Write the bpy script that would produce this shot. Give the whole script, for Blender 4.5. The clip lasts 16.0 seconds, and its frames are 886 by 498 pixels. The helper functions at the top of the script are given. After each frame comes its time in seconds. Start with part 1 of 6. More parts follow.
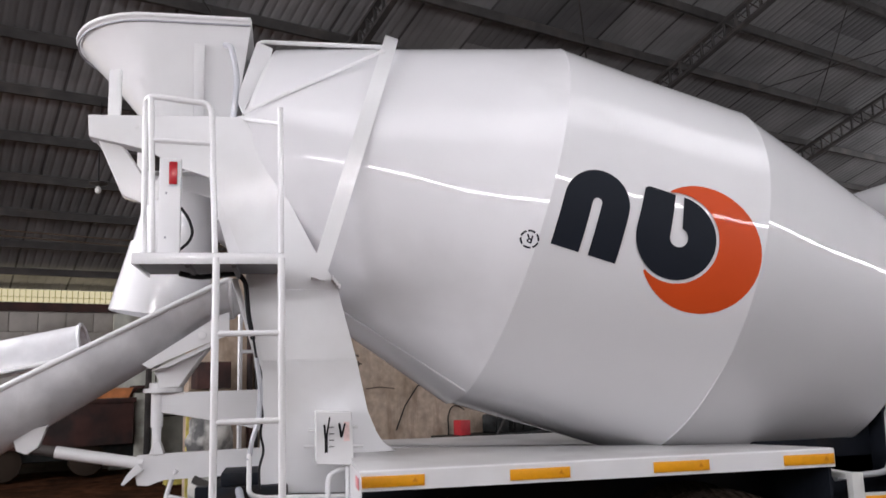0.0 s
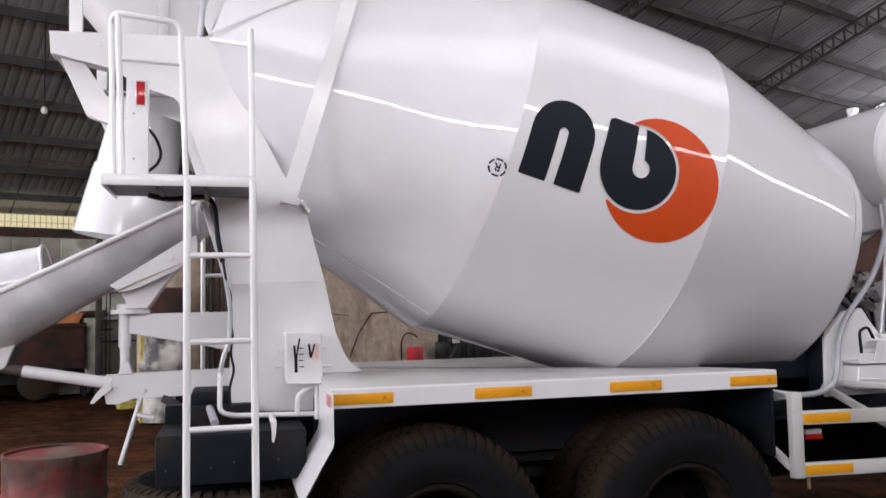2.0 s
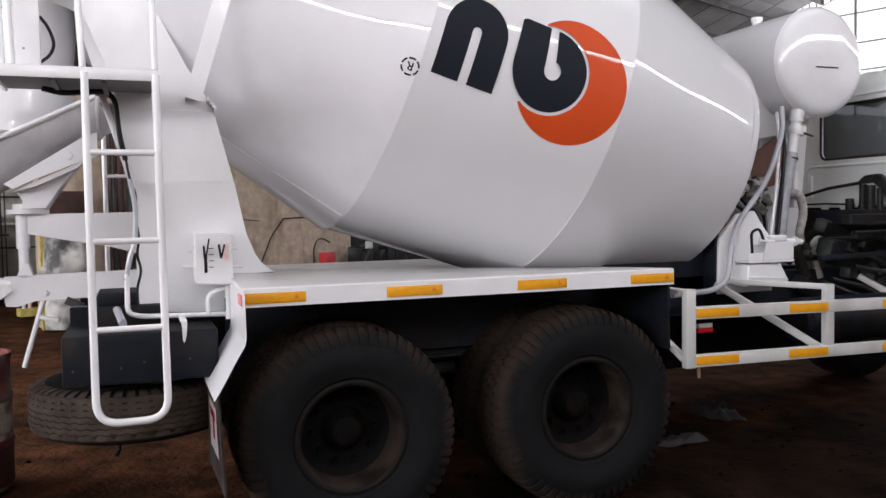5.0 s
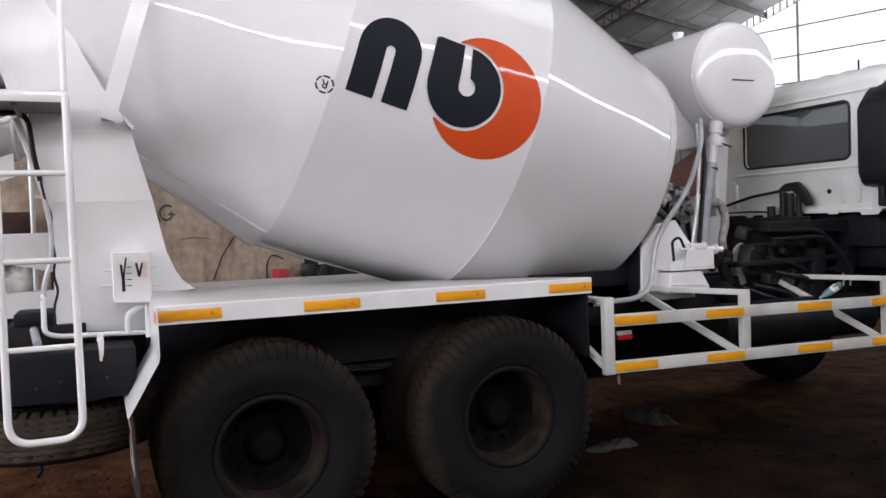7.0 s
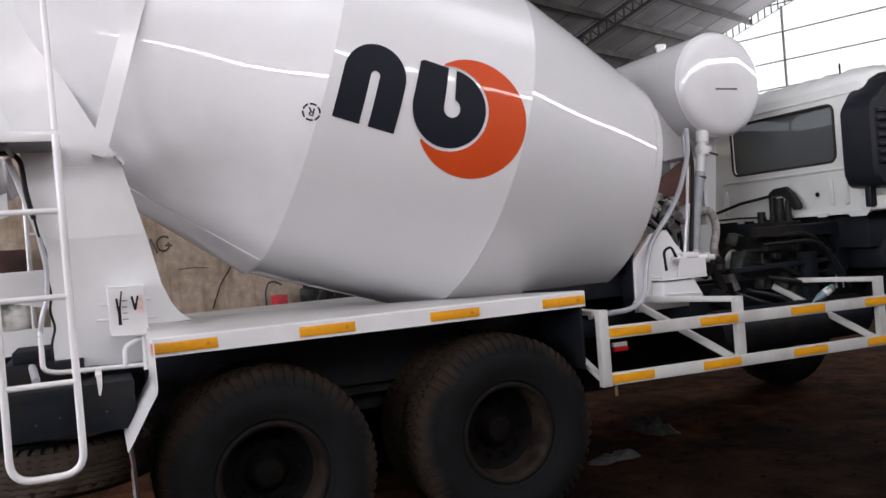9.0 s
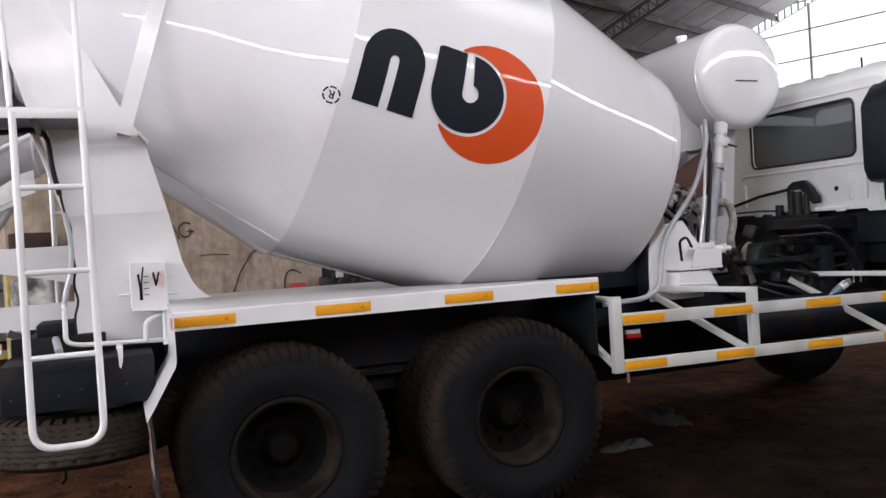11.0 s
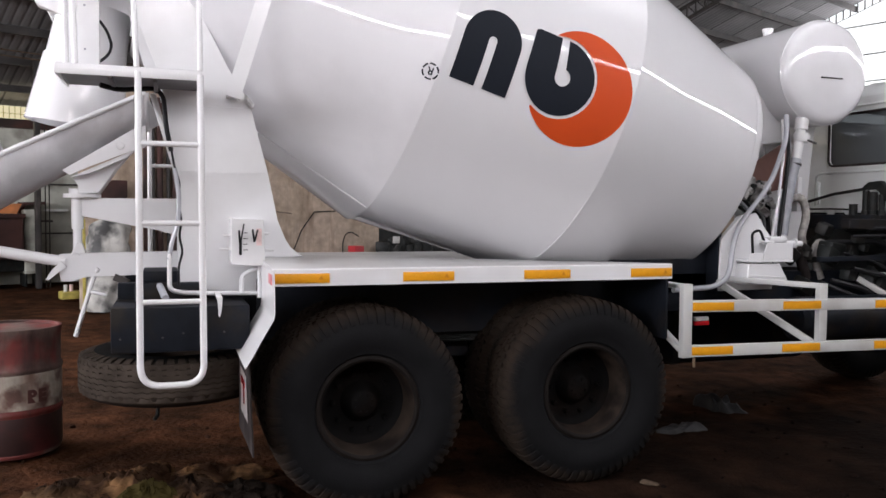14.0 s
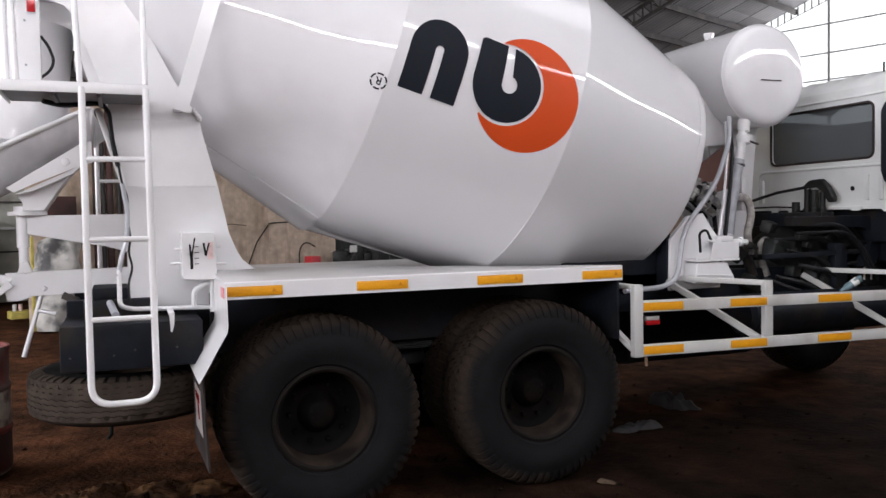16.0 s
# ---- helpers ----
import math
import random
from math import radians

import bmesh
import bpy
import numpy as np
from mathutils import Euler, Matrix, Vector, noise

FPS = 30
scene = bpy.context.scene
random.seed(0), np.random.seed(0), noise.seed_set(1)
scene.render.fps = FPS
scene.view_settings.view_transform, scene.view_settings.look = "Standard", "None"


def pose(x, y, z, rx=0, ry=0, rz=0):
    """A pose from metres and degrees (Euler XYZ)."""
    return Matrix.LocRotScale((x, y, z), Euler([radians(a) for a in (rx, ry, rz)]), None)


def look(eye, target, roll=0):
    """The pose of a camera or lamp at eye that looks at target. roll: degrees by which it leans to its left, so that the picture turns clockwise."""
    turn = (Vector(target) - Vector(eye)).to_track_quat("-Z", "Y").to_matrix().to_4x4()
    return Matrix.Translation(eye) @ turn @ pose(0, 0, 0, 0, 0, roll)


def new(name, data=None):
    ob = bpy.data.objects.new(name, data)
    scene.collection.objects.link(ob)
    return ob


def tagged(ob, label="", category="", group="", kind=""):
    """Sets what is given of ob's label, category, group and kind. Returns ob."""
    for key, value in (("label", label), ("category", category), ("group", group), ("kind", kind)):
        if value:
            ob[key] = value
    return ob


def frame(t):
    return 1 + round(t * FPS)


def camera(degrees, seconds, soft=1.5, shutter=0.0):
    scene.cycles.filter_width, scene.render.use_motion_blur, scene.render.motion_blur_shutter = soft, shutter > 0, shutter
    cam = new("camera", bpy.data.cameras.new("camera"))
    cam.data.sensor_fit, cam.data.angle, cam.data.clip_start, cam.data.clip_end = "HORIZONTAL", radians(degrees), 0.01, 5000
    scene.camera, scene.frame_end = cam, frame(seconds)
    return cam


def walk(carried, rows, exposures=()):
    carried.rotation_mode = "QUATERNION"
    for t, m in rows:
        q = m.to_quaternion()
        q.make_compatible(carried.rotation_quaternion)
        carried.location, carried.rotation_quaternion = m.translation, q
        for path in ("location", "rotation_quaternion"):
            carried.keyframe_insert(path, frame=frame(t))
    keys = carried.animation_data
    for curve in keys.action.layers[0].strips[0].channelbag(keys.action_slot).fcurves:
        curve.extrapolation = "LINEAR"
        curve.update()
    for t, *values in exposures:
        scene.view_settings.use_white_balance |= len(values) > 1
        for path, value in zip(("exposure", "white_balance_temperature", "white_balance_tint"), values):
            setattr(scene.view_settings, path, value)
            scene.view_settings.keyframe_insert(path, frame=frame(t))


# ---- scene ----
cam = camera(57.1, 16.0, 1.5, 0.35)
PATH = [
    (0, (-0.323, -3.578, 1.617), (0.061, -1.64, 1.931), -1.6),
    (0.5, (-0.37, -3.579, 1.613), (0.055, -1.661, 1.99), -2.2),
    (1, (-0.404, -3.595, 1.601), (0.062, -1.683, 1.959), -1.5),
    (1.5, (-0.427, -3.616, 1.594), (0.042, -1.695, 1.89), -1.0),
    (2, (-0.428, -3.633, 1.589), (0.076, -1.702, 1.731), -1.1),
    (2.5, (-0.431, -3.635, 1.585), (0.095, -1.707, 1.671), -1.1),
    (3, (-0.424, -3.632, 1.575), (0.168, -1.722, 1.597), -1.1),
    (3.5, (-0.43, -3.635, 1.57), (0.166, -1.726, 1.555), -1.0),
    (4, (-0.434, -3.639, 1.562), (0.214, -1.748, 1.496), -0.8),
    (4.2, (-0.435, -3.636, 1.561), (0.246, -1.758, 1.474), -0.7),
    (6.3, (-0.345, -3.749, 1.543), (0.369, -1.883, 1.463), -1.2),
    (6.5, (-0.315, -3.769, 1.543), (0.405, -1.904, 1.474), -1.4),
    (7, (-0.232, -3.812, 1.547), (0.549, -1.971, 1.491), -2.0),
    (7.5, (-0.209, -3.831, 1.545), (0.579, -1.994, 1.473), -2.3),
    (8, (-0.213, -3.836, 1.551), (0.573, -1.999, 1.477), -3.0),
    (8.5, (-0.215, -3.838, 1.549), (0.571, -2.0, 1.504), -4.0),
    (9, (-0.212, -3.862, 1.554), (0.573, -2.023, 1.543), -4.5),
    (9.2, (-0.216, -3.87, 1.553), (0.568, -2.03, 1.567), -4.5),
    (11.5, (-0.215, -3.937, 1.486), (0.498, -2.069, 1.422), -2.9),
    (12, (-0.255, -3.955, 1.508), (0.428, -2.094, 1.245), -1.7),
    (12.5, (-0.333, -3.96, 1.515), (0.455, -2.142, 1.244), -2.0),
    (13, (-0.402, -3.996, 1.514), (0.428, -2.192, 1.278), -1.3),
    (13.5, (-0.447, -4.016, 1.518), (0.268, -2.156, 1.356), -0.3),
    (14, (-0.471, -4.024, 1.523), (0.162, -2.129, 1.432), 0.5),
    (14.5, (-0.472, -4.033, 1.525), (0.17, -2.139, 1.472), 0.1),
    (15, (-0.461, -4.04, 1.524), (0.219, -2.161, 1.438), -0.6),
    (15.5, (-0.462, -4.056, 1.526), (0.236, -2.183, 1.456), -0.8),
    (16, (-0.45, -4.062, 1.527), (0.278, -2.201, 1.453), -1.0),
]
EXPOSURE = [(0, -0.37), (1.2, -0.39), (2.0, -0.25), (3.5, -0.18), (8.0, -0.21), (9.0, -0.31), (10.6, -0.18), (11.4, -0.10), (12.0, 0.24), (12.5, 0.25), (13.0, 0.20), (13.6, -0.07), (14.5, -0.15), (16, -0.18)]
walk(cam, [(t, look(eye, target, roll)) for t, eye, target, roll in PATH], EXPOSURE)

# ---- light ----
HALL = Matrix.Rotation(radians(22), 4, "Z")
world = bpy.data.worlds.new("world")
scene.world = world
world.use_nodes = True
wn = world.node_tree
sky = wn.nodes.new("ShaderNodeTexSky")
sky.sky_type, sky.sun_disc = "NISHITA", False
sky.sun_elevation, sky.sun_rotation = radians(48), radians(200)
wn.links.new(sky.outputs[0], wn.nodes["Background"].inputs[0])
wn.nodes["Background"].inputs[1].default_value = 0.12


def area(name, m, sx, sy, watts, color=(1, 0.98, 0.96)):
    la = bpy.data.lights.new(name, "AREA")
    la.shape, la.size, la.size_y, la.energy, la.color = "RECTANGLE", sx, sy, watts, color
    ob = new(name, la)
    ob.matrix_world = m
    return ob


# daylight through the clerestory strip and the end glazing
DAY = (0.985, 0.955, 1.01)
area("clerestory_light", HALL @ pose(-4.5, -6.36, 4.35, 90, 0, 0), 18.0, 0.19, 480, DAY)
area("clerestory_light", HALL @ pose(12.0, -6.36, 4.35, 90, 0, 0), 15.0, 0.19, 300, DAY)
area("end_glazing_light", HALL @ pose(19.9, 0.2, 5.6, 90, 0, 90), 12.5, 3.2, 400, DAY)
# Two fill lamps added overhead to brighten the cab and the left ground.
area("overhead_fill", HALL @ pose(0.8, -3.2, 7.60, 18.8, 0, 0), 14.0, 2.0, 210, DAY)
area("overhead_fill", HALL @ pose(-6.8, 6.4, 6.50, -18.8, 0, 0), 7.0, 5.0, 1500, DAY)
# West opening is assumed, out of view; this lamp lights the cab back.
area("gate_light", HALL @ pose(-13.95, 2.0, 4.2, 90, 0, -90), 13.6, 3.0, 1850, DAY)
area("eave_light", HALL @ pose(-1.0, 15.2, 3.52, 90, 0, 180), 20.0, 0.25, 60, (1.0, 0.86, 0.6))


# ---- materials ----
def mat(name, color, rough=0.5, metal=0.0, vary=0.0, scale=4.0, bump=0.0, bump_scale=40.0, coat=0.0, second=None, amount=0.0, patch=1.5,
        rough_vary=0.0, random_tone=0.0, spec=0.5, streak=None, coat_rough=0.035):
    """A principled surface: fine tone variation, a second colour in soft patches, roughness variation and a bump."""
    m = bpy.data.materials.new(name)
    m.use_nodes = True
    nt = m.node_tree
    n, l = nt.nodes, nt.links
    p = n["Principled BSDF"]
    p.inputs["Metallic"].default_value = metal
    p.inputs["Roughness"].default_value = rough
    p.inputs["Coat Weight"].default_value = coat
    p.inputs["Specular IOR Level"].default_value = spec
    p.inputs["Coat Roughness"].default_value = coat_rough
    geo = n.new("ShaderNodeNewGeometry")

    def tex(sc, detail, seed):
        t = n.new("ShaderNodeTexNoise")
        t.noise_dimensions = "4D"
        t.inputs["W"].default_value = seed
        t.inputs["Scale"].default_value = sc
        t.inputs["Detail"].default_value = detail
        l.new(geo.outputs["Position"], t.inputs["Vector"])
        return t.outputs["Fac"]

    def span(v, a, b, c, d):
        r = n.new("ShaderNodeMapRange")
        for k, x in zip(("From Min", "From Max", "To Min", "To Max"), (a, b, c, d)):
            r.inputs[k].default_value = x
        l.new(v, r.inputs["Value"])
        return r.outputs["Result"]

    def mix(fac, a, b, kind="MIX"):
        x = n.new("ShaderNodeMix")
        x.data_type, x.blend_type = "RGBA", kind
        for k, v in ((0, fac), (6, a), (7, b)):
            if isinstance(v, bpy.types.NodeSocket):
                l.new(v, x.inputs[k])
            else:
                x.inputs[k].default_value = v if k == 0 else (*v, 1)
        return x.outputs[2]

    col = mix(0.0, color, color)
    if second is not None:
        f = span(tex(patch, 6, 3.1), 0.62 - amount * 0.4, 0.72 - amount * 0.3, 0, 1)
        col = mix(f, col, second)
    if streak is not None:
        run = n.new("ShaderNodeVectorMath")
        run.operation = "MULTIPLY"
        run.inputs[1].default_value = (4.5, 4.5, 0.55)
        l.new(geo.outputs["Position"], run.inputs[0])
        st = n.new("ShaderNodeTexNoise")
        st.inputs["Scale"].default_value = 1.0
        st.inputs["Detail"].default_value = 7
        st.inputs["Roughness"].default_value = 0.65
        l.new(run.outputs[0], st.inputs["Vector"])
        col = mix(span(st.outputs["Fac"], 0.5, 0.68, 0, 0.85), col, streak)
    if vary:
        v = span(tex(scale, 5, 0.7), 0.3, 0.7, 1 - vary, 1 + vary)
        x = n.new("ShaderNodeVectorMath")
        x.operation = "SCALE"
        l.new(col, x.inputs[0])
        l.new(v, x.inputs["Scale"])
        col = x.outputs[0]
    if random_tone:
        oi = n.new("ShaderNodeObjectInfo")
        v = span(oi.outputs["Random"], 0, 1, 1 - random_tone, 1 + random_tone)
        x = n.new("ShaderNodeVectorMath")
        x.operation = "SCALE"
        l.new(col, x.inputs[0])
        l.new(v, x.inputs["Scale"])
        col = x.outputs[0]
    l.new(col, p.inputs["Base Color"])
    if rough_vary:
        l.new(span(tex(scale * 2.3, 4, 5.2), 0.3, 0.7, rough - rough_vary, rough + rough_vary), p.inputs["Roughness"])
    if bump:
        b = n.new("ShaderNodeBump")
        b.inputs["Strength"].default_value = 1.0
        b.inputs["Distance"].default_value = bump
        l.new(tex(bump_scale, 6, 9.4), b.inputs["Height"])
        l.new(b.outputs[0], p.inputs["Normal"])
        if coat:
            l.new(b.outputs[0], p.inputs["Coat Normal"])
    return m


def glow(name, color, strength):
    m = bpy.data.materials.new(name)
    m.use_nodes = True
    nt = m.node_tree
    e = nt.nodes.new("ShaderNodeEmission")
    e.inputs[0].default_value, e.inputs[1].default_value = (*color, 1), strength
    nt.links.new(e.outputs[0], nt.nodes["Material Output"].inputs[0])
    return m


M_WHITE = mat("white_paint", (0.79, 0.79, 0.80), 0.36, vary=0.04, scale=3, bump=0.0012, bump_scale=6, coat=0.55, second=(0.715, 0.71, 0.71), amount=0.3, patch=1.4, coat_rough=0.13)
# Soft grey patches here stand for blurred dark reflections on the rear cone.
M_DRUM = mat("drum_paint", (0.765, 0.76, 0.78), 0.5, vary=0.05, scale=1.6, coat=1.0, bump=0.0016, bump_scale=2.4, second=(0.69, 0.685, 0.70), amount=0.22, patch=1.3)
M_CHUTE = mat("scuffed_white_chute", (0.76, 0.76, 0.775), 0.36, vary=0.06, scale=7, bump=0.002, bump_scale=7, coat=0.5, second=(0.56, 0.56, 0.575), amount=0.42, patch=2.6, streak=(0.62, 0.61, 0.62))
M_GREYPAINT = mat("pale_blue_grey_paint", (0.50, 0.51, 0.55), 0.4, vary=0.08, scale=8, coat=0.3)
M_GLOSS = mat("fresh_gloss_white", (0.79, 0.79, 0.80), 0.3, vary=0.03, scale=3, bump=0.0045, bump_scale=6.5, coat=1.0)
# The front cone's shade is put into this darker drum paint.
M_FRONT = mat("shaded_drum_paint", (0.725, 0.722, 0.74), 0.5, vary=0.035, scale=1.6, coat=1.0, bump=0.0007, bump_scale=2.2)
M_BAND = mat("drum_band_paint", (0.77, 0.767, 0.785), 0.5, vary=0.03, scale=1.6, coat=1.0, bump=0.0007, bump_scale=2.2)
# Deck top's dimmer light is put into this white too, besides the dust.
M_DECK = mat("dusty_dimmed_white_deck", (0.63, 0.625, 0.62), 0.45, vary=0.06, scale=5, bump=0.001, bump_scale=8, coat=0.3, second=(0.54, 0.53, 0.52), amount=0.3, patch=2.2, coat_rough=0.1)
M_BLACKP = mat("black_vinyl", (0.011, 0.014, 0.021), 0.6, vary=0.1, spec=0.15)
M_ORANGE = mat("orange_vinyl", (0.62, 0.075, 0.014), 0.5, vary=0.05, coat=0.35, spec=0.2)
M_TAPE = mat("reflective_tape", (0.82, 0.36, 0.012), 0.35, vary=0.06, scale=30, coat=0.4)
M_RED = mat("red_plastic", (0.46, 0.012, 0.018), 0.2, vary=0.08, scale=30, coat=0.6)
M_CHASSIS = mat("black_chassis_paint", (0.0100, 0.0122, 0.0172), 0.52, vary=0.35, scale=6, bump=0.0015, bump_scale=30, second=(0.019, 0.016, 0.014), amount=0.3, patch=4, spec=0.14)
# Haze over the shaded wheel arch is put into this lifted chassis black.
M_SKIRT = mat("haze_lifted_blue_black", (0.019, 0.023, 0.031), 0.55, vary=0.3, scale=5, bump=0.002, bump_scale=16, second=(0.025, 0.024, 0.026), amount=0.35, patch=3, spec=0.2)
M_DARK = mat("dark_greasy_metal", (0.0145, 0.0165, 0.0162), 0.5, 0.1, vary=0.5, scale=12, bump=0.002, bump_scale=40, second=(0.022, 0.020, 0.018), amount=0.28, patch=9, spec=0.3)
def tyre_material(name, black, dust, r0, r1):
    """Black rubber that grows dusty towards the tread, in each wheel's own axes."""
    m = mat(name, black, 0.8, vary=0.25, scale=9, bump=0.0012, bump_scale=80, spec=0.12)
    n, l = m.node_tree.nodes, m.node_tree.links
    p = n["Principled BSDF"]
    old = p.inputs["Base Color"].links[0].from_socket
    tc, sx, ln = n.new("ShaderNodeTexCoord"), n.new("ShaderNodeVectorMath"), n.new("ShaderNodeVectorMath")
    sx.operation, ln.operation = "MULTIPLY", "LENGTH"
    sx.inputs[1].default_value = (1, 0, 1)
    l.new(tc.outputs["Object"], sx.inputs[0])
    l.new(sx.outputs[0], ln.inputs[0])
    nz, ad, mr, mx = (n.new(k) for k in ("ShaderNodeTexNoise", "ShaderNodeMath", "ShaderNodeMapRange", "ShaderNodeMix"))
    nz.inputs["Scale"].default_value, nz.inputs["Detail"].default_value = 7.0, 6
    ad.operation = "MULTIPLY_ADD"
    ad.inputs[1].default_value = 0.16
    l.new(nz.outputs["Fac"], ad.inputs[0])
    l.new(ln.outputs["Value"], ad.inputs[2])
    mr.interpolation_type = "SMOOTHSTEP"
    mr.inputs["From Min"].default_value, mr.inputs["From Max"].default_value = r0 + 0.08, r1 + 0.08
    l.new(ad.outputs[0], mr.inputs["Value"])
    mx.data_type = "RGBA"
    l.new(mr.outputs["Result"], mx.inputs[0])
    l.new(old, mx.inputs[6])
    mx.inputs[7].default_value = (*dust, 1)
    l.new(mx.outputs[2], p.inputs["Base Color"])
    return m


M_RUBBER = tyre_material("tyre_rubber", (0.0080, 0.0082, 0.0090), (0.033, 0.0235, 0.0175), 0.44, 0.54)
M_SPARE = mat("dusty_spare_tread", (0.053, 0.042, 0.034), 0.9, vary=0.35, scale=10, bump=0.001, bump_scale=90, second=(0.040, 0.030, 0.024), amount=0.4, patch=3, spec=0.08)
M_WELL = mat("dusty_rim_well", (0.034, 0.025, 0.0195), 0.8, vary=0.35, scale=10, second=(0.012, 0.009, 0.008), amount=0.35, patch=5, spec=0.08)
M_RING = mat("dusty_rim_edge", (0.0115, 0.0095, 0.0085), 0.7, vary=0.4, scale=12, spec=0.1)
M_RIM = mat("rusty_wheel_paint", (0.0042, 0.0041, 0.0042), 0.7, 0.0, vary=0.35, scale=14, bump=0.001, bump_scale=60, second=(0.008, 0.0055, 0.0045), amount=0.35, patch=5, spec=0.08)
M_HOSE = mat("black_hose", (0.009, 0.009, 0.0105), 0.45, vary=0.1, spec=0.22)
M_GREYHOSE = mat("grey_hose", (0.33, 0.34, 0.37), 0.4, vary=0.15, scale=20)
M_GLASS = bpy.data.materials.new("smoked_hazed_glass")
M_GLASS.use_nodes = True
gn = M_GLASS.node_tree
gt, gg, gx, gf = (gn.nodes.new(k) for k in ("ShaderNodeBsdfTransparent", "ShaderNodeBsdfGlossy", "ShaderNodeMixShader", "ShaderNodeFresnel"))
gt.inputs[0].default_value = (0.36, 0.39, 0.41, 1)
gg.inputs["Roughness"].default_value = 0.15
gf.inputs["IOR"].default_value = 1.3
gn.links.new(gf.outputs[0], gx.inputs[0])
gn.links.new(gt.outputs[0], gx.inputs[1])
gn.links.new(gg.outputs[0], gx.inputs[2])
# A flat grey share stands in for the pane's soft reflections.
gd, gm = gn.nodes.new("ShaderNodeBsdfDiffuse"), gn.nodes.new("ShaderNodeMixShader")
gd.inputs[0].default_value = (0.125, 0.135, 0.142, 1)
gm.inputs[0].default_value = 0.82
gn.links.new(gx.outputs[0], gm.inputs[1])
gn.links.new(gd.outputs[0], gm.inputs[2])
gn.links.new(gm.outputs[0], gn.nodes["Material Output"].inputs[0])
M_DIRT = mat("packed_brown_dirt", (0.066, 0.0275, 0.0135), 0.95, vary=0.6, scale=6.0, bump=0.03, bump_scale=22, second=(0.034, 0.0155, 0.0082), amount=0.5, patch=1.3, spec=0.04)


def dark_patch(m, cx, cy, ax, ay, turn, color):
    """A ragged darker patch, multiplied into the colour over a turned ellipse."""
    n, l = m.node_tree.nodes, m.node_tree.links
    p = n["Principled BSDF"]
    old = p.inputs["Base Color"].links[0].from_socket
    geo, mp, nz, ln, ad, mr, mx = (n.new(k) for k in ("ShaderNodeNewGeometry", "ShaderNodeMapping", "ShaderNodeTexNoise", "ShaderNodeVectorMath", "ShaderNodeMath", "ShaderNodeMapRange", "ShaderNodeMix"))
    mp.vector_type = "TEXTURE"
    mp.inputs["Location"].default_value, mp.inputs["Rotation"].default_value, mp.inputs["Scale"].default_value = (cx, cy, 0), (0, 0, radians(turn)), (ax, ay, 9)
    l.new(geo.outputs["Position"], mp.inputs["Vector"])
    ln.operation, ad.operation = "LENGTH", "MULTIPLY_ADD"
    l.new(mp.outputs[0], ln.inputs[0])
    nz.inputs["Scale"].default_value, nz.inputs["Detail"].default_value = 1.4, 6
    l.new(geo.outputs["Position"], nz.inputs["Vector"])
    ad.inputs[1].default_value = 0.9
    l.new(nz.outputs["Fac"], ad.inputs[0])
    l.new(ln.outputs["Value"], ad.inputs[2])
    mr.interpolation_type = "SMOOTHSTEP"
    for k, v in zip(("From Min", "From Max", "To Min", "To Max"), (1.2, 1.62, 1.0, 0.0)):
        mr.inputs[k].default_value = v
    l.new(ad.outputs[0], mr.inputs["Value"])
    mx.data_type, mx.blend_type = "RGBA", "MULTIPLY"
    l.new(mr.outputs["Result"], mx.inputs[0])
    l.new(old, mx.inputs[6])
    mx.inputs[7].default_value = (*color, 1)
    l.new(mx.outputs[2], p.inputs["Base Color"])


dark_patch(M_DIRT, 3.75, -0.55, 3.2, 1.95, -22, (0.25, 0.31, 0.40))
M_WALL = mat("stained_concrete_wall", (0.51, 0.41, 0.325), 0.9, vary=0.2, scale=9, bump=0.010, bump_scale=18, second=(0.42, 0.33, 0.25), amount=0.4, patch=2.0, streak=(0.30, 0.215, 0.155))
M_DARKWALL = mat("unseen_dark_wall", (0.17, 0.145, 0.12), 0.9, vary=0.3, scale=3, bump=0.008, bump_scale=14, second=(0.09, 0.075, 0.065), amount=0.45, patch=1.9, streak=(0.07, 0.05, 0.04))
M_BLOCK = mat("whitewashed_block", (0.41, 0.385, 0.355), 0.9, vary=0.2, scale=2, bump=0.005, bump_scale=20, second=(0.28, 0.26, 0.24), amount=0.4, patch=1.2, random_tone=0.12)
M_ROOF = mat("corrugated_cement_roof", (0.225, 0.222, 0.226), 0.85, vary=0.22, scale=0.9, bump=0.003, bump_scale=20, second=(0.155, 0.155, 0.160), amount=0.35, patch=0.5)


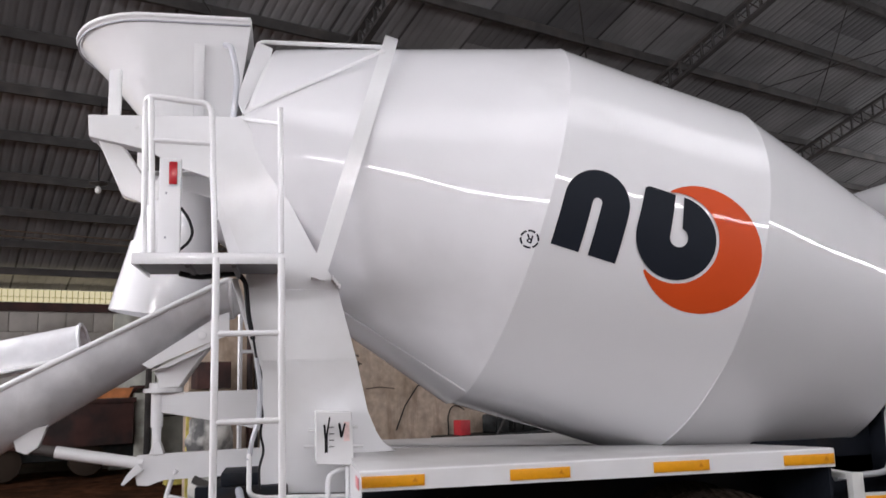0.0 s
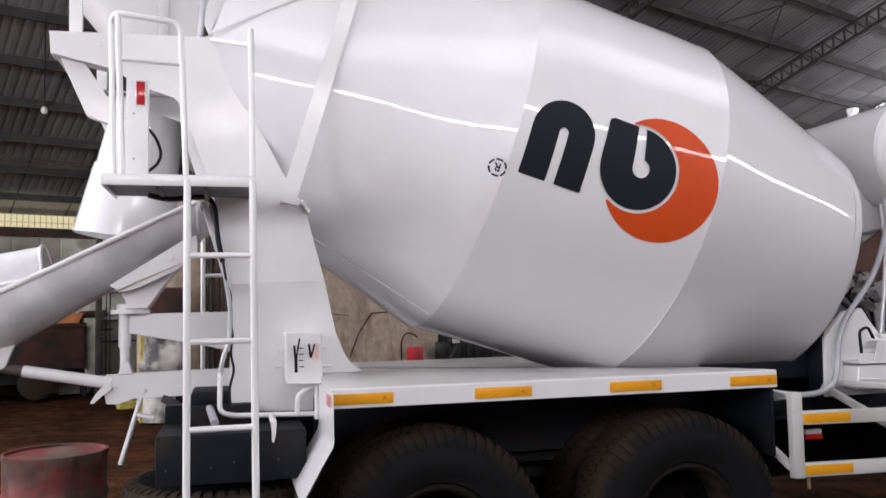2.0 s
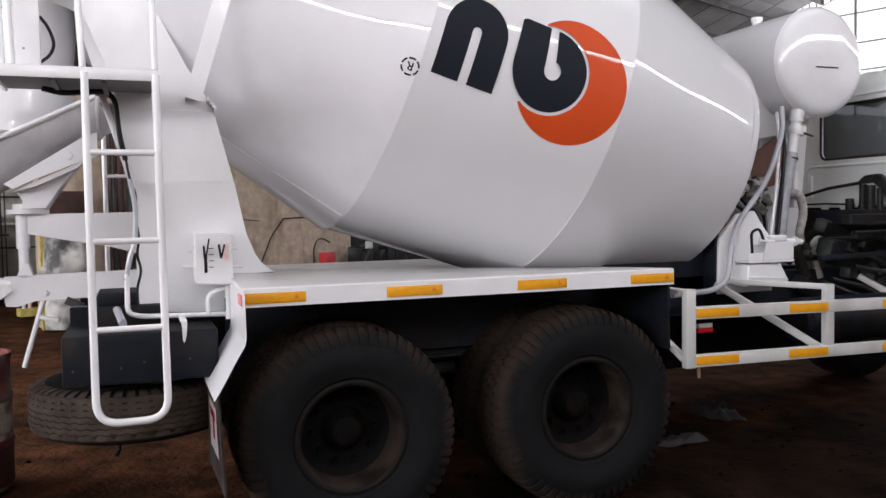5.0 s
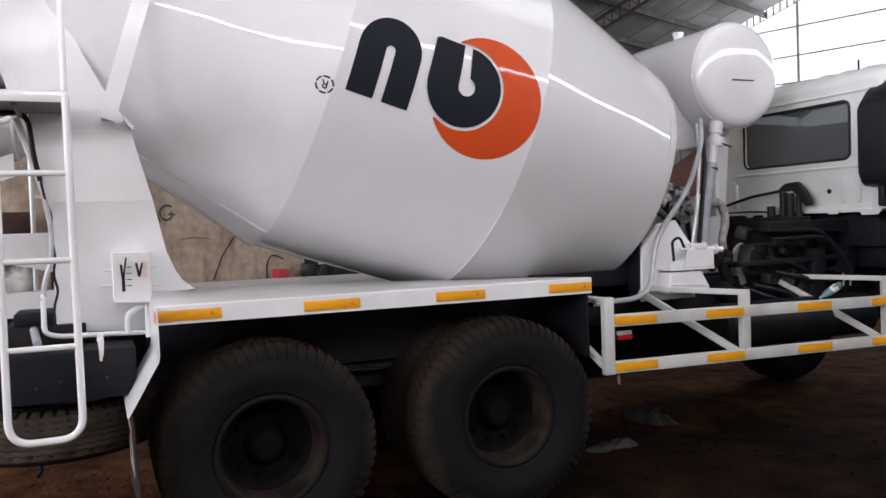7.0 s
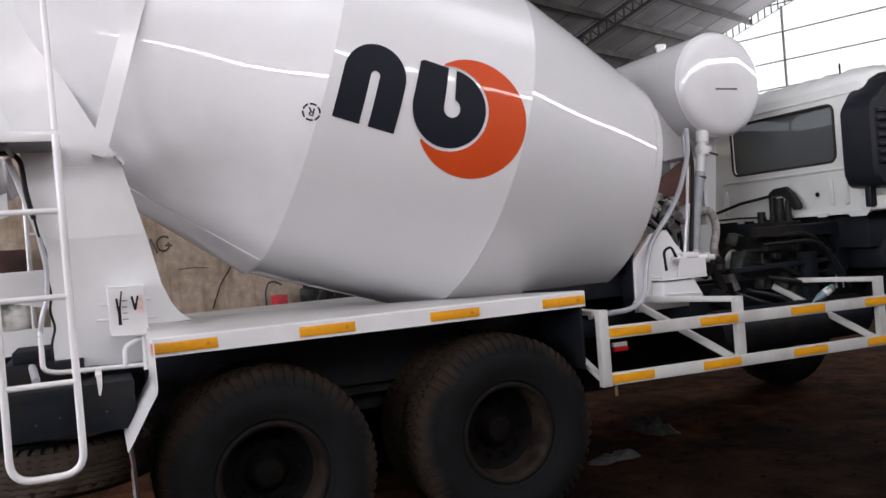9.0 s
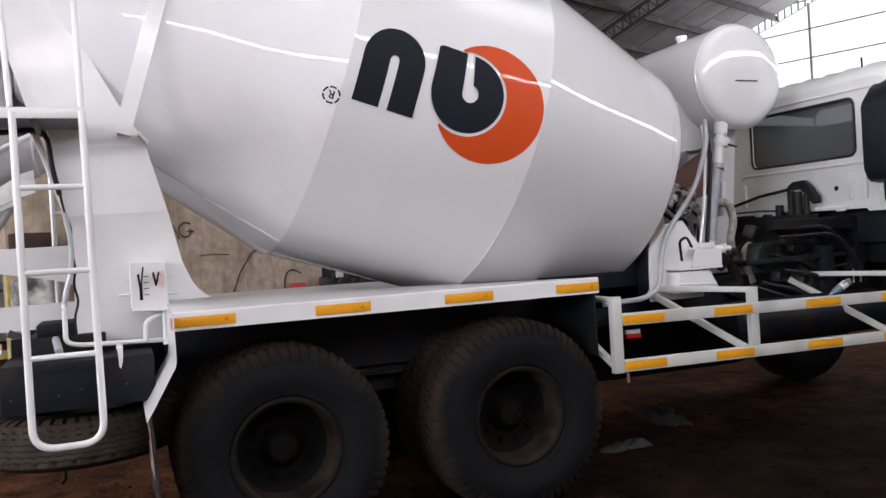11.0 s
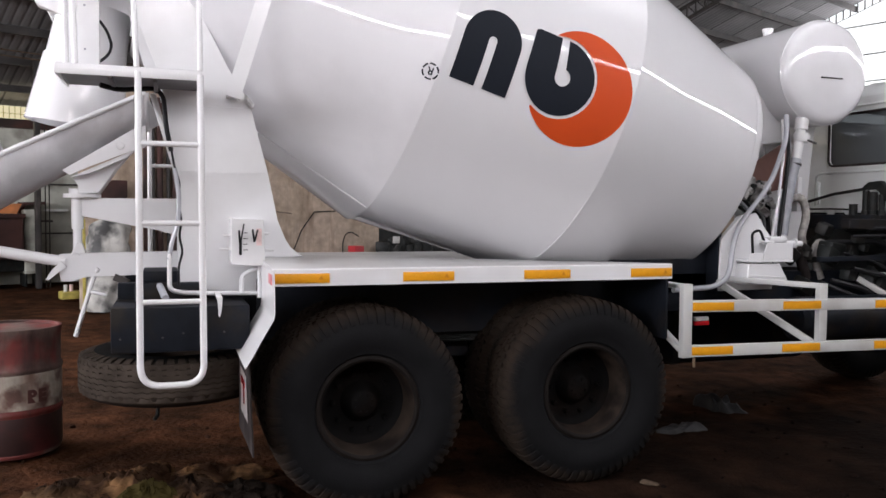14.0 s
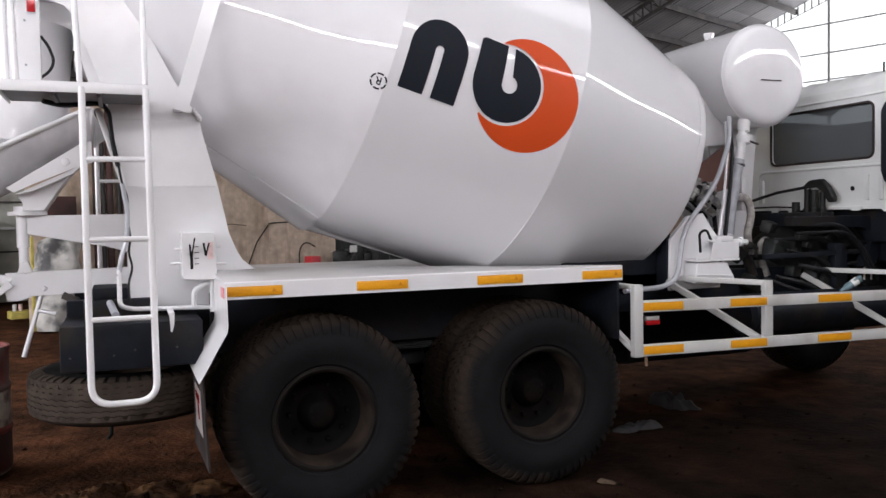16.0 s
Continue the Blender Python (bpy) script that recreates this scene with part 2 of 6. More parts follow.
def roof_sheets(m, wide, long):
    """Each sheet of the roof has weathered to its own tone, with a dark lap between neighbours."""
    n, l = m.node_tree.nodes, m.node_tree.links
    p = n["Principled BSDF"]
    old = p.inputs["Base Color"].links[0].from_socket
    tc, dv, fl, wn, mr, fr, sp, lt, sc, mu = (n.new("ShaderNode" + k) for k in ("TexCoord", "VectorMath", "VectorMath", "TexWhiteNoise", "MapRange", "VectorMath", "SeparateXYZ", "Math", "VectorMath", "Math"))
    dv.operation, fl.operation, fr.operation, lt.operation, sc.operation, mu.operation = "DIVIDE", "FLOOR", "FRACTION", "LESS_THAN", "SCALE", "MULTIPLY"
    dv.inputs[1].default_value = (wide, long, 50)
    l.new(tc.outputs["Object"], dv.inputs[0])
    l.new(dv.outputs[0], fl.inputs[0])
    l.new(fl.outputs[0], wn.inputs["Vector"])
    for k, v in zip(("From Min", "From Max", "To Min", "To Max"), (0.0, 0.25, 0.55, 1.0)):
        mr.inputs[k].default_value = v
    l.new(wn.outputs["Value"], mr.inputs["Value"])
    l.new(dv.outputs[0], fr.inputs[0])
    l.new(fr.outputs[0], sp.inputs[0])
    lt.inputs[1].default_value = 0.965
    l.new(sp.outputs["X"], lt.inputs[0])
    ml = n.new("ShaderNodeMapRange")
    ml.inputs["To Min"].default_value = 0.35
    l.new(lt.outputs[0], ml.inputs["Value"])
    l.new(mr.outputs["Result"], mu.inputs[0])
    l.new(ml.outputs["Result"], mu.inputs[1])
    l.new(old, sc.inputs[0])
    l.new(mu.outputs[0], sc.inputs["Scale"])
    l.new(sc.outputs[0], p.inputs["Base Color"])


roof_sheets(M_ROOF, 1.05, 2.17)
M_STEEL = mat("dusty_roof_steel", (0.050, 0.047, 0.046), 0.7, 0.3, vary=0.3, scale=5, second=(0.072, 0.064, 0.060), amount=0.3, patch=2)
M_RUST = mat("rusty_red_steel", (0.058, 0.024, 0.020), 0.8, vary=0.35, scale=3, bump=0.003, bump_scale=25, second=(0.028, 0.018, 0.017), amount=0.4, patch=2)
M_DECAL = mat("pale_red_decal", (0.70, 0.52, 0.50), 0.5, vary=0.2, scale=60)
M_SCRAWL = mat("faded_black_scrawl", (0.075, 0.06, 0.05), 0.9, vary=0.3, scale=12)
M_WOOD = mat("rough_timber", (0.20, 0.13, 0.08), 0.8, vary=0.3, scale=12, bump=0.002, bump_scale=60)
M_ALU = mat("dirty_cast_metal", (0.46, 0.45, 0.44), 0.5, 0.2, vary=0.4, scale=14, bump=0.003, bump_scale=50, second=(0.10, 0.09, 0.085), amount=0.4, patch=12)
M_BROWN = mat("rusty_brown_plate", (0.17, 0.085, 0.07), 0.7, vary=0.25, scale=5, bump=0.001, bump_scale=40)
M_CAB = mat("cab_white_paint", (0.84, 0.86, 0.85), 0.30, vary=0.03, scale=2.5, coat=0.4, second=(0.76, 0.78, 0.77), amount=0.3, patch=2)
M_INTAKE = mat("black_plastic", (0.012, 0.014, 0.020), 0.45, vary=0.2, scale=9, spec=0.25)
M_OLIVE = mat("olive_panel", (0.050, 0.039, 0.013), 0.9, vary=0.3, scale=8, bump=0.002, bump_scale=40, spec=0.05)
M_BARREL = mat("worn_red_barrel_paint", (0.17, 0.028, 0.024), 0.6, vary=0.45, scale=7, bump=0.002, bump_scale=30, second=(0.15, 0.10, 0.085), amount=0.5, patch=4.5, streak=(0.045, 0.025, 0.023))
M_BARRELW = mat("dirty_white_barrel_paint", (0.46, 0.41, 0.34), 0.6, vary=0.35, scale=9, second=(0.14, 0.075, 0.06), amount=0.42, patch=8, streak=(0.20, 0.13, 0.10))
M_BARRELD = mat("dark_maroon_barrel_paint", (0.030, 0.011, 0.010), 0.5, vary=0.4, scale=6, bump=0.001, bump_scale=30, second=(0.060, 0.012, 0.012), amount=0.4, patch=4.0)
M_FLAP = mat("dusty_grey_rubber", (0.050, 0.041, 0.040), 0.85, vary=0.3, scale=9, second=(0.025, 0.02, 0.019), amount=0.4, patch=5, spec=0.15)
M_LABEL = mat("dirty_white_label", (0.30, 0.275, 0.265), 0.8, vary=0.25, scale=20, spec=0.2)
M_CLEAR = mat("milky_clear_hose", (0.42, 0.43, 0.46), 0.25, vary=0.12, scale=12, coat=0.4)
M_GREYPIPE = mat("dirty_pale_wrap", (0.36, 0.34, 0.32), 0.8, vary=0.4, scale=25, bump=0.003, bump_scale=60)
M_MARK = mat("faint_tape_print", (0.62, 0.23, 0.012), 0.5, vary=0.1)
M_PILE = mat("mottled_white_wrap", (0.46, 0.45, 0.42), 0.8, vary=0.35, scale=5, bump=0.02, bump_scale=8, second=(0.09, 0.09, 0.09), amount=0.4, patch=3.2)
M_BOARD = mat("pale_green_white_boards", (0.52, 0.53, 0.47), 0.85, vary=0.2, scale=3, second=(0.30, 0.29, 0.25), amount=0.35, patch=2.2)
# Weaker light on the side guard is put into this greyer white.
M_GUARD = mat("dimmed_white_paint", (0.57, 0.57, 0.555), 0.45, vary=0.06, scale=5, coat=0.15, second=(0.47, 0.46, 0.44), amount=0.3, patch=3)
M_SEAT = mat("dark_seat_cloth", (0.03, 0.032, 0.036), 0.9, vary=0.2, scale=20)
M_PINK = mat("faded_red_white_tape", (0.58, 0.20, 0.21), 0.5, vary=0.2, scale=25)
M_UNDER = mat("underside_shade_grey", (0.16, 0.155, 0.165), 0.6, vary=0.15, scale=6)
M_MAROON = mat("maroon_stencil", (0.085, 0.028, 0.024), 0.6, vary=0.2, scale=20)
M_CLOTH = mat("dusty_brown_canvas", (0.095, 0.055, 0.030), 0.95, vary=0.5, scale=9, bump=0.002, bump_scale=120, second=(0.020, 0.012, 0.008), amount=0.5, patch=5, spec=0.05)
M_CLOTH2 = mat("tan_sacking", (0.19, 0.105, 0.050), 0.95, vary=0.5, scale=9, bump=0.002, bump_scale=120, second=(0.036, 0.019, 0.011), amount=0.6, patch=7, spec=0.05)
M_MAROONCLOTH = mat("dark_maroon_sacking", (0.040, 0.021, 0.015), 0.95, vary=0.4, scale=9, bump=0.002, bump_scale=120, second=(0.022, 0.018, 0.010), amount=0.4, patch=6, spec=0.05)
M_DARKCLOTH = mat("blackened_sacking", (0.010, 0.0065, 0.0045), 0.9, vary=0.5, scale=12, bump=0.002, bump_scale=120, spec=0.1)
M_PAPER = mat("white_scrap", (0.62, 0.62, 0.60), 0.7, vary=0.15, scale=30)
M_PAPERD = mat("dirty_pale_scrap", (0.105, 0.075, 0.052), 0.9, vary=0.4, scale=20, spec=0.1)
M_GREYPLAS = mat("grey_film", (0.030, 0.029, 0.030), 0.5, vary=0.4, scale=12, spec=0.25)
M_CLOD = mat("dirt_clods", (0.036, 0.018, 0.011), 0.95, vary=0.5, scale=10, spec=0.05)
dark_patch(M_CLOD, 3.75, -0.55, 3.2, 1.95, -22, (0.25, 0.31, 0.40))
M_ORANGEBOARD = mat("faded_orange_board", (0.60, 0.22, 0.08), 0.7, vary=0.2, scale=6)
M_YELLOW = mat("worn_yellow_paint", (0.48, 0.40, 0.10), 0.6, vary=0.3, scale=9)
M_REDBOX = mat("bright_red_paint", (0.48, 0.03, 0.04), 0.5, vary=0.15, scale=9)
M_BOTTLE = mat("pale_blue_plastic", (0.17, 0.25, 0.28), 0.15, vary=0.3, scale=30, coat=0.5)
# Glare from the bright panes is put into this paler frame colour.
M_FRAME = mat("glare_paled_window_steel", (0.42, 0.41, 0.40), 0.6, vary=0.15, scale=4)
M_SKY = glow("bright_sky", (0.95, 0.97, 1.0), 1.5)
M_LITSHEET = glow("fill_glow_sheet", (0.95, 0.96, 1.0), 0.8)
M_LITPANEL = glow("translucent_panel_light", (0.86, 0.76, 0.50), 1.0)

# ---- builders ----
WM = {}


def thing(name, x, y, z, label, category, group="", kind=""):
    ob = new(name)
    ob.empty_display_size = 0.2
    ob.location = (x, y, z)
    WM[ob] = Matrix.Translation((x, y, z))
    return tagged(ob, label, category, group, kind)


def finish(bm, name, material, angle=35):
    bmesh.ops.recalc_face_normals(bm, faces=bm.faces)
    me = bpy.data.meshes.new(name)
    bm.to_mesh(me)
    bm.free()
    me.materials.append(material)
    me.polygons.foreach_set("use_smooth", [True] * len(me.polygons))
    me.set_sharp_from_angle(angle=radians(angle))
    return me


def part(name, bm, material, parent=None, label="", at=None, angle=35):
    me = bm if isinstance(bm, bpy.types.Mesh) else finish(bm, name, material, angle)
    ob = new(name, me)
    m = at if at is not None else Matrix.Identity(4)
    if parent is not None:
        ob.parent = parent
        ob.matrix_parent_inverse = WM[parent].inverted()
    ob.matrix_basis = m
    WM[ob] = m
    if label:
        ob["label"] = label
    return ob


def solo(name, bm, material, label, category, group="", kind="", at=None, angle=35):
    return tagged(part(name, bm, material, None, "", at, angle), label, category, group, kind)


def box(x0, x1, y0, y1, z0, z1, bev=0.004, m=None, bm=None):
    b = bmesh.new()
    r = bmesh.ops.create_cube(b, size=1)
    for v in b.verts:
        v.co = Vector(((x0 + x1) / 2 + v.co.x * (x1 - x0), (y0 + y1) / 2 + v.co.y * (y1 - y0), (z0 + z1) / 2 + v.co.z * (z1 - z0)))
    if bev:
        bmesh.ops.bevel(b, geom=b.edges[:], offset=bev, segments=2, affect="EDGES", profile=0.5)
    if m is not None:
        bmesh.ops.transform(b, matrix=m, verts=b.verts)
    return join(bm, b)


def join(bm, b):
    if bm is None:
        return b
    t = bpy.data.meshes.new("t")
    b.to_mesh(t)
    b.free()
    bm.from_mesh(t)
    bpy.data.meshes.remove(t)
    return bm


def bar(p, q, w, h, bev=0.003, bm=None, up=(0, 0, 1)):
    """A rectangular bar from p to q; w across, h along up."""
    p, q, up = Vector(p), Vector(q), Vector(up)
    d = (q - p)
    ln = d.length
    d.normalize()
    side = d.cross(up).normalized()
    u = side.cross(d)
    m = Matrix((d, side, u)).transposed().to_4x4()
    m.translation = p
    return box(0, ln, -w / 2, w / 2, -h / 2, h / 2, bev, m, bm)


def round_path(pts, r, n=6):
    """The polyline pts with its corners rounded by radius r."""
    pts = [Vector(p) for p in pts]
    out = [pts[0]]
    for a, b, c in zip(pts, pts[1:], pts[2:]):
        u, w = (a - b), (c - b)
        k = min(r, u.length * 0.49, w.length * 0.49)
        p, q = b + u.normalized() * k, b + w.normalized() * k
        for i in range(n + 1):
            t = i / n
            out.append(p.lerp(b, t).lerp(b.lerp(q, t), t))
    out.append(pts[-1])
    return out


def tube(pts, r, seg=10, bm=None, closed=False, caps=True):
    """A round tube along pts; r is a number or one for each point."""
    pts = [Vector(p) for p in pts]
    n = len(pts)
    rr = r if isinstance(r, (list, tuple)) else [r] * n
    b = bm if bm is not None else bmesh.new()
    rings = []
    ref = None
    for i, p in enumerate(pts):
        if closed:
            d = (pts[(i + 1) % n] - pts[i - 1]).normalized()
        else:
            d = (pts[min(i + 1, n - 1)] - pts[max(i - 1, 0)]).normalized()
        if ref is None:
            ref = d.orthogonal().normalized()
        ref = (ref - d * ref.dot(d)).normalized()
        s = d.cross(ref)
        rings.append([b.verts.new(p + (ref * math.cos(2 * math.pi * k / seg) + s * math.sin(2 * math.pi * k / seg)) * rr[i]) for k in range(seg)])
    for i in range(n if closed else n - 1):
        a, c = rings[i], rings[(i + 1) % n]
        for k in range(seg):
            b.faces.new((a[k], a[(k + 1) % seg], c[(k + 1) % seg], c[k]))
    if caps and not closed:
        b.faces.new(rings[0][::-1])
        b.faces.new(rings[-1])
    return b


def lathe(prof, m, seg=48, bm=None, closed=False, a0=0.0, a1=2 * math.pi):
    """Turns (s, r) pairs about the x axis of m."""
    b = bm if bm is not None else bmesh.new()
    full = abs(a1 - a0 - 2 * math.pi) < 1e-6
    cnt = seg if full else seg + 1
    rings = []
    for s, r in prof:
        if r < 1e-5:
            rings.append([b.verts.new(m @ Vector((s, 0, 0)))])
        else:
            rings.append([b.verts.new(m @ Vector((s, r * math.cos(a0 + (a1 - a0) * k / seg), r * math.sin(a0 + (a1 - a0) * k / seg)))) for k in range(cnt)])
    pairs = list(zip(rings, rings[1:])) + ([(rings[-1], rings[0])] if closed else [])
    for a, c in pairs:
        for k in range(seg):
            j = (k + 1) % cnt
            if len(a) == 1 and len(c) == 1:
                continue
            if len(a) == 1:
                b.faces.new((a[0], c[j], c[k]))
            elif len(c) == 1:
                b.faces.new((a[k], a[j], c[0]))
            else:
                b.faces.new((a[k], a[j], c[j], c[k]))
    return b


def plate(poly, y0, y1, bm=None, bev=0.0, m=None):
    """A flat plate: the outline poly in x and z, from y0 to y1."""
    b = bmesh.new()
    lo = [b.verts.new((x, y0, z)) for x, z in poly]
    hi = [b.verts.new((x, y1, z)) for x, z in poly]
    b.faces.new(lo)
    b.faces.new(hi[::-1])
    for i in range(len(poly)):
        j = (i + 1) % len(poly)
        b.faces.new((lo[i], hi[i], hi[j], lo[j]))
    if bev:
        bmesh.ops.bevel(b, geom=b.edges[:], offset=bev, segments=1, affect="EDGES")
    if m is not None:
        bmesh.ops.transform(b, matrix=m, verts=b.verts)
    return join(bm, b)


def sheet(grid, thick=0.0, bm=None):
    """A sheet over a grid of points, with a thickness along its normals."""
    b = bmesh.new()
    vs = [[b.verts.new(p) for p in row] for row in grid]
    for i in range(len(vs) - 1):
        for j in range(len(vs[0]) - 1):
            b.faces.new((vs[i][j], vs[i][j + 1], vs[i + 1][j + 1], vs[i + 1][j]))
    if thick:
        bmesh.ops.recalc_face_normals(b, faces=b.faces)
        bmesh.ops.solidify(b, geom=b.faces[:], thickness=thick)
    return join(bm, b)


def text_mesh(body, size, depth, bold=0.0):
    cu = bpy.data.curves.new("t", "FONT")
    cu.body, cu.size, cu.extrude, cu.align_x, cu.offset = body, size, depth, "CENTER", bold
    ob = new("t", cu)
    me = bpy.data.meshes.new_from_object(ob.evaluated_get(bpy.context.evaluated_depsgraph_get()))
    bpy.data.objects.remove(ob)
    return me


YC = 1.157

# ---- setting ----
def steps(*runs):
    out = []
    for a, b, d in runs:
        k = max(1, round((b - a) / d))
        out += [a + (b - a) * i / k for i in range(k)]
    return out + [runs[-1][1]]


def ground_height(x, y):
    h = 0.035 * noise.noise((x * 0.5, y * 0.5, 1.3)) + 0.022 * noise.noise((x * 1.9, y * 1.9, 4.0)) + 0.010 * noise.noise((x * 6, y * 6, 7.0)) + 0.004 * noise.noise((x * 17, y * 17, 2.0))
    return h - 0.030


def make_ground():
    xs = steps((-300, -30, 45), (-30, -6, 1.5), (-6, -1.5, 0.15), (-1.5, 5, 0.05), (5, 8, 0.15), (8, 30, 0.8), (30, 300, 40))
    ys = steps((-300, -20, 40), (-20, -4, 1.0), (-4, 1.5, 0.05), (1.5, 5, 0.15), (5, 24, 0.6), (24, 300, 40))
    b = bmesh.new()
    g = [[b.verts.new((x, y, ground_height(x, y))) for x in xs] for y in ys]
    for i in range(len(ys) - 1):
        for j in range(len(xs) - 1):
            b.faces.new((g[i][j], g[i][j + 1], g[i + 1][j + 1], g[i + 1][j]))
    solo("ground", b, M_DIRT, "uneven packed brown dirt floor, with a ragged darker patch by the truck", "floor", kind="structure", angle=180)


make_ground()

# the shed stands at an angle to the truck; its own axes
X0, X1, Y0, Y1 = -14.0, 20.0, -6.4, 15.3
RIDGE_Z, SLOPE = 8.77, 0.34


def roof_z(y):
    return RIDGE_Z - SLOPE * abs(y)


def make_roof():
    b = bmesh.new()
    pitch = 0.15
    shape = (0.0, 0.002, 0.002, 0.0, 0.009, 0.009)
    steps = (0.0, 0.22, 0.44, 0.66, 0.76, 0.90)
    n = int((X1 - X0 + 0.46) / pitch) * 6
    rows = []
    for y in (Y0 - 0.3, -3.8, -1.4, 0.0, 3.0, 6.0, 9.0, 12.0, Y1 + 0.3):
        z = roof_z(y) + 0.16
        rows.append([b.verts.new((X0 - 0.4 + (i // 6 + steps[i % 6]) * pitch, y, z + shape[i % 6])) for i in range(n + 1)])
    for r, q in zip(rows, rows[1:]):
        for i in range(n):
            b.faces.new((r[i], r[i + 1], q[i + 1], q[i]))
    solo("ceiling", b, M_ROOF, "grey corrugated cement sheet roof, stained and dusty", "ceiling", kind="structure", at=HALL, angle=80)


make_roof()


def wall(name, x0, x1, y0, y1, z0, z1, material, label):
    return solo(name, box(x0, x1, y0, y1, z0, z1, 0.0), material, label, "wall", kind="structure", at=HALL)


def gable(name, x0, x1, ya, yb, zlow, material, label):
    """An end wall under the slopes of the roof, from ya to yb."""
    poly = [(ya, zlow), (yb, zlow), (yb, roof_z(yb) + 0.12)]
    if ya < 0 < yb:
        poly.append((0, roof_z(0) + 0.12))
    poly.append((ya, roof_z(ya) + 0.12))
    b = plate([(y, z) for y, z in poly], 0, x1 - x0)
    for v in b.verts:
        v.co = Vector((x0 + v.co.y, v.co.x, v.co.z))
    return solo(name, b, material, label, "wall", kind="structure", at=HALL)


# the long front side with its clerestory strip, and the ends
# South wall stays out of view; its dark colour cuts bounced light.
wall("wall_south", X0, X1, Y0 - 0.25, Y0, -0.1, 4.24, M_DARKWALL, "long unseen wall of the shed, dark to cut bounced light")
wall("wall_south_upper", X0, X1, Y0 - 0.25, Y0, 4.46, 6.8, M_DARKWALL, "unseen dark wall band over the clerestory window")
gable("wall_west", X0 - 0.25, X0, Y0 - 0.25, 8.0, 5.8, M_WALL, "stained concrete end wall over the open gate")
wall("wall_west_pier", X0 - 0.25, X0, Y0 - 0.25, -4.9, -0.1, 5.8, M_WALL, "stained concrete pier beside the open gate")
gable("wall_west_end", X0 - 0.25, X0, 9.6, Y1 + 0.25, -0.1, M_WALL, "stained concrete end wall beside the open gate")
wall("wall_east", X1, X1 + 0.25, Y0 - 0.25, Y1 + 0.25, -0.1, 3.6, M_WALL, "concrete end wall below the large glazing")
gable("wall_east_corner", X1, X1 + 0.25, 6.62, Y1 + 0.25, 3.6, M_WALL, "dark concrete end wall beside the large glazing")
wall("wall_inner", 1.93, 7.45, 9.4, 9.65, -0.1, 3.4, M_WALL, "stained beige plastered inner wall with rusty drips")


def block_wall():
    root = tagged(part("wall_north", box(X0, X1, Y1 + 0.03, Y1 + 0.25, -0.1, 3.2, 0.0), M_BLOCK, at=HALL), "whitewashed concrete block wall", "wall", kind="structure")
    me = finish(box(-0.258, 0.258, -0.03, 0.03, -0.19, 0.19, 0.012), "block", M_BLOCK)
    for r in range(8):
        for c in range(18):
            x = -3.2 + c * 0.53 + (0.265 if r % 2 else 0)
            part("block", me, M_BLOCK, root, at=HALL @ Matrix.Translation((x, Y1 + 0.02 + random.uniform(-0.006, 0.006), 0.18 + r * 0.4)))
    tagged(part("wall_plate", box(X0, X1, Y1 - 0.08, Y1 + 0.03, 3.2, 3.38, 0.0), M_RUST, at=HALL), "brown painted beam over the block wall", "beam", kind="structure")
    win = tagged(part("window_3", box(X0, X1, Y1 + 0.06, Y1 + 0.09, 3.38, 3.66, 0.0), M_LITPANEL, at=HALL), "strip of translucent yellowish panels under the eave", "window", kind="structure")
    for z in (3.50,):
        part("window_bar", box(X0, X1, Y1 + 0.04, Y1 + 0.055, z - 0.005, z + 0.005, 0.0), M_YELLOW, win, at=HALL)
    rib = finish(box(-0.006, 0.006, Y1 + 0.045, Y1 + 0.058, 3.385, 3.655, 0.0), "window_rib", M_YELLOW)
    for k in range(130):
        part("window_rib", rib, M_YELLOW, win, at=HALL @ Matrix.Translation((-6 + k * 0.11, 0, 0)))


def end_glazing():
    root = thing("window_1", X1 + 0.1, 2.0, 3.6, "large steel-framed end glazing, bright with overcast sky", "window", kind="structure")
    root.matrix_world = HALL @ root.matrix_world
    WM[root] = HALL @ Matrix.Translation((X1 + 0.1, 2.0, 3.6))
    root.matrix_basis = WM[root]
    part("backdrop", sheet([[(X1 + 0.6, Y0, 2.9), (X1 + 0.6, 7.6, 2.9)], [(X1 + 0.6, Y0, 9.2), (X1 + 0.6, 7.6, 9.2)]]), M_SKY, root, at=HALL)
    for y in (-5.2, -2.65, -0.1, 2.42, 4.965):
        part("mullion", box(X1 + 0.04, X1 + 0.10, y - 0.022, y + 0.022, 3.6, roof_z(y), 0.0), M_FRAME, root, at=HALL)
    for z in (3.63, 4.38, 4.98, 5.67, 6.42, 7.17, 7.9):
        part("transom", box(X1 + 0.05, X1 + 0.09, Y0, 6.62, z - 0.014, z + 0.014, 0.0), M_FRAME, root, at=HALL)
    # fascia under the roof edge, with a row of gaps that let light through
    teeth = bmesh.new()
    for k in range(75):
        y = 7.9 - k * 0.18
        z = roof_z(y) + 0.06
        box(X1 + 0.0, X1 + 0.03, y - 0.014, y + 0.016, z - 0.12, z + 0.12, 0.0, None, teeth)
    for a, c in ((Y0, 0.0), (0.0, 8.0)):
        bar((X1 + 0.015, a, roof_z(a) - 0.06), (X1 + 0.015, c, roof_z(c) - 0.06), 0.016, 0.016, 0, teeth)
    part("fascia", teeth, M_FRAME, root, at=HALL)


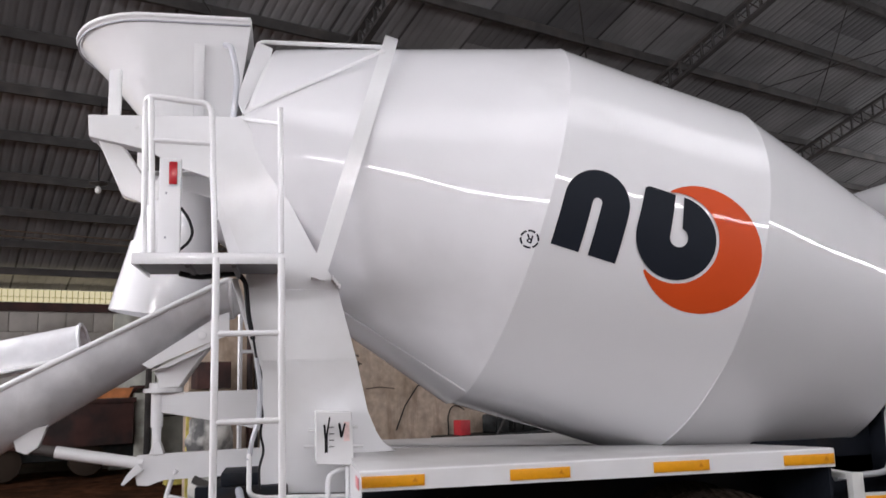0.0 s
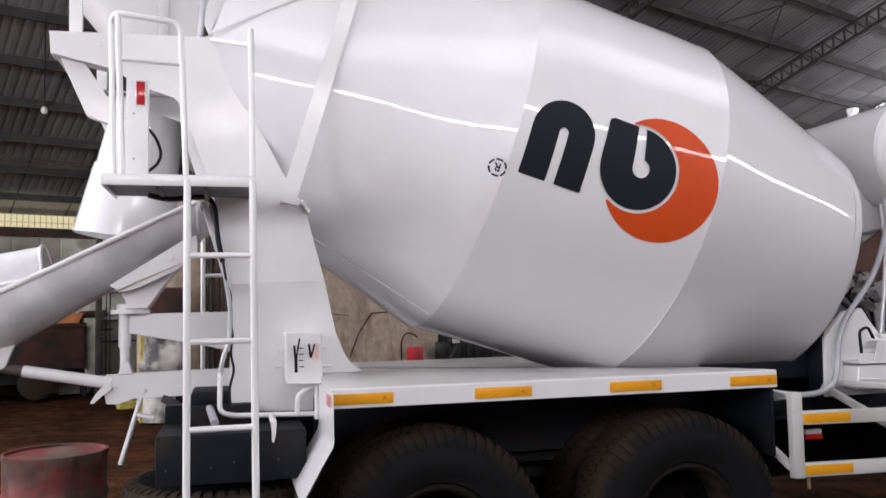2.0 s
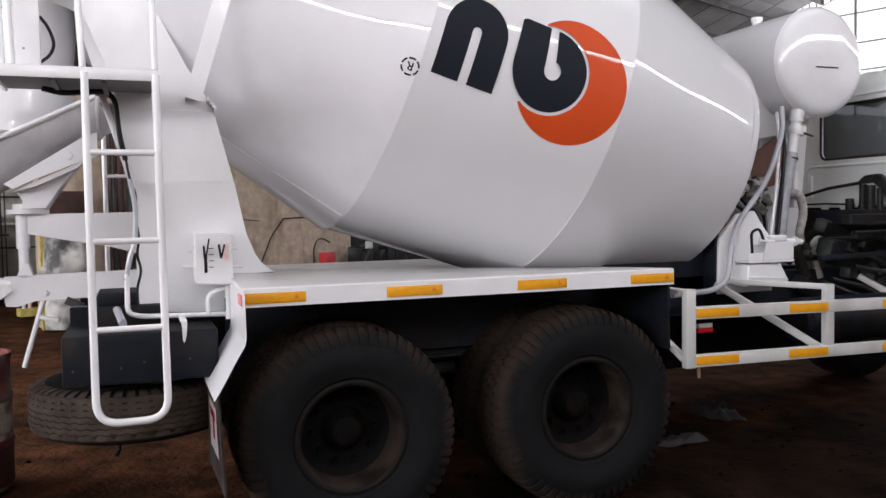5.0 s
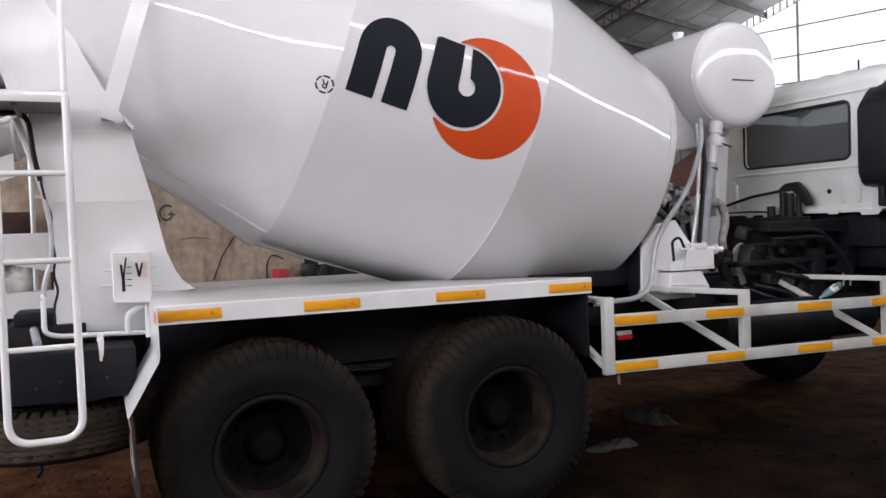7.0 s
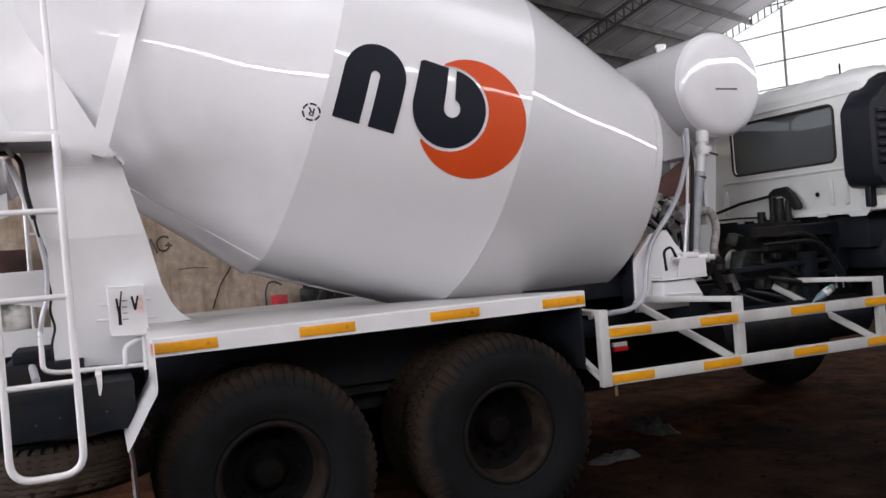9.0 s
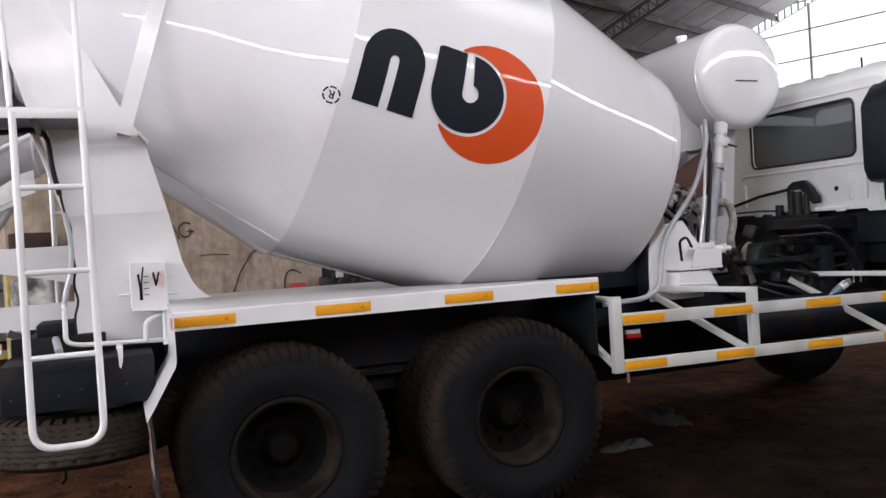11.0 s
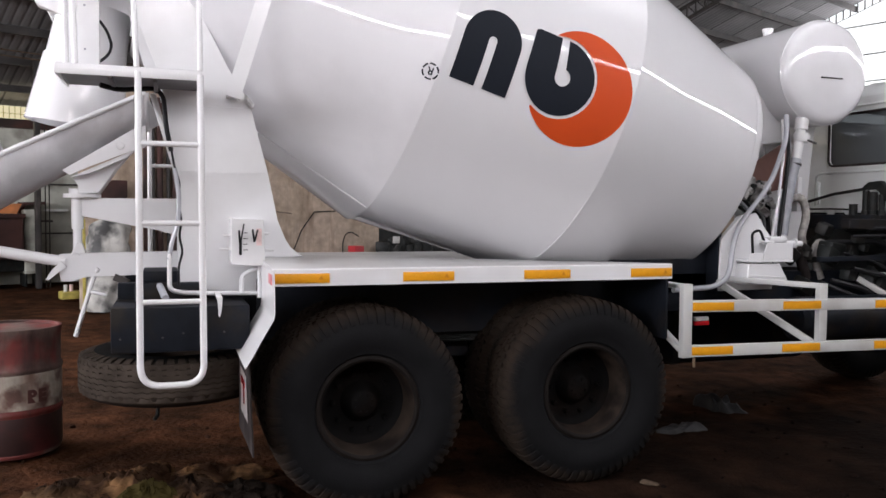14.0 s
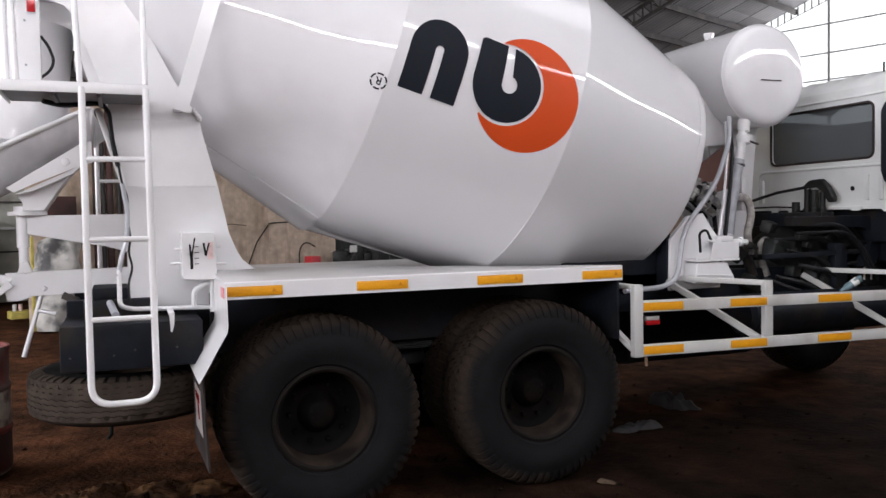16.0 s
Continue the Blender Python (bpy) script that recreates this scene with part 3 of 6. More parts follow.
def clerestory():
    root = thing("window_2", 3.0, Y0 - 0.1, 4.15, "long narrow clerestory strip window with steel mullions", "window", kind="structure")
    WM[root] = HALL @ Matrix.Translation((3.0, Y0 - 0.1, 4.15))
    root.matrix_basis = WM[root]
    part("backdrop", sheet([[(X0, Y0 - 0.6, 3.9), (X1, Y0 - 0.6, 3.9)], [(X0, Y0 - 0.6, 4.8), (X1, Y0 - 0.6, 4.8)]]), M_SKY, root, at=HALL)
    for i in range(23):
        x = X0 + i * 1.5
        part("mullion", box(x - 0.02, x + 0.02, Y0 - 0.14, Y0 - 0.1, 4.24, 4.46, 0.0), M_STEEL, root, at=HALL)


def roof_steel():
    me = finish(box(X0, X1, -0.03, 0.03, -0.07, 0.07, 0.0), "purlin", M_STEEL)
    for i in range(-6, 14):
        y = 0.36 + i * 1.085
        solo("purlin", me, M_STEEL, "dark dusty steel roof purlin", "purlin", "roof purlins", "structure", at=HALL @ Matrix.Translation((0, y, roof_z(y) + 0.05)))
    for x in (-13.3, -7.7, -2.2, 3.4, 9.0, 14.5):
        b = bmesh.new()
        for y0, y1 in ((Y0, 0.0), (0.0, Y1)):
            z0, z1 = roof_z(y0) - 0.05, roof_z(y1) - 0.05
            bar((x, y0, z0), (x, y1, z1), 0.09, 0.05, 0, b)
            bar((x, y0, z0 - 0.30), (x, y1, z1 - 0.30), 0.09, 0.05, 0, b)
            k = 28 if y0 < 0 else 66
            for i in range(k):
                a, d = y0 + (y1 - y0) * i / k, y0 + (y1 - y0) * (i + 1) / k
                bar((x, a, roof_z(a) - 0.35), (x, a, roof_z(a) - 0.05), 0.03, 0.05, 0, b, up=(1, 0, 0))
                bar((x, a, roof_z(a) - 0.35), (x, d, roof_z(d) - 0.05), 0.02, 0.03, 0, b, up=(1, 0, 0))
        solo("rafter", b, M_STEEL, "dark lattice steel roof rafter", "rafter", "roof rafters", "structure", at=HALL)
    # tie rods under the sheets
    for x, y0, y1, dx in ((6.0, 4.8, 6.9, 2.2), (11.0, 3.7, 5.9, 2.4), (13.5, 3.7, 5.9, -2.2), (0.6, 6.0, 8.1, 2.0)):
        solo("brace_rod", tube([(x, y0, roof_z(y0)), (x + dx, y1, roof_z(y1))], 0.012, 6), M_STEEL, "thin diagonal steel roof brace", "brace", "roof braces", "structure", at=HALL)


def fill_sheets():
    """Glowing sheets added unseen under the roof, over the fill lamps."""
    for name, x0, x1, ya, yb in (("fill_sheet_1", -6.2, 7.8, -4.2, -2.2), ("fill_sheet_2", -10.3, -3.3, 4.0, 8.8)):
        win = thing(name, 0, 0, 0, "added glowing roof sheets above the fill lamps", "roof light", kind="structure")
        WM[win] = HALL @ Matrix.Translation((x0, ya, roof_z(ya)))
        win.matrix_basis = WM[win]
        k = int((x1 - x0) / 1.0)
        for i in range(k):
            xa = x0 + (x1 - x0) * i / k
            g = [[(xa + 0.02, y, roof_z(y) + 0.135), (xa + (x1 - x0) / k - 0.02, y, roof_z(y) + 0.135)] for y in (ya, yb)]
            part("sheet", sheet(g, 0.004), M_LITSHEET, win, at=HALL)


block_wall()
fill_sheets()
end_glazing()
clerestory()
roof_steel()


def stains():
    """Cables and a scrawl on the inner wall."""
    for x0, z0, x1, z1 in ((5.52, 0.75, 5.97, 1.5), (5.97, 1.5, 6.45, 1.52)):
        solo("wall_cable", tube([(x0, 9.38, z0), (x0 + (x1 - x0) * 0.4, 9.375, z0 + (z1 - z0) * 0.55), (x1, 9.38, z1)], 0.011, 8), M_DARK, "dark cable fixed along the stained wall", "cable", "wall cables", at=HALL)
    solo("wall_cable", tube(round_path([(6.60, 9.38, 0.5), (6.60, 9.38, 0.95), (6.67, 9.38, 1.10), (6.80, 9.38, 1.13), (6.96, 9.38, 1.04)], 0.08), 0.011, 8), M_DARK, "dark cable fixed along the stained wall", "cable", "wall cables", at=HALL)
    solo("wall_cable", tube([(4.95, 9.385, 1.48), (5.2, 9.383, 1.50), (5.5, 9.385, 1.47)], 0.007, 6), M_SCRAWL, "thin brown cable on the stained wall", "cable", "wall cables", at=HALL)
    pts = [(4.72 + 0.15 * math.cos(t) * (1 - 0.06 * t), 9.392, 1.92 + 0.15 * math.sin(t) * (1 - 0.06 * t)) for t in [0.9 + 0.35 * k for k in range(17)]]
    pts += [(4.74, 9.392, 1.90), (4.86, 9.392, 1.90)]
    scrawl = tube(pts, 0.015, 6)
    tube([(4.42, 9.392, 1.76), (4.50, 9.392, 2.02), (4.60, 9.392, 1.78)], 0.012, 6, scrawl)
    solo("painted_scrawl", scrawl, M_SCRAWL, "dark painted curl on the beige wall", "graffiti", at=HALL)


stains()
for dz in (0.0, 0.10):
    solo("roof_wire", tube([(-6.0, 12.0, 4.35 + dz), (-2.0, 12.1, 4.22 + dz), (2.0, 12.2, 4.15 + dz), (7.0, 12.3, 4.25 + dz)], 0.012, 6), M_PAPERD, "thin pale wire strung below the roof", "wire", "roof wires", at=HALL)

# ---- the truck ----
truck = thing("mixer_truck", 1.5, YC, 0.0, "white concrete mixer truck, freshly painted, with a tilted drum", "truck")
TH = 0.2983
DRUM = Matrix.Translation((1.2, YC, 2.453)) @ Matrix.Rotation(TH, 4, "Y")
ST = [(-1.78, 0.595), (-0.262, 1.106), (0.868, 1.106), (1.988, 0.81)]


def drum_r(s):
    for (a, ra), (c, rc) in zip(ST, ST[1:]):
        if s <= c:
            return ra + (rc - ra) * (s - a) / (c - a)
    return ST[-1][1]


def on_drum(s, v, off):
    """The point of the drum at s along its axis and v metres round it from the near side, lifted by off."""
    f = v / 1.106
    r = drum_r(s) + off
    return DRUM @ Vector((s, -r * math.cos(f), r * math.sin(f)))


def drum_strip(outer, inner, off, across=6):
    """A thin painted patch between two rows of (s, v) points."""
    g = [[on_drum(a[0] + (c[0] - a[0]) * k / across, a[1] + (c[1] - a[1]) * k / across, off) for k in range(across + 1)] for a, c in zip(outer, inner)]
    return sheet(g)


def make_drum():
    def skin(s0, s1, n, seg=120, wob=0.007):
        g = []
        for i in range(n + 1):
            s = s0 + (s1 - s0) * i / n
            row = []
            for k in range(seg + 1):
                a = 2 * math.pi * (k % seg) / seg
                r = drum_r(s) + wob * noise.noise((s * 1.7, math.cos(a) * 2.2, math.sin(a) * 2.2))
                row.append(DRUM @ Vector((s, r * math.cos(a), r * math.sin(a))))
            g.append(row)
        return sheet(g)
    drum = part("drum", skin(-1.78, -0.262, 18), M_DRUM, truck, "glossy white rear cone of the mixer drum")
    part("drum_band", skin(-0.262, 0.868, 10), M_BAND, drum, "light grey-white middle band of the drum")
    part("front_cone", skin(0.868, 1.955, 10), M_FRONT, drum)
    head = [(1.955, drum_r(1.955))] + [(1.988 + 0.05 * math.sin(t), 0.81 - 0.05 + 0.05 * math.cos(t)) for t in (0.3, 0.7, 1.1, 1.5)]
    head += [(2.06, 0.66), (2.12, 0.45), (2.15, 0.2), (2.15, 0.0)]
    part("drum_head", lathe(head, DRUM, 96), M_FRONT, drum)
    part("mouth_ring", lathe([(-1.80, 0.54), (-1.80, 0.583), (-1.765, 0.594), (-1.75, 0.58), (-1.765, 0.55)], DRUM, 72, closed=True), M_WHITE, drum)
    for s in (-0.262, 0.868):
        part("weld_seam", lathe([(s - 0.004, 1.103), (s - 0.002, 1.1068), (s + 0.002, 1.1068), (s + 0.004, 1.103)], DRUM, 120), M_BAND, drum)
    # long lapped seam low on the rear cone
    run = [-1.62 + 0.112 * k for k in range(13)]
    part("lap_plate", drum_strip([(q, -1.325) for q in run], [(q, -2.05) for q in run], 0.010, 10), M_DRUM, drum)
    part("weld_seam", tube([on_drum(q, -1.325, 0.0065) for q in run], 0.0036, 8), M_DRUM, drum)
    # painted mark: an arch, a round shape with a slit, a crescent and a small ring
    c, top, bot = -0.0315, -0.033, -0.287
    out, inn = [], []
    for i in range(8):
        v = bot + (top - bot) * i / 8
        out.append((c - 0.1675, v))
        inn.append((c - 0.024, min(v, -0.03)))
    for i in range(25):
        a = math.pi * (1 - i / 24)
        out.append((c + 0.1675 * math.cos(a), top + 0.1675 * math.sin(a)))
        inn.append((c + 0.024 * math.cos(a), -0.03 + 0.024 * math.sin(a)))
    for i in range(7, -1, -1):
        v = bot + (top - bot) * i / 8
        out.append((c + 0.1675, v))
        inn.append((c + 0.024, min(v, -0.03)))
    part("mark_arch", drum_strip(out, inn, 0.004), M_BLACKP, drum, "black painted arch shape")
    cs, cv = 0.400, -0.072
    out, inn = [], []
    for i in range(73):
        a = radians(91 - 348 * i / 72)
        e = radians(82 - 262 * i / 72)
        ro = 0.2095
        d = math.degrees(a) % 360
        if 95 < d < 180:
            ro = min(0.2095 / max(abs(math.cos(a)), 1e-4), 0.2095 / max(abs(math.sin(a)), 1e-4))
        out.append((cs + ro * math.cos(a), cv + ro * math.sin(a)))
        inn.append((cs + 0.012 + 0.047 * math.cos(e), cv + 0.002 + 0.047 * math.sin(e)))
    part("mark_round", drum_strip(out, inn, 0.004), M_BLACKP, drum, "black painted round shape with a slit")
    out, inn = [], []
    ox, ov, orad = 0.541, -0.088, 0.321
    for i in range(61):
        a = radians(109 - 229 * i / 60)
        dx, dv = math.cos(a), math.sin(a)
        ex, ev = cs - ox, cv - ov
        bq = ex * dx + ev * dv
        t = -bq + math.sqrt(max(bq * bq - (ex * ex + ev * ev - orad * orad), 0))
        t = max(t, 0.227)
        out.append((cs + t * dx, cv + t * dv))
        inn.append((cs + 0.226 * dx, cv + 0.226 * dv))
    part("mark_crescent", drum_strip(out, inn, 0.004), M_ORANGE, drum, "orange painted crescent")
    for j in range(6):
        a0 = radians(60 * j + 6)
        o2 = [(-0.30 + 0.045 * math.cos(a0 + radians(8 * i)), -0.298 + 0.045 * math.sin(a0 + radians(8 * i))) for i in range(7)]
        i2 = [(-0.30 + 0.036 * math.cos(a0 + radians(8 * i)), -0.298 + 0.036 * math.sin(a0 + radians(8 * i))) for i in range(7)]
        part("mark_ring", drum_strip(o2, i2, 0.004, 2), M_BLACKP, drum)
    letter = text_mesh("R", 0.056, 0.0, 0.001)
    for v in letter.vertices:
        v.co = on_drum(-0.30 - v.co.x, -0.298 - v.co.y + 0.020, 0.004)
    letter.materials.append(M_BLACKP)
    part("mark_letter", letter, M_BLACKP, drum)


make_drum()


def make_wheels():
    R = 0.52
    prof = [(0.0, 0.268), (-0.022, 0.282), (-0.030, 0.290), (-0.030, 0.297), (-0.048, 0.325), (-0.059, 0.375), (-0.060, 0.41), (-0.057, 0.418), (-0.051, 0.455), (-0.03, 0.492), (-0.006, 0.512), (0.03, R), (0.13, 0.524), (0.23, R),
            (0.266, 0.512), (0.29, 0.492), (0.31, 0.455), (0.318, 0.40), (0.31, 0.335), (0.288, 0.29), (0.26, 0.268)]
    tyre = finish(lathe([(s, r) for s, r in prof], Matrix.Rotation(math.pi / 2, 4, "Z"), 72, closed=True), "tyre", M_RUBBER)
    # shoulder lugs that run from the side wall over the edge of the tread, and blocks between them
    lug = bmesh.new()
    line = [(-0.0550, 0.445), (-0.0545, 0.462), (-0.041, 0.495), (-0.012, 0.521), (0.028, 0.5285), (0.062, 0.530)]
    foot = [(-0.045, 0.445), (-0.040, 0.455), (-0.024, 0.482), (0.000, 0.503), (0.03, 0.515), (0.062, 0.515)]

    def shoulder(bm, count, sides, wide=1.0):
        for k in range(count):
            for side in sides:
                a = 2 * math.pi * (k + 0.5 * side) / count
                rows = []
                for i, ((y, r), (yf, rf)) in enumerate(zip(line, foot)):
                    w = wide * (0.0105 + 0.0045 * min(1, i / 2)) / r
                    tw = 0.10 * max(0, y) / r
                    if side:
                        y, yf = 0.26 - y, 0.26 - yf
                    rows.append([(q * math.sin(a + d + tw), yy, q * math.cos(a + d + tw)) for d, yy, q in ((-w - 0.004, yf, rf), (-w, y, r), (w, y, r), (w + 0.004, yf, rf))])
                sheet(rows, 0.0, bm)

    shoulder(lug, 62, (0, 1))
    for q in range(3):
        y = 0.085 + q * 0.045
        for k in range(62):
            a = 2 * math.pi * (k + 0.5 * (q % 2)) / 62
            m = Matrix.Rotation(a, 4, "Y") @ Matrix.Translation((0, 0, R))
            box(-0.0215, 0.0215, y - 0.0205, y + 0.0205, -0.01, 0.0095, 0.0, m @ Matrix.Rotation(radians(18), 4, "Z"), lug)
    tread = finish(lug, "tread", M_RUBBER)
    rib = bmesh.new()
    for q in range(7):
        y = 0.004 + 0.041 * q
        rows = []
        for k in range(217):
            a = 2 * math.pi * k / 216
            zz = 0.004 * (1 if k % 4 < 2 else -1)
            edge = q in (0, 6)
            y0, y1 = (y - 0.004 if q == 0 else y + zz), (y + 0.040 if q == 6 else y + 0.037 + zz)
            rr = R + (0.010 if not edge else (0.004 if k % 6 < 4 else -0.004))
            rows.append([(r * math.sin(a), yy, r * math.cos(a)) for yy, r in ((y0, R - 0.012), (y0 + 0.003, rr), (y1 - 0.003, rr), (y1, R - 0.012))])
        sheet(rows, 0.0, rib)
    shoulder(rib, 54, (1,), 1.25)
    rib_tread = finish(rib, "rib_tread", M_SPARE)
    turn = Matrix.Rotation(math.pi / 2, 4, "Z")
    rim = finish(lathe([(-0.012, 0.292), (-0.02, 0.285), (-0.01, 0.272), (0.02, 0.262), (0.05, 0.25), (0.15, 0.245), (0.19, 0.243), (0.25, 0.26), (0.27, 0.29)], turn, 64), "rim", M_WELL)
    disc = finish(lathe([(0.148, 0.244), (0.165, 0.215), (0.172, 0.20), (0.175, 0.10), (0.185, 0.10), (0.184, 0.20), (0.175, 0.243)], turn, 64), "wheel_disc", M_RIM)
    ringm = finish(lathe([(-0.016, 0.262), (-0.024, 0.276), (-0.02, 0.292), (-0.008, 0.296), (0.0, 0.28)], turn, 64, closed=True), "lock_ring", M_RING)
    hub = bmesh.new()
    lathe([(0.18, 0.115), (0.15, 0.105), (0.125, 0.085), (0.10, 0.072), (0.092, 0.06), (0.09, 0.0)], turn, 40, hub)
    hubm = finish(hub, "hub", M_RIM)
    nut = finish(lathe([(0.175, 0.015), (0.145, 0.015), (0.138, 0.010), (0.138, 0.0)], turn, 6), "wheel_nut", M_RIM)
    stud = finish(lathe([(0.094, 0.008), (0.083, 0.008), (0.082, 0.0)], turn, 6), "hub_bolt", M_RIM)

    def wheel(x, y, z, m, name, full=True):
        root = part(name, tyre, M_RUBBER, truck, "dusty black truck tyre on a dark rusty steel rim", at=Matrix.Translation((x, y, z)) @ m)
        part("tread", rib_tread if name == "spare_wheel" else tread, M_RUBBER, root, at=WM[root])
        small = WM[root] @ Matrix.Diagonal((0.945, 1, 0.945, 1))
        part("rim", rim, M_WELL, root, at=small)
        part("wheel_disc", disc, M_RIM, root, at=small)
        if full:
            part("lock_ring", ringm, M_RIM, root, at=small)
            part("hub", hubm, M_RIM, root, at=WM[root])
            for k in range(10):
                t = 2 * math.pi * k / 10
                part("wheel_nut", nut, M_RIM, root, at=WM[root] @ Matrix.Translation((0.158 * math.cos(t), 0, 0.158 * math.sin(t))))
            for k in range(8):
                t = 2 * math.pi * (k + 0.5) / 8
                part("hub_bolt", stud, M_RIM, root, at=WM[root] @ Matrix.Translation((0.047 * math.cos(t), 0, 0.047 * math.sin(t))))

    I = Matrix.Identity(4)
    far = Matrix.Rotation(math.pi, 4, "Z")
    for x, z in ((0.498, 0.498), (1.776, 0.508)):
        wheel(x, 0.09, z, I, "wheel")
        wheel(x, 0.44, z, I @ Matrix.Rotation(0.05, 4, "Y"), "inner_wheel", False)
        wheel(x, 2 * YC - 0.09, z, far, "wheel", False)
        wheel(x, 2 * YC - 0.44, z, far, "inner_wheel", False)
    wheel(5.74, 0.12, 0.52, I, "front_wheel")
    wheel(5.74, 2 * YC - 0.12, 0.52, far, "front_wheel", False)
    # the spare lies flat under the tail
    wheel(-0.45, 0.90, 0.517, Matrix.Rotation(math.pi / 2, 4, "X") @ Matrix.Diagonal((0.98, 0.70, 0.98, 1)), "spare_wheel", False)


make_wheels()


def make_chassis():
    for y in (0.76, 2 * YC - 0.76):
        part("frame_rail", plate([(-0.75, 0.86), (6.8, 0.86), (6.8, 1.12), (-0.75, 1.12)], y - 0.04, y + 0.04, bev=0.006), M_CHASSIS, truck, "black painted chassis rail")
    for x in (-0.6, 1.13, 2.6, 4.2):
        part("cross_member", box(x - 0.06, x + 0.06, 0.80, 2 * YC - 0.80, 0.9, 1.08, 0.01), M_CHASSIS, truck)
    for x in (0.493, 1.773):
        part("axle", tube([(x, 0.3, 0.52), (x, 0.85, 0.52), (x, YC - 0.25, 0.52), (x, YC, 0.52), (x, YC + 0.25, 0.52), (x, 1.5, 0.52), (x, 2.0, 0.52)], [0.07, 0.08, 0.1, 0.24, 0.1, 0.08, 0.07], 16), M_DARK, truck)
    for y in (0.70, 2 * YC - 0.70):
        for k in range(8):
            z = 0.74 + k * 0.018
            part("spring_leaf", bar((0.55 + 0.05 * k, y, z - 0.004 * k), (1.72 - 0.05 * k, y, z - 0.004 * k), 0.09, 0.014, 0.002), M_DARK, truck)
        part("trunnion_bracket", plate([(0.95, 0.62), (1.31, 0.62), (1.22, 1.0), (1.04, 1.0)], y + 0.05, y + 0.12, bev=0.008), M_CHASSIS, truck)
    # dark inner skirt under the deck
    part("inner_skirt", box(-0.02, 2.25, 0.60, 0.63, 0.80, 1.14, 0.003), M_SKIRT, truck, "blue-black inner wheel-arch panel")
    part("front_skirt", plate([(2.235, 0.80), (2.25, 0.80), (2.25, 1.15), (2.235, 1.15)], 0.01, 0.60), M_CHASSIS, truck, "black wheel-arch end plate")


make_chassis()


def make_deck(sign):
    def Y(y):
        return y if sign > 0 else 2 * YC - y
    g = []
    top = 1.273 if sign > 0 else 1.225
    low = 0.0 if sign > 0 else 0.036
    lip = []
    for x in (-0.005, 0.5, 1.0, 1.5, 2.0, 2.268):
        k = x / 2.268
        lip.append([(x, Y(0.0), 1.150 - low), (x, Y(0.0), 1.231 - low), (x, Y(0.004), 1.2345 - low), (x, Y(0.012), 1.236 - low), (x, Y(0.03), 1.237 - low)])
        g.append([(x, Y(0.03), 1.237 - low), (x, Y(0.39), (1.237 - low + top - 0.07 * k) / 2), (x, Y(0.75), top - 0.07 * k), (x, Y(0.756), top - 0.002 - 0.07 * k), (x, Y(0.756), 1.15)])
    deck = part("fender_deck", sheet(g, 0.004), M_DECK, truck, "white sheet-steel fender deck over the rear wheels", angle=25)
    part("deck_lip", sheet(lip, 0.004), M_WHITE, deck, "clean white folded lip")
    ends = [(Y(0.004), 1.16 - low), (Y(0.004), 1.232 - low), (Y(0.745), top - 0.004), (Y(0.745), 1.16)]
    b = bmesh.new()
    for x in (-0.003, 0.001):
        b.faces.new([b.verts.new((x, y, z)) for y, z in ends])
    part("deck_end", b, M_WHITE, deck)
    if sign > 0:
        for x0, x1 in ((0.0, 0.277), (0.658, 0.936), (1.336, 1.613), (1.995, 2.262)):
            part("reflective_tape", box(x0, x1, -0.0055, -0.0032, 1.165, 1.213, 0.0008), M_TAPE, deck, "yellow-orange reflective tape strip")
            part("warning_mark", plate([(x1 - 0.055, 1.182), (x1 - 0.030, 1.182), (x1 - 0.0425, 1.201)], -0.0062, -0.0056), M_MARK, deck)
        part("end_reflector", box(-0.0145, -0.0112, -0.05, 0.08, 1.162, 1.212, 0.001), M_PINK, deck, "faded red and white tape")
    return deck


make_deck(1)
make_deck(-1)


def make_mudguard():
    g = []
    for x, z in ((-0.006, 1.232), (-0.004, 1.12), (-0.003, 1.03), (-0.008, 1.0), (-0.05, 0.93), (-0.112, 0.82), (-0.142, 0.772)):
        g.append([(x, y, z) for y in (-0.112, 0.15, 0.35, 0.49)])
    mg = part("mudguard", sheet(g, 0.004), M_WHITE, truck, "white bent steel mudguard plate")
    flap = part("mud_flap", sheet([[(-0.128 + 0.012 * k * (0.5 - y) * 0.6, y, 0.80 - 0.09 * k - 0.05 * max(0, 0.2 - y) * (k == 5)) for y in (-0.08, 0.12, 0.3, 0.47)] for k in range(6)], 0.008), M_FLAP, truck, "dusty grey rubber mud flap with a white and red label")

    def on_flap(y, z):
        k = (0.80 - z) / 0.09
        return (-0.1335 + 0.012 * k * (0.5 - y) * 0.6, y, z)
    part("flap_label", sheet([[on_flap(y, z) for y in (0.02, 0.17, 0.32)] for z in (0.71, 0.60, 0.48)], 0.001), M_LABEL, flap, "dirty white label")
    part("flap_label_mark", sheet([[tuple(Vector(on_flap(y, z)) - Vector((0.003, 0, 0))) for y in (0.08, 0.26)] for z in (0.68, 0.64)], 0.001), M_RED, flap)
    part("flap_label_mark", sheet([[tuple(Vector(on_flap(y, z)) - Vector((0.003, 0, 0))) for y in (0.12, 0.16)] for z in (0.64, 0.55)], 0.001), M_RED, flap)


make_mudguard()


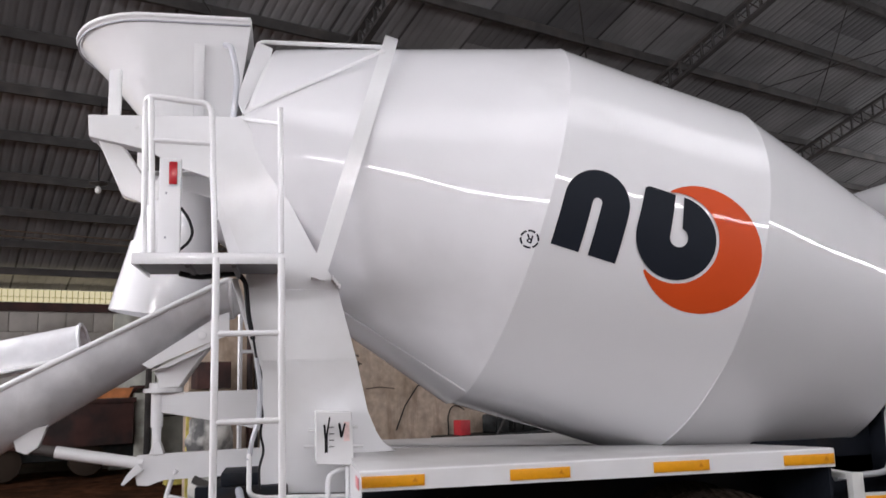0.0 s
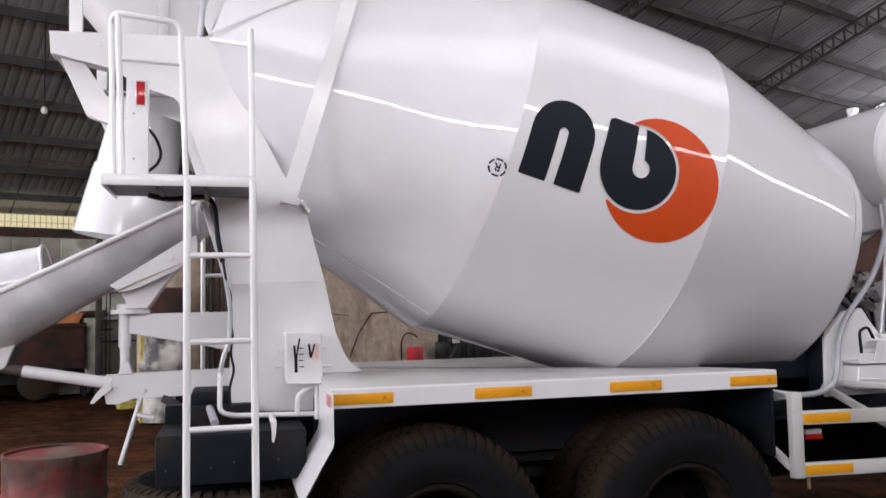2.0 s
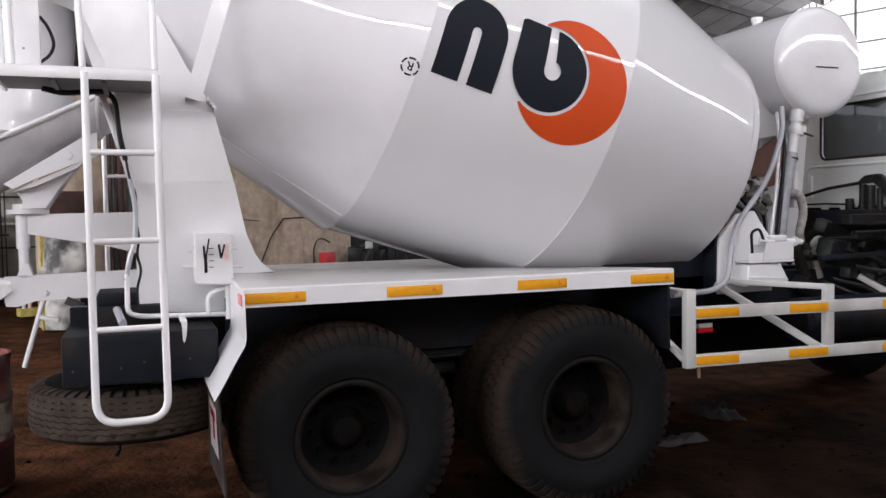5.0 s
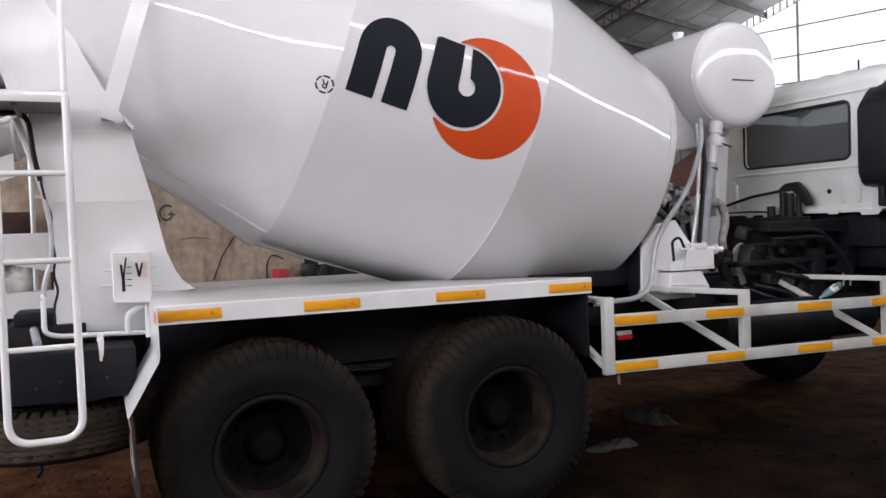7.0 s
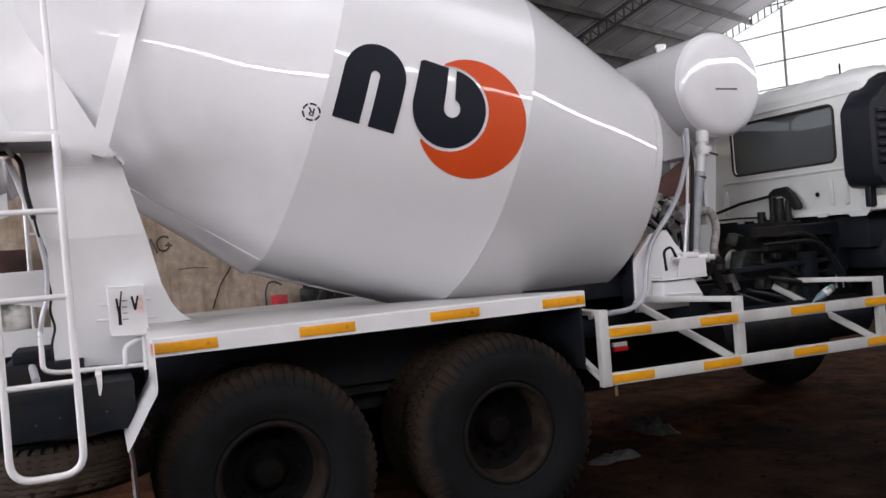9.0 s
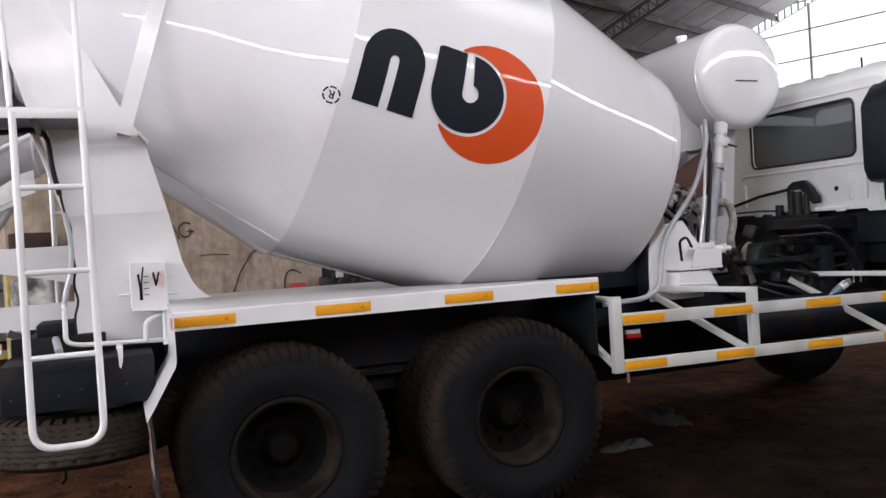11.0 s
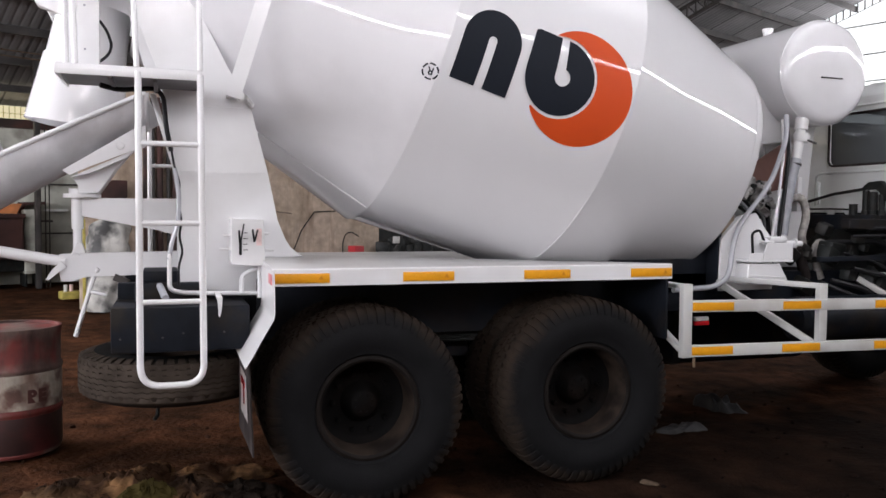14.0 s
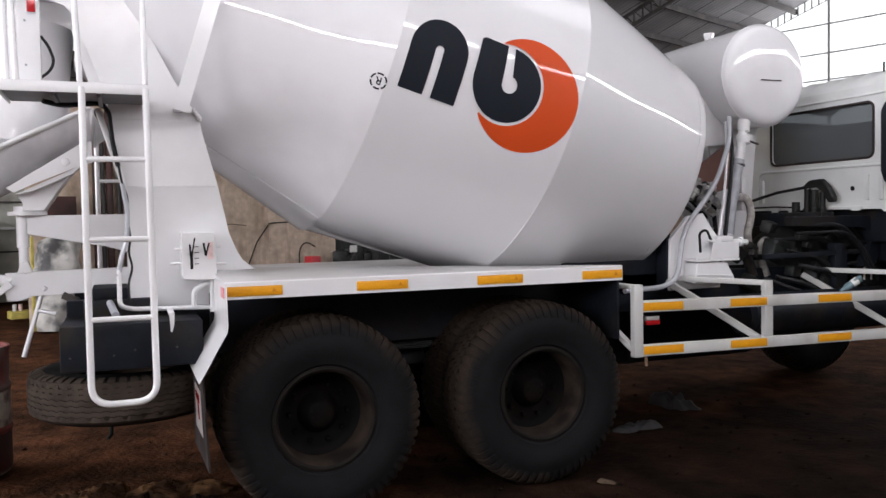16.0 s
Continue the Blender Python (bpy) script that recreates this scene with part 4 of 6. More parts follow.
def make_tower():
    A = [(-0.523, 2.97), (-0.173, 2.287), (-0.083, 2.142), (-0.05, 2.075), (-0.498, 2.075), (-0.516, 2.185), (-0.535, 2.272), (-0.60, 2.43), (-0.645, 2.54), (-0.662, 2.61),
         (-0.70, 2.655), (-0.80, 2.68), (-0.90, 2.725), (-0.987, 2.785), (-1.269, 2.845), (-1.276, 2.955)]
    B = [(-0.052, 2.079), (-0.038, 2.013), (0.038, 1.725), (-0.445, 1.725), (-0.499, 2.079)]
    C = [(0.038, 1.727), (0.093, 1.468), (0.135, 1.36), (0.165, 1.315), (0.20, 1.285), (0.24, 1.262), (0.02, 1.262), (-0.02, 1.07), (-0.437, 1.085), (-0.432, 1.62), (-0.445, 1.727)]
    for side in (0, 1):
        tower = None
        for nm, poly, lean in (("tower_plate", A, 0), ("tower_plate", B, 1), ("tower_plate", C, 2)):
            y0 = 0.55 if lean != 0 else 0.555
            b = plate(poly, y0, y0 + 0.14 if lean else y0 + 0.012, bev=0.003)
            for v in b.verts:
                if lean == 2:
                    v.co.y += max(0, 1.727 - v.co.z) * 0.125
                if side:
                    v.co.y = 2 * YC - v.co.y
            if tower is None:
                tower = part("tower", b, M_WHITE, truck, "white steel rear tower plate with a cantilever arm")
            else:
                part(nm, b, M_WHITE, tower)
        # the rolled flange along the arm
        f = plate([(-1.276, 2.955), (-0.523, 2.97), (-0.523, 2.962), (-1.276, 2.947)], 0.557, 0.66)
        plate([(-1.269, 2.845), (-0.987, 2.785), (-0.987, 2.793), (-1.269, 2.853)], 0.557, 0.66, f)
        if side:
            for v in f.verts:
                v.co.y = 2 * YC - v.co.y
        part("arm_flange", f, M_WHITE, tower)
        if not side:
            part("bolt", box(-1.05, -1.035, 0.548, 0.556, 2.888, 2.903, 0.002), M_WHITE, tower)
    part("rear_cross_beam", box(-1.27, -1.19, 0.56, 2 * YC - 0.56, 2.86, 2.94, 0.006), M_WHITE, truck)
    part("tower_cross_beam", box(-0.40, -0.10, 0.69, 2 * YC - 0.69, 1.10, 1.24, 0.006), M_WHITE, truck)
    # roller bracket teeth beside the drum
    for k in range(4):
        part("roller_bracket", box(-0.088 + 0.011 * k, -0.076 + 0.011 * k, 0.50, 0.56, 2.118 - 0.014 * k, 2.142 - 0.014 * k, 0.002), M_WHITE, truck)


make_tower()


def make_hoop():
    """A flat bar bent over the drum, with straight legs down to the tower."""
    line = []
    for k in range(16):
        line.append((-HOOP_W, -HOOP_LEG + HOOP_LEG * k / 16, 1.0, 0.0))
    for k in range(57):
        f = math.pi * k / 56
        line.append((-HOOP_W * math.cos(f), HOOP_H * math.sin(f), math.cos(f), -math.sin(f)))
    for k in range(1, 17):
        line.append((HOOP_W, -HOOP_LEG * k / 16, -1.0, 0.0))
    prof = [(-0.038, 0.0), (0.038, 0.0), (0.038, 0.034), (0.031, 0.034), (0.031, 0.009), (-0.038, 0.009)]
    b = bmesh.new()
    rings = [[b.verts.new(DRUM @ Vector((HOOP_S + s, y + ny * d, z + nz * d))) for s, d in prof] for y, z, ny, nz in line]
    for p, q in zip(rings, rings[1:]):
        for i in range(len(prof)):
            j = (i + 1) % len(prof)
            b.faces.new((p[i], p[j], q[j], q[i]))
    b.faces.new(rings[0])
    b.faces.new(rings[-1][::-1])
    hoop = part("drum_hoop", b, M_WHITE, truck, "white bent steel hoop over the drum")
    for y in (YC - HOOP_W + 0.02, YC + HOOP_W - 0.02):
        foot = DRUM @ Vector((HOOP_S, y - YC, -HOOP_LEG + 0.03))
        part("hoop_foot", bar(foot, (foot.x, 0.56 if y < YC else 2 * YC - 0.56, foot.z), 0.06, 0.012), M_WHITE, hoop)
    return hoop


HOOP_S, HOOP_W, HOOP_H, HOOP_LEG = -1.2025, 0.83, 0.868, 0.735
make_hoop()


def make_hopper():
    def outline(x0, x1, xr, hw, z, n=20):
        """A U in plan: straight sides from x0 to x1, a round end out to xr."""
        pts = [(x0, YC - hw, z), ((x0 + x1) / 2, YC - hw, z), (x1, YC - hw, z)]
        for i in range(1, n):
            a = math.pi * i / n
            pts.append((x1 - (x1 - xr) * math.sin(a), YC - hw * math.cos(a), z))
        return pts + [(x1, YC + hw, z), ((x0 + x1) / 2, YC + hw, z), (x0, YC + hw, z)]
    rim = outline(-0.50, -1.02, -1.465, 0.52, 3.535)
    mid = outline(-0.54, -0.98, -1.26, 0.42, 3.31)
    low = outline(-0.60, -0.93, -1.00, 0.28, 2.99)
    hop = part("hopper", sheet([rim, mid, low], 0.006), M_WHITE, truck, "white sheet-steel charging hopper with a round end", angle=50)
    part("hopper_rim", tube(rim, 0.013, 8), M_WHITE, hop)
    part("hopper_rim", tube([(x, y + (0.006 if y < YC else -0.006), z - 0.03) for x, y, z in rim], 0.006, 6), M_GREYHOSE, hop)
    part("hopper_back", sheet([[rim[0], rim[-1]], [mid[0], mid[-1]], [low[0], low[-1]]], 0.006), M_WHITE, hop)
    part("hopper_rib", bar((-0.765, YC - 0.487, 3.40), (-0.78, YC - 0.317, 3.0), 0.055, 0.014), M_WHITE, hop)
    part("hopper_brace", tube(round_path([(-0.63, YC - 0.49, 3.40), (-0.60, YC - 0.53, 3.38), (-0.565, YC - 0.52, 3.22), (-0.585, YC - 0.50, 2.98)], 0.06), 0.016, 10), M_GREYPAINT, hop, "pale grey bent pipe")
    for y in (0.72, 2 * YC - 0.72):
        part("hopper_post", box(-1.215, -1.155, y - 0.02, y + 0.02, 2.94, 3.255, 0.003), M_WHITE, hop)
    # chute sheet between the hopper and the mouth of the drum
    part("mouth_sheet", sheet([[(-0.56, 0.86, 3.40), (-0.56, 1.45, 3.40)], [(-0.43, 0.80, 3.38), (-0.43, 1.51, 3.38)], [(-0.55, 0.72, 3.0), (-0.55, 1.59, 3.0)]], 0.006), M_WHITE, hop)
    part("mouth_cheek", plate([(-0.47, 3.465), (-0.385, 3.43), (-0.45, 3.06), (-0.53, 3.02), (-0.575, 3.13)], 0.75, 0.757, bev=0.002), M_WHITE, hop)
    # lower bracing of the arm
    brace = [(-1.235, 2.85), (-1.135, 2.84), (-1.01, 2.64), (-0.90, 2.64), (-0.90, 2.56), (-1.0, 2.515), (-1.11, 2.56)]
    for y in (0.60, 2 * YC - 0.65):
        part("arm_brace", plate(brace, y, y + 0.008, bev=0.002), M_WHITE, truck)
        part("arm_brace_flange", bar((-1.235, y + 0.03, 2.85), (-1.11, y + 0.03, 2.56), 0.05, 0.008), M_WHITE, truck)
        part("arm_brace_flange", bar((-1.11, y + 0.03, 2.558), (-0.98, y + 0.03, 2.515), 0.05, 0.008), M_WHITE, truck)
    # rods from the hopper to the hoop
    part("stay_rod", tube(round_path([(-0.47, 0.78, 3.42), (-0.46, 0.79, 3.48), (0.22, 0.80, 3.49)], 0.03), 0.013, 8), M_WHITE, truck)
    part("stay_bar", bar((-0.53, 0.53, 2.985), (0.20, 0.50, 3.345), 0.006, 0.020), M_WHITE, truck)
    part("stay_rod", tube([(-0.55, 0.62, 2.985), (-0.33, 0.12, 2.80)], 0.011, 8), M_WHITE, truck)
    # discharge collar below the arm
    m = Matrix.Translation((-0.875, YC - 0.07, 2.66)) @ Matrix.Rotation(radians(100), 4, "Y")
    part("discharge_collar", lathe([(0.0, 0.195), (0.3, 0.215), (0.30, 0.225), (0.68, 0.262), (0.685, 0.256), (0.31, 0.208), (0.0, 0.188)], m, 48, closed=True), M_GLOSS, truck, "white conical discharge collar")
    part("collar_sheet", plate([(-0.62, 2.52), (-0.69, 2.60), (-0.58, 2.20), (-0.50, 2.20)], 0.66, 0.67), M_WHITE, truck)


make_hopper()


def trough(p, q, r, depth, name, label, rimr=0.012, seg=18, parent=None, flare=0.0, depth2=None):
    """A half-round chute from p to q, open at the top."""
    p, q = Vector(p), Vector(q)
    d = (q - p).normalized()
    side = d.cross(Vector((0, 0, 1))).normalized()
    up = side.cross(d)
    g = []
    for i in range(9):
        t = i / 8
        c = p.lerp(q, t)
        rr = r * (1 + flare * t)
        dd = depth + ((depth2 or depth) - depth) * t
        row = []
        for k in range(seg + 1):
            a = math.pi * k / seg
            row.append(c + side * rr * math.cos(a) - up * (dd * math.sin(a)))
        g.append(row)
    ob = part(name, sheet(g, 0.006), M_CHUTE, parent or truck, label, angle=60)
    for k in (0, seg):
        part("chute_rim", tube([g[i][k] for i in range(9)], rimr, 8), M_WHITE, ob)
    return ob


def make_chutes():
    ch = trough((-0.60, 1.02, 2.165), (-2.75, 1.02, 1.09), 0.24, 0.165, "discharge_chute", "long white half-round discharge chute, sloping down", 0.014, depth2=0.35)
    b = bmesh.new()
    g = []
    for k in range(19):
        a = math.pi * k / 18
        g.append((-0.595 + 0.14 * math.sin(a) * 0.0, 1.02 + 0.24 * math.cos(a), 2.165 - 0.185 * math.sin(a)))
    part("chute_end_lip", tube(g, 0.012, 8), M_WHITE, ch)
    fold = trough((-1.45, 1.52, 1.80), (-2.95, 1.52, 1.505), 0.15, -0.19, "folding_chute", "white folding chute extension laid upside down", 0.012)
    end = [(-1.452 - 0.037 * math.sin(math.pi * k / 16), 1.52 - 0.15 * math.cos(math.pi * k / 16), 1.80 + 0.187 * math.sin(math.pi * k / 16)) for k in range(17)]
    part("chute_end_lip", tube(end, 0.011, 8), M_CHUTE, fold)
    # support under the chute, turntable and arms
    part("chute_side_plate", plate([(-1.03, 1.73), (-0.66, 1.97), (-0.60, 1.99), (-0.60, 1.87), (-0.68, 1.843), (-0.89, 1.755), (-0.99, 1.705)], 0.815, 0.83, bev=0.002), M_WHITE, truck)
    part("saddle_bolt", lathe([(0, 0.022), (-0.012, 0.022), (-0.016, 0.012), (-0.016, 0)], Matrix.Translation((-0.735, 0.815, 1.873)) @ Matrix.Rotation(math.pi / 2, 4, "Z"), 16), M_WHITE, truck)
    part("chute_saddle", plate([(-0.985, 1.69), (-0.90, 1.73), (-0.70, 1.83), (-0.76, 1.755), (-0.855, 1.61), (-0.965, 1.61), (-0.955, 1.65)], 0.90, 1.10, bev=0.003), M_WHITE, truck, "white folded steel chute saddle")
    part("saddle_web", plate([(-0.99, 1.695), (-0.68, 1.843), (-0.66, 1.85), (-0.70, 1.81), (-0.90, 1.715)], 0.83, 0.90), M_WHITE, truck)
    part("turntable", lathe([(0, 0.0), (0, 0.10), (0.022, 0.10), (0.022, 0.07), (0.05, 0.07), (0.05, 0)], Matrix.Translation((-0.945, 0.98, 1.585)) @ Matrix.Rotation(-math.pi / 2, 4, "Y"), 32), M_WHITE, truck)
    part("swivel_post", tube([(-0.968, 0.95, 1.60), (-0.968, 0.95, 1.41), (-0.968, 0.95, 1.409), (-0.968, 0.95, 1.26)], [0.032, 0.032, 0.024, 0.024], 16), M_WHITE, truck)
    part("upper_arm", plate([(-0.985, 1.583), (-0.30, 1.587), (-0.30, 1.33), (-0.55, 1.405), (-0.96, 1.485)], 0.93, 0.97, bev=0.003), M_WHITE, truck, "white tapered swing arm")
    part("lower_arm", plate([(-1.06, 1.27), (-0.95, 1.275), (-0.30, 1.285), (-0.30, 1.155), (-0.92, 1.145), (-1.0, 1.115), (-1.055, 1.12), (-1.07, 1.20)], 0.93, 0.97, bev=0.003), M_WHITE, truck, "white lower swing arm")
    part("arm_lug", plate([(-1.0, 1.27), (-0.975, 1.33), (-0.945, 1.335), (-0.925, 1.27)], 0.92, 0.98, bev=0.003), M_WHITE, truck)
    part("hook_handle", plate([(-1.05, 1.235), (-1.10, 1.18), (-1.13, 1.13), (-1.115, 1.125), (-1.06, 1.175), (-1.02, 1.20)], 0.91, 0.925, bev=0.002), M_WHITE, truck)
    part("support_ram", tube([(-1.455, 0.96, 1.303), (-1.03, 0.95, 1.225)], 0.031, 16), M_WHITE, truck, "white round support ram")
    part("ram_pin", tube([(-1.60, 0.96, 1.330), (-1.45, 0.96, 1.302)], 0.026, 12), M_STEEL, truck)
    part("chute_lug", plate([(-1.66, 1.40), (-1.49, 1.44), (-1.53, 1.33), (-1.585, 1.295), (-1.635, 1.315)], 0.93, 0.96, bev=0.004), M_WHITE, truck)
    part("crank", tube(round_path([(-0.86, 0.93, 1.19), (-0.885, 0.95, 1.15), (-0.985, 0.95, 0.805)], 0.02), 0.013, 10), M_WHITE, truck)
    part("crank", tube([(-0.91, 0.95, 1.058), (-0.815, 0.93, 1.038)], 0.012, 10), M_WHITE, truck)
    part("shackle", bar((-0.78, 0.93, 1.14), (-0.70, 0.93, 1.10), 0.03, 0.04), M_STEEL, truck)


make_chutes()


def make_ladder(yl, near):
    lx, rx = -0.615, -0.334
    pts = [(lx, yl, 2.17), (lx, yl, 0.672), (rx + 0.012, yl, 0.672), (rx, yl, 2.17)]
    ladder = part("ladder", tube(round_path(pts, 0.10, 8), 0.0165, 12), M_WHITE, truck, "white tubular steel access ladder")
    for z in (1.836, 1.457, 1.078):
        part("rung", tube([(lx, yl, z), (rx, yl, z)], 0.0135, 12), M_WHITE, ladder)
    if not near:
        return
    plat = part("platform", box(-0.972, -0.326, yl - 0.008, yl + 0.004, 2.142, 2.192, 0.003), M_GLOSS, truck, "white steel access platform")
    part("platform_floor", box(-0.970, -0.326, yl + 0.006, 0.55, 2.160, 2.185, 0.002), M_WHITE, plat)
    part("platform_edge", box(-0.972, -0.960, yl + 0.006, 0.55, 2.142, 2.1595, 0.002), M_WHITE, plat)
    # Shade under the platform floor is put into this grey sheet.
    part("platform_underside", box(-0.958, -0.330, yl + 0.006, 0.545, 2.1555, 2.1588, 0.0), M_UNDER, plat, "grey sheet for the shade under the platform")
    for x in (-0.75, -0.55):
        part("platform_rib", box(x, x + 0.02, yl + 0.03, 0.54, 2.13, 2.155, 0.002), M_UNDER, plat)
    rail = part("handrail", tube(round_path([(lx - 0.006, yl, 2.192), (lx - 0.03, yl, 2.875), (-0.92, yl, 2.905), (-0.94, yl + 0.05, 2.88), (-0.93, yl + 0.06, 2.192)], 0.05, 6), 0.0135, 12), M_WHITE, truck, "white tubular handrail hoop")
    part("handrail_post", tube([(-0.885, yl, 2.192), (-0.908, yl, 2.895)], 0.0135, 12), M_WHITE, rail)
    part("handrail_bar", tube([(-0.90, yl, 2.70), (lx - 0.02, yl, 2.69)], 0.011, 10), M_WHITE, rail)
    part("handrail_post", tube([(rx, yl, 2.192), (rx - 0.006, yl, 2.87)], 0.0135, 12), M_WHITE, truck)
    # lamp panel on the platform
    panel = part("lamp_panel", box(-0.895, -0.797, 0.30, 0.345, 2.186, 2.675, 0.005), M_WHITE, truck, "white box panel for the tail lamp")
    part("tail_lamp", box(-0.850, -0.812, 0.284, 0.2995, 2.545, 2.655, 0.005), M_RED, panel, "red tail lamp")
    part("lamp_frame", box(-0.854, -0.808, 0.292, 0.2995, 2.541, 2.659, 0.002), M_WHITE, panel)
    for z in (2.50, 2.29):
        part("panel_bolt", box(-0.866, -0.856, 0.296, 0.30, z, z + 0.01, 0.002), M_GREYHOSE, panel)
    part("lamp_cable", tube(round_path([(-0.797, 0.32, 2.44), (-0.765, 0.34, 2.40), (-0.742, 0.35, 2.33), (-0.76, 0.35, 2.28), (-0.80, 0.34, 2.245)], 0.03), 0.007, 8), M_HOSE, truck)
    part("air_hose", tube(round_path([(-0.80, 0.36, 2.135), (-0.72, 0.40, 2.12), (-0.64, 0.44, 2.135), (-0.54, 0.49, 2.15), (-0.505, 0.50, 2.11), (-0.492, 0.51, 1.95), (-0.468, 0.515, 1.83)], 0.05), 0.013, 8), M_HOSE, truck, "black hose")
    part("cable_drop", tube(round_path([(-0.468, 0.515, 1.84), (-0.452, 0.515, 1.74), (-0.425, 0.515, 1.66), (-0.437, 0.515, 1.58), (-0.418, 0.515, 1.46), (-0.432, 0.515, 1.38), (-0.412, 0.515, 1.30), (-0.436, 0.515, 1.22), (-0.432, 0.515, 1.12)], 0.03), 0.006, 8), M_HOSE, truck)
    part("conduit_strap", bar((-0.56, 0.53, 2.13), (-0.435, 0.54, 1.70), 0.012, 0.03), M_WHITE, truck)
    part("grey_conduit", tube(round_path([(-0.452, 0.50, 1.74), (-0.43, 0.50, 1.60), (-0.437, 0.50, 1.44), (-0.468, 0.50, 1.36), (-0.482, 0.50, 1.26)], 0.05), 0.012, 10), M_CLEAR, truck)
    part("pipe_run", tube(round_path([(-0.48, 0.50, 1.29), (-0.481, 0.50, 1.10), (-0.42, 0.50, 1.082), (-0.02, 0.50, 1.072)], 0.08), 0.0125, 10), M_WHITE, truck)
    part("pipe_loop", tube(round_path([(-0.112, 0.49, 1.075), (-0.111, 0.49, 1.17), (-0.05, 0.49, 1.20), (-0.018, 0.49, 1.203)], 0.04), 0.0125, 10), M_WHITE, truck)
    part("pipe_loop", tube([(-0.016, 0.47, 1.235), (-0.018, 0.47, 1.05)], 0.0125, 10), M_WHITE, truck)
    part("pipe_clip", plate([(-0.250, 1.072), (-0.222, 1.076), (-0.226, 1.01), (-0.236, 0.972), (-0.244, 0.98), (-0.246, 1.03)], 0.286, 0.294, bev=0.002), M_WHITE, truck)
    part("clip_arm", bar((-0.238, 0.29, 1.07), (-0.238, 0.50, 1.075), 0.03, 0.012), M_WHITE, truck)


make_ladder(0.10, True)
make_ladder(2 * YC - 0.10, False)


def make_control_box():
    y = 0.415
    b = plate([(-0.172, 1.478), (0.0, 1.470), (0.006, 1.25), (0.006, 1.222), (-0.166, 1.232), (-0.172, 1.255)], y, 0.60, bev=0.004)
    cb = part("control_box", b, M_WHITE, truck, "white control box with slotted black levers")
    part("lever_slot", box(-0.130, -0.115, y - 0.0035, y - 0.001, 1.285, 1.37, 0.001), M_HOSE, cb)
    part("lever", tube([(-0.122, y - 0.002, 1.35), (-0.108, y - 0.05, 1.45)], 0.004, 8), M_HOSE, cb, "black lever")
    part("lever", tube([(-0.126, y - 0.002, 1.355), (-0.132, y - 0.03, 1.415)], 0.0052, 8), M_HOSE, cb, "black lever")
    part("lever", tube([(-0.050, y - 0.002, 1.355), (-0.063, y - 0.04, 1.42)], 0.0055, 8), M_HOSE, cb, "black lever")
    part("lever", tube([(-0.050, y - 0.002, 1.355), (-0.036, y - 0.04, 1.42)], 0.0045, 8), M_HOSE, cb, "black lever")
    part("decal", box(-0.04, -0.012, y - 0.0035, y - 0.001, 1.335, 1.425, 0.0), M_DECAL, cb, "small pale red decal")
    for k in range(4):
        part("scale_mark", box(-0.108, -0.085, y - 0.003, y - 0.001, 1.31 + 0.03 * k, 1.314 + 0.03 * k, 0.0), M_HOSE, cb)
    for x0, x1, z in ((-0.225, -0.172, 1.315), (-0.205, -0.172, 1.39), (0.004, 0.055, 1.308), (0.003, 0.03, 1.398)):
        part("stub_shaft", tube([(x0, 0.45, z), (x1, 0.45, z)], 0.007, 8), M_WHITE, cb)


def make_tail():
    part("rear_bumper", box(-0.76, -0.085, 0.30, 2 * YC - 0.30, 0.80, 1.03, 0.01), M_CHASSIS, truck, "black painted rear bumper box")
    part("tail_block", box(-0.66, -0.30, 0.57, 2 * YC - 0.57, 1.03, 1.13, 0.008), M_CHASSIS, truck)
    part("tail_block", box(-0.62, -0.44, 0.62, 2 * YC - 0.62, 1.13, 1.19, 0.008), M_CHASSIS, truck)
    part("tow_pipe", tube([(-0.50, 0.30, 1.075), (-0.53, 0.56, 1.115)], 0.018, 12), M_GREYHOSE, truck)
    part("carrier_bolt", tube([(-0.55, 0.89, 0.52), (-0.55, 0.89, 0.345), (-0.552, 0.885, 0.34), (-0.57, 0.87, 0.32)], 0.011, 8), M_DARK, truck)
    for k in range(6):
        part("bumper_bolt", box(-0.72 + 0.1 * k, -0.71 + 0.1 * k, 0.296, 0.30, 0.87 + 0.02 * (k % 2), 0.88 + 0.02 * (k % 2), 0.002), M_STEEL, truck)


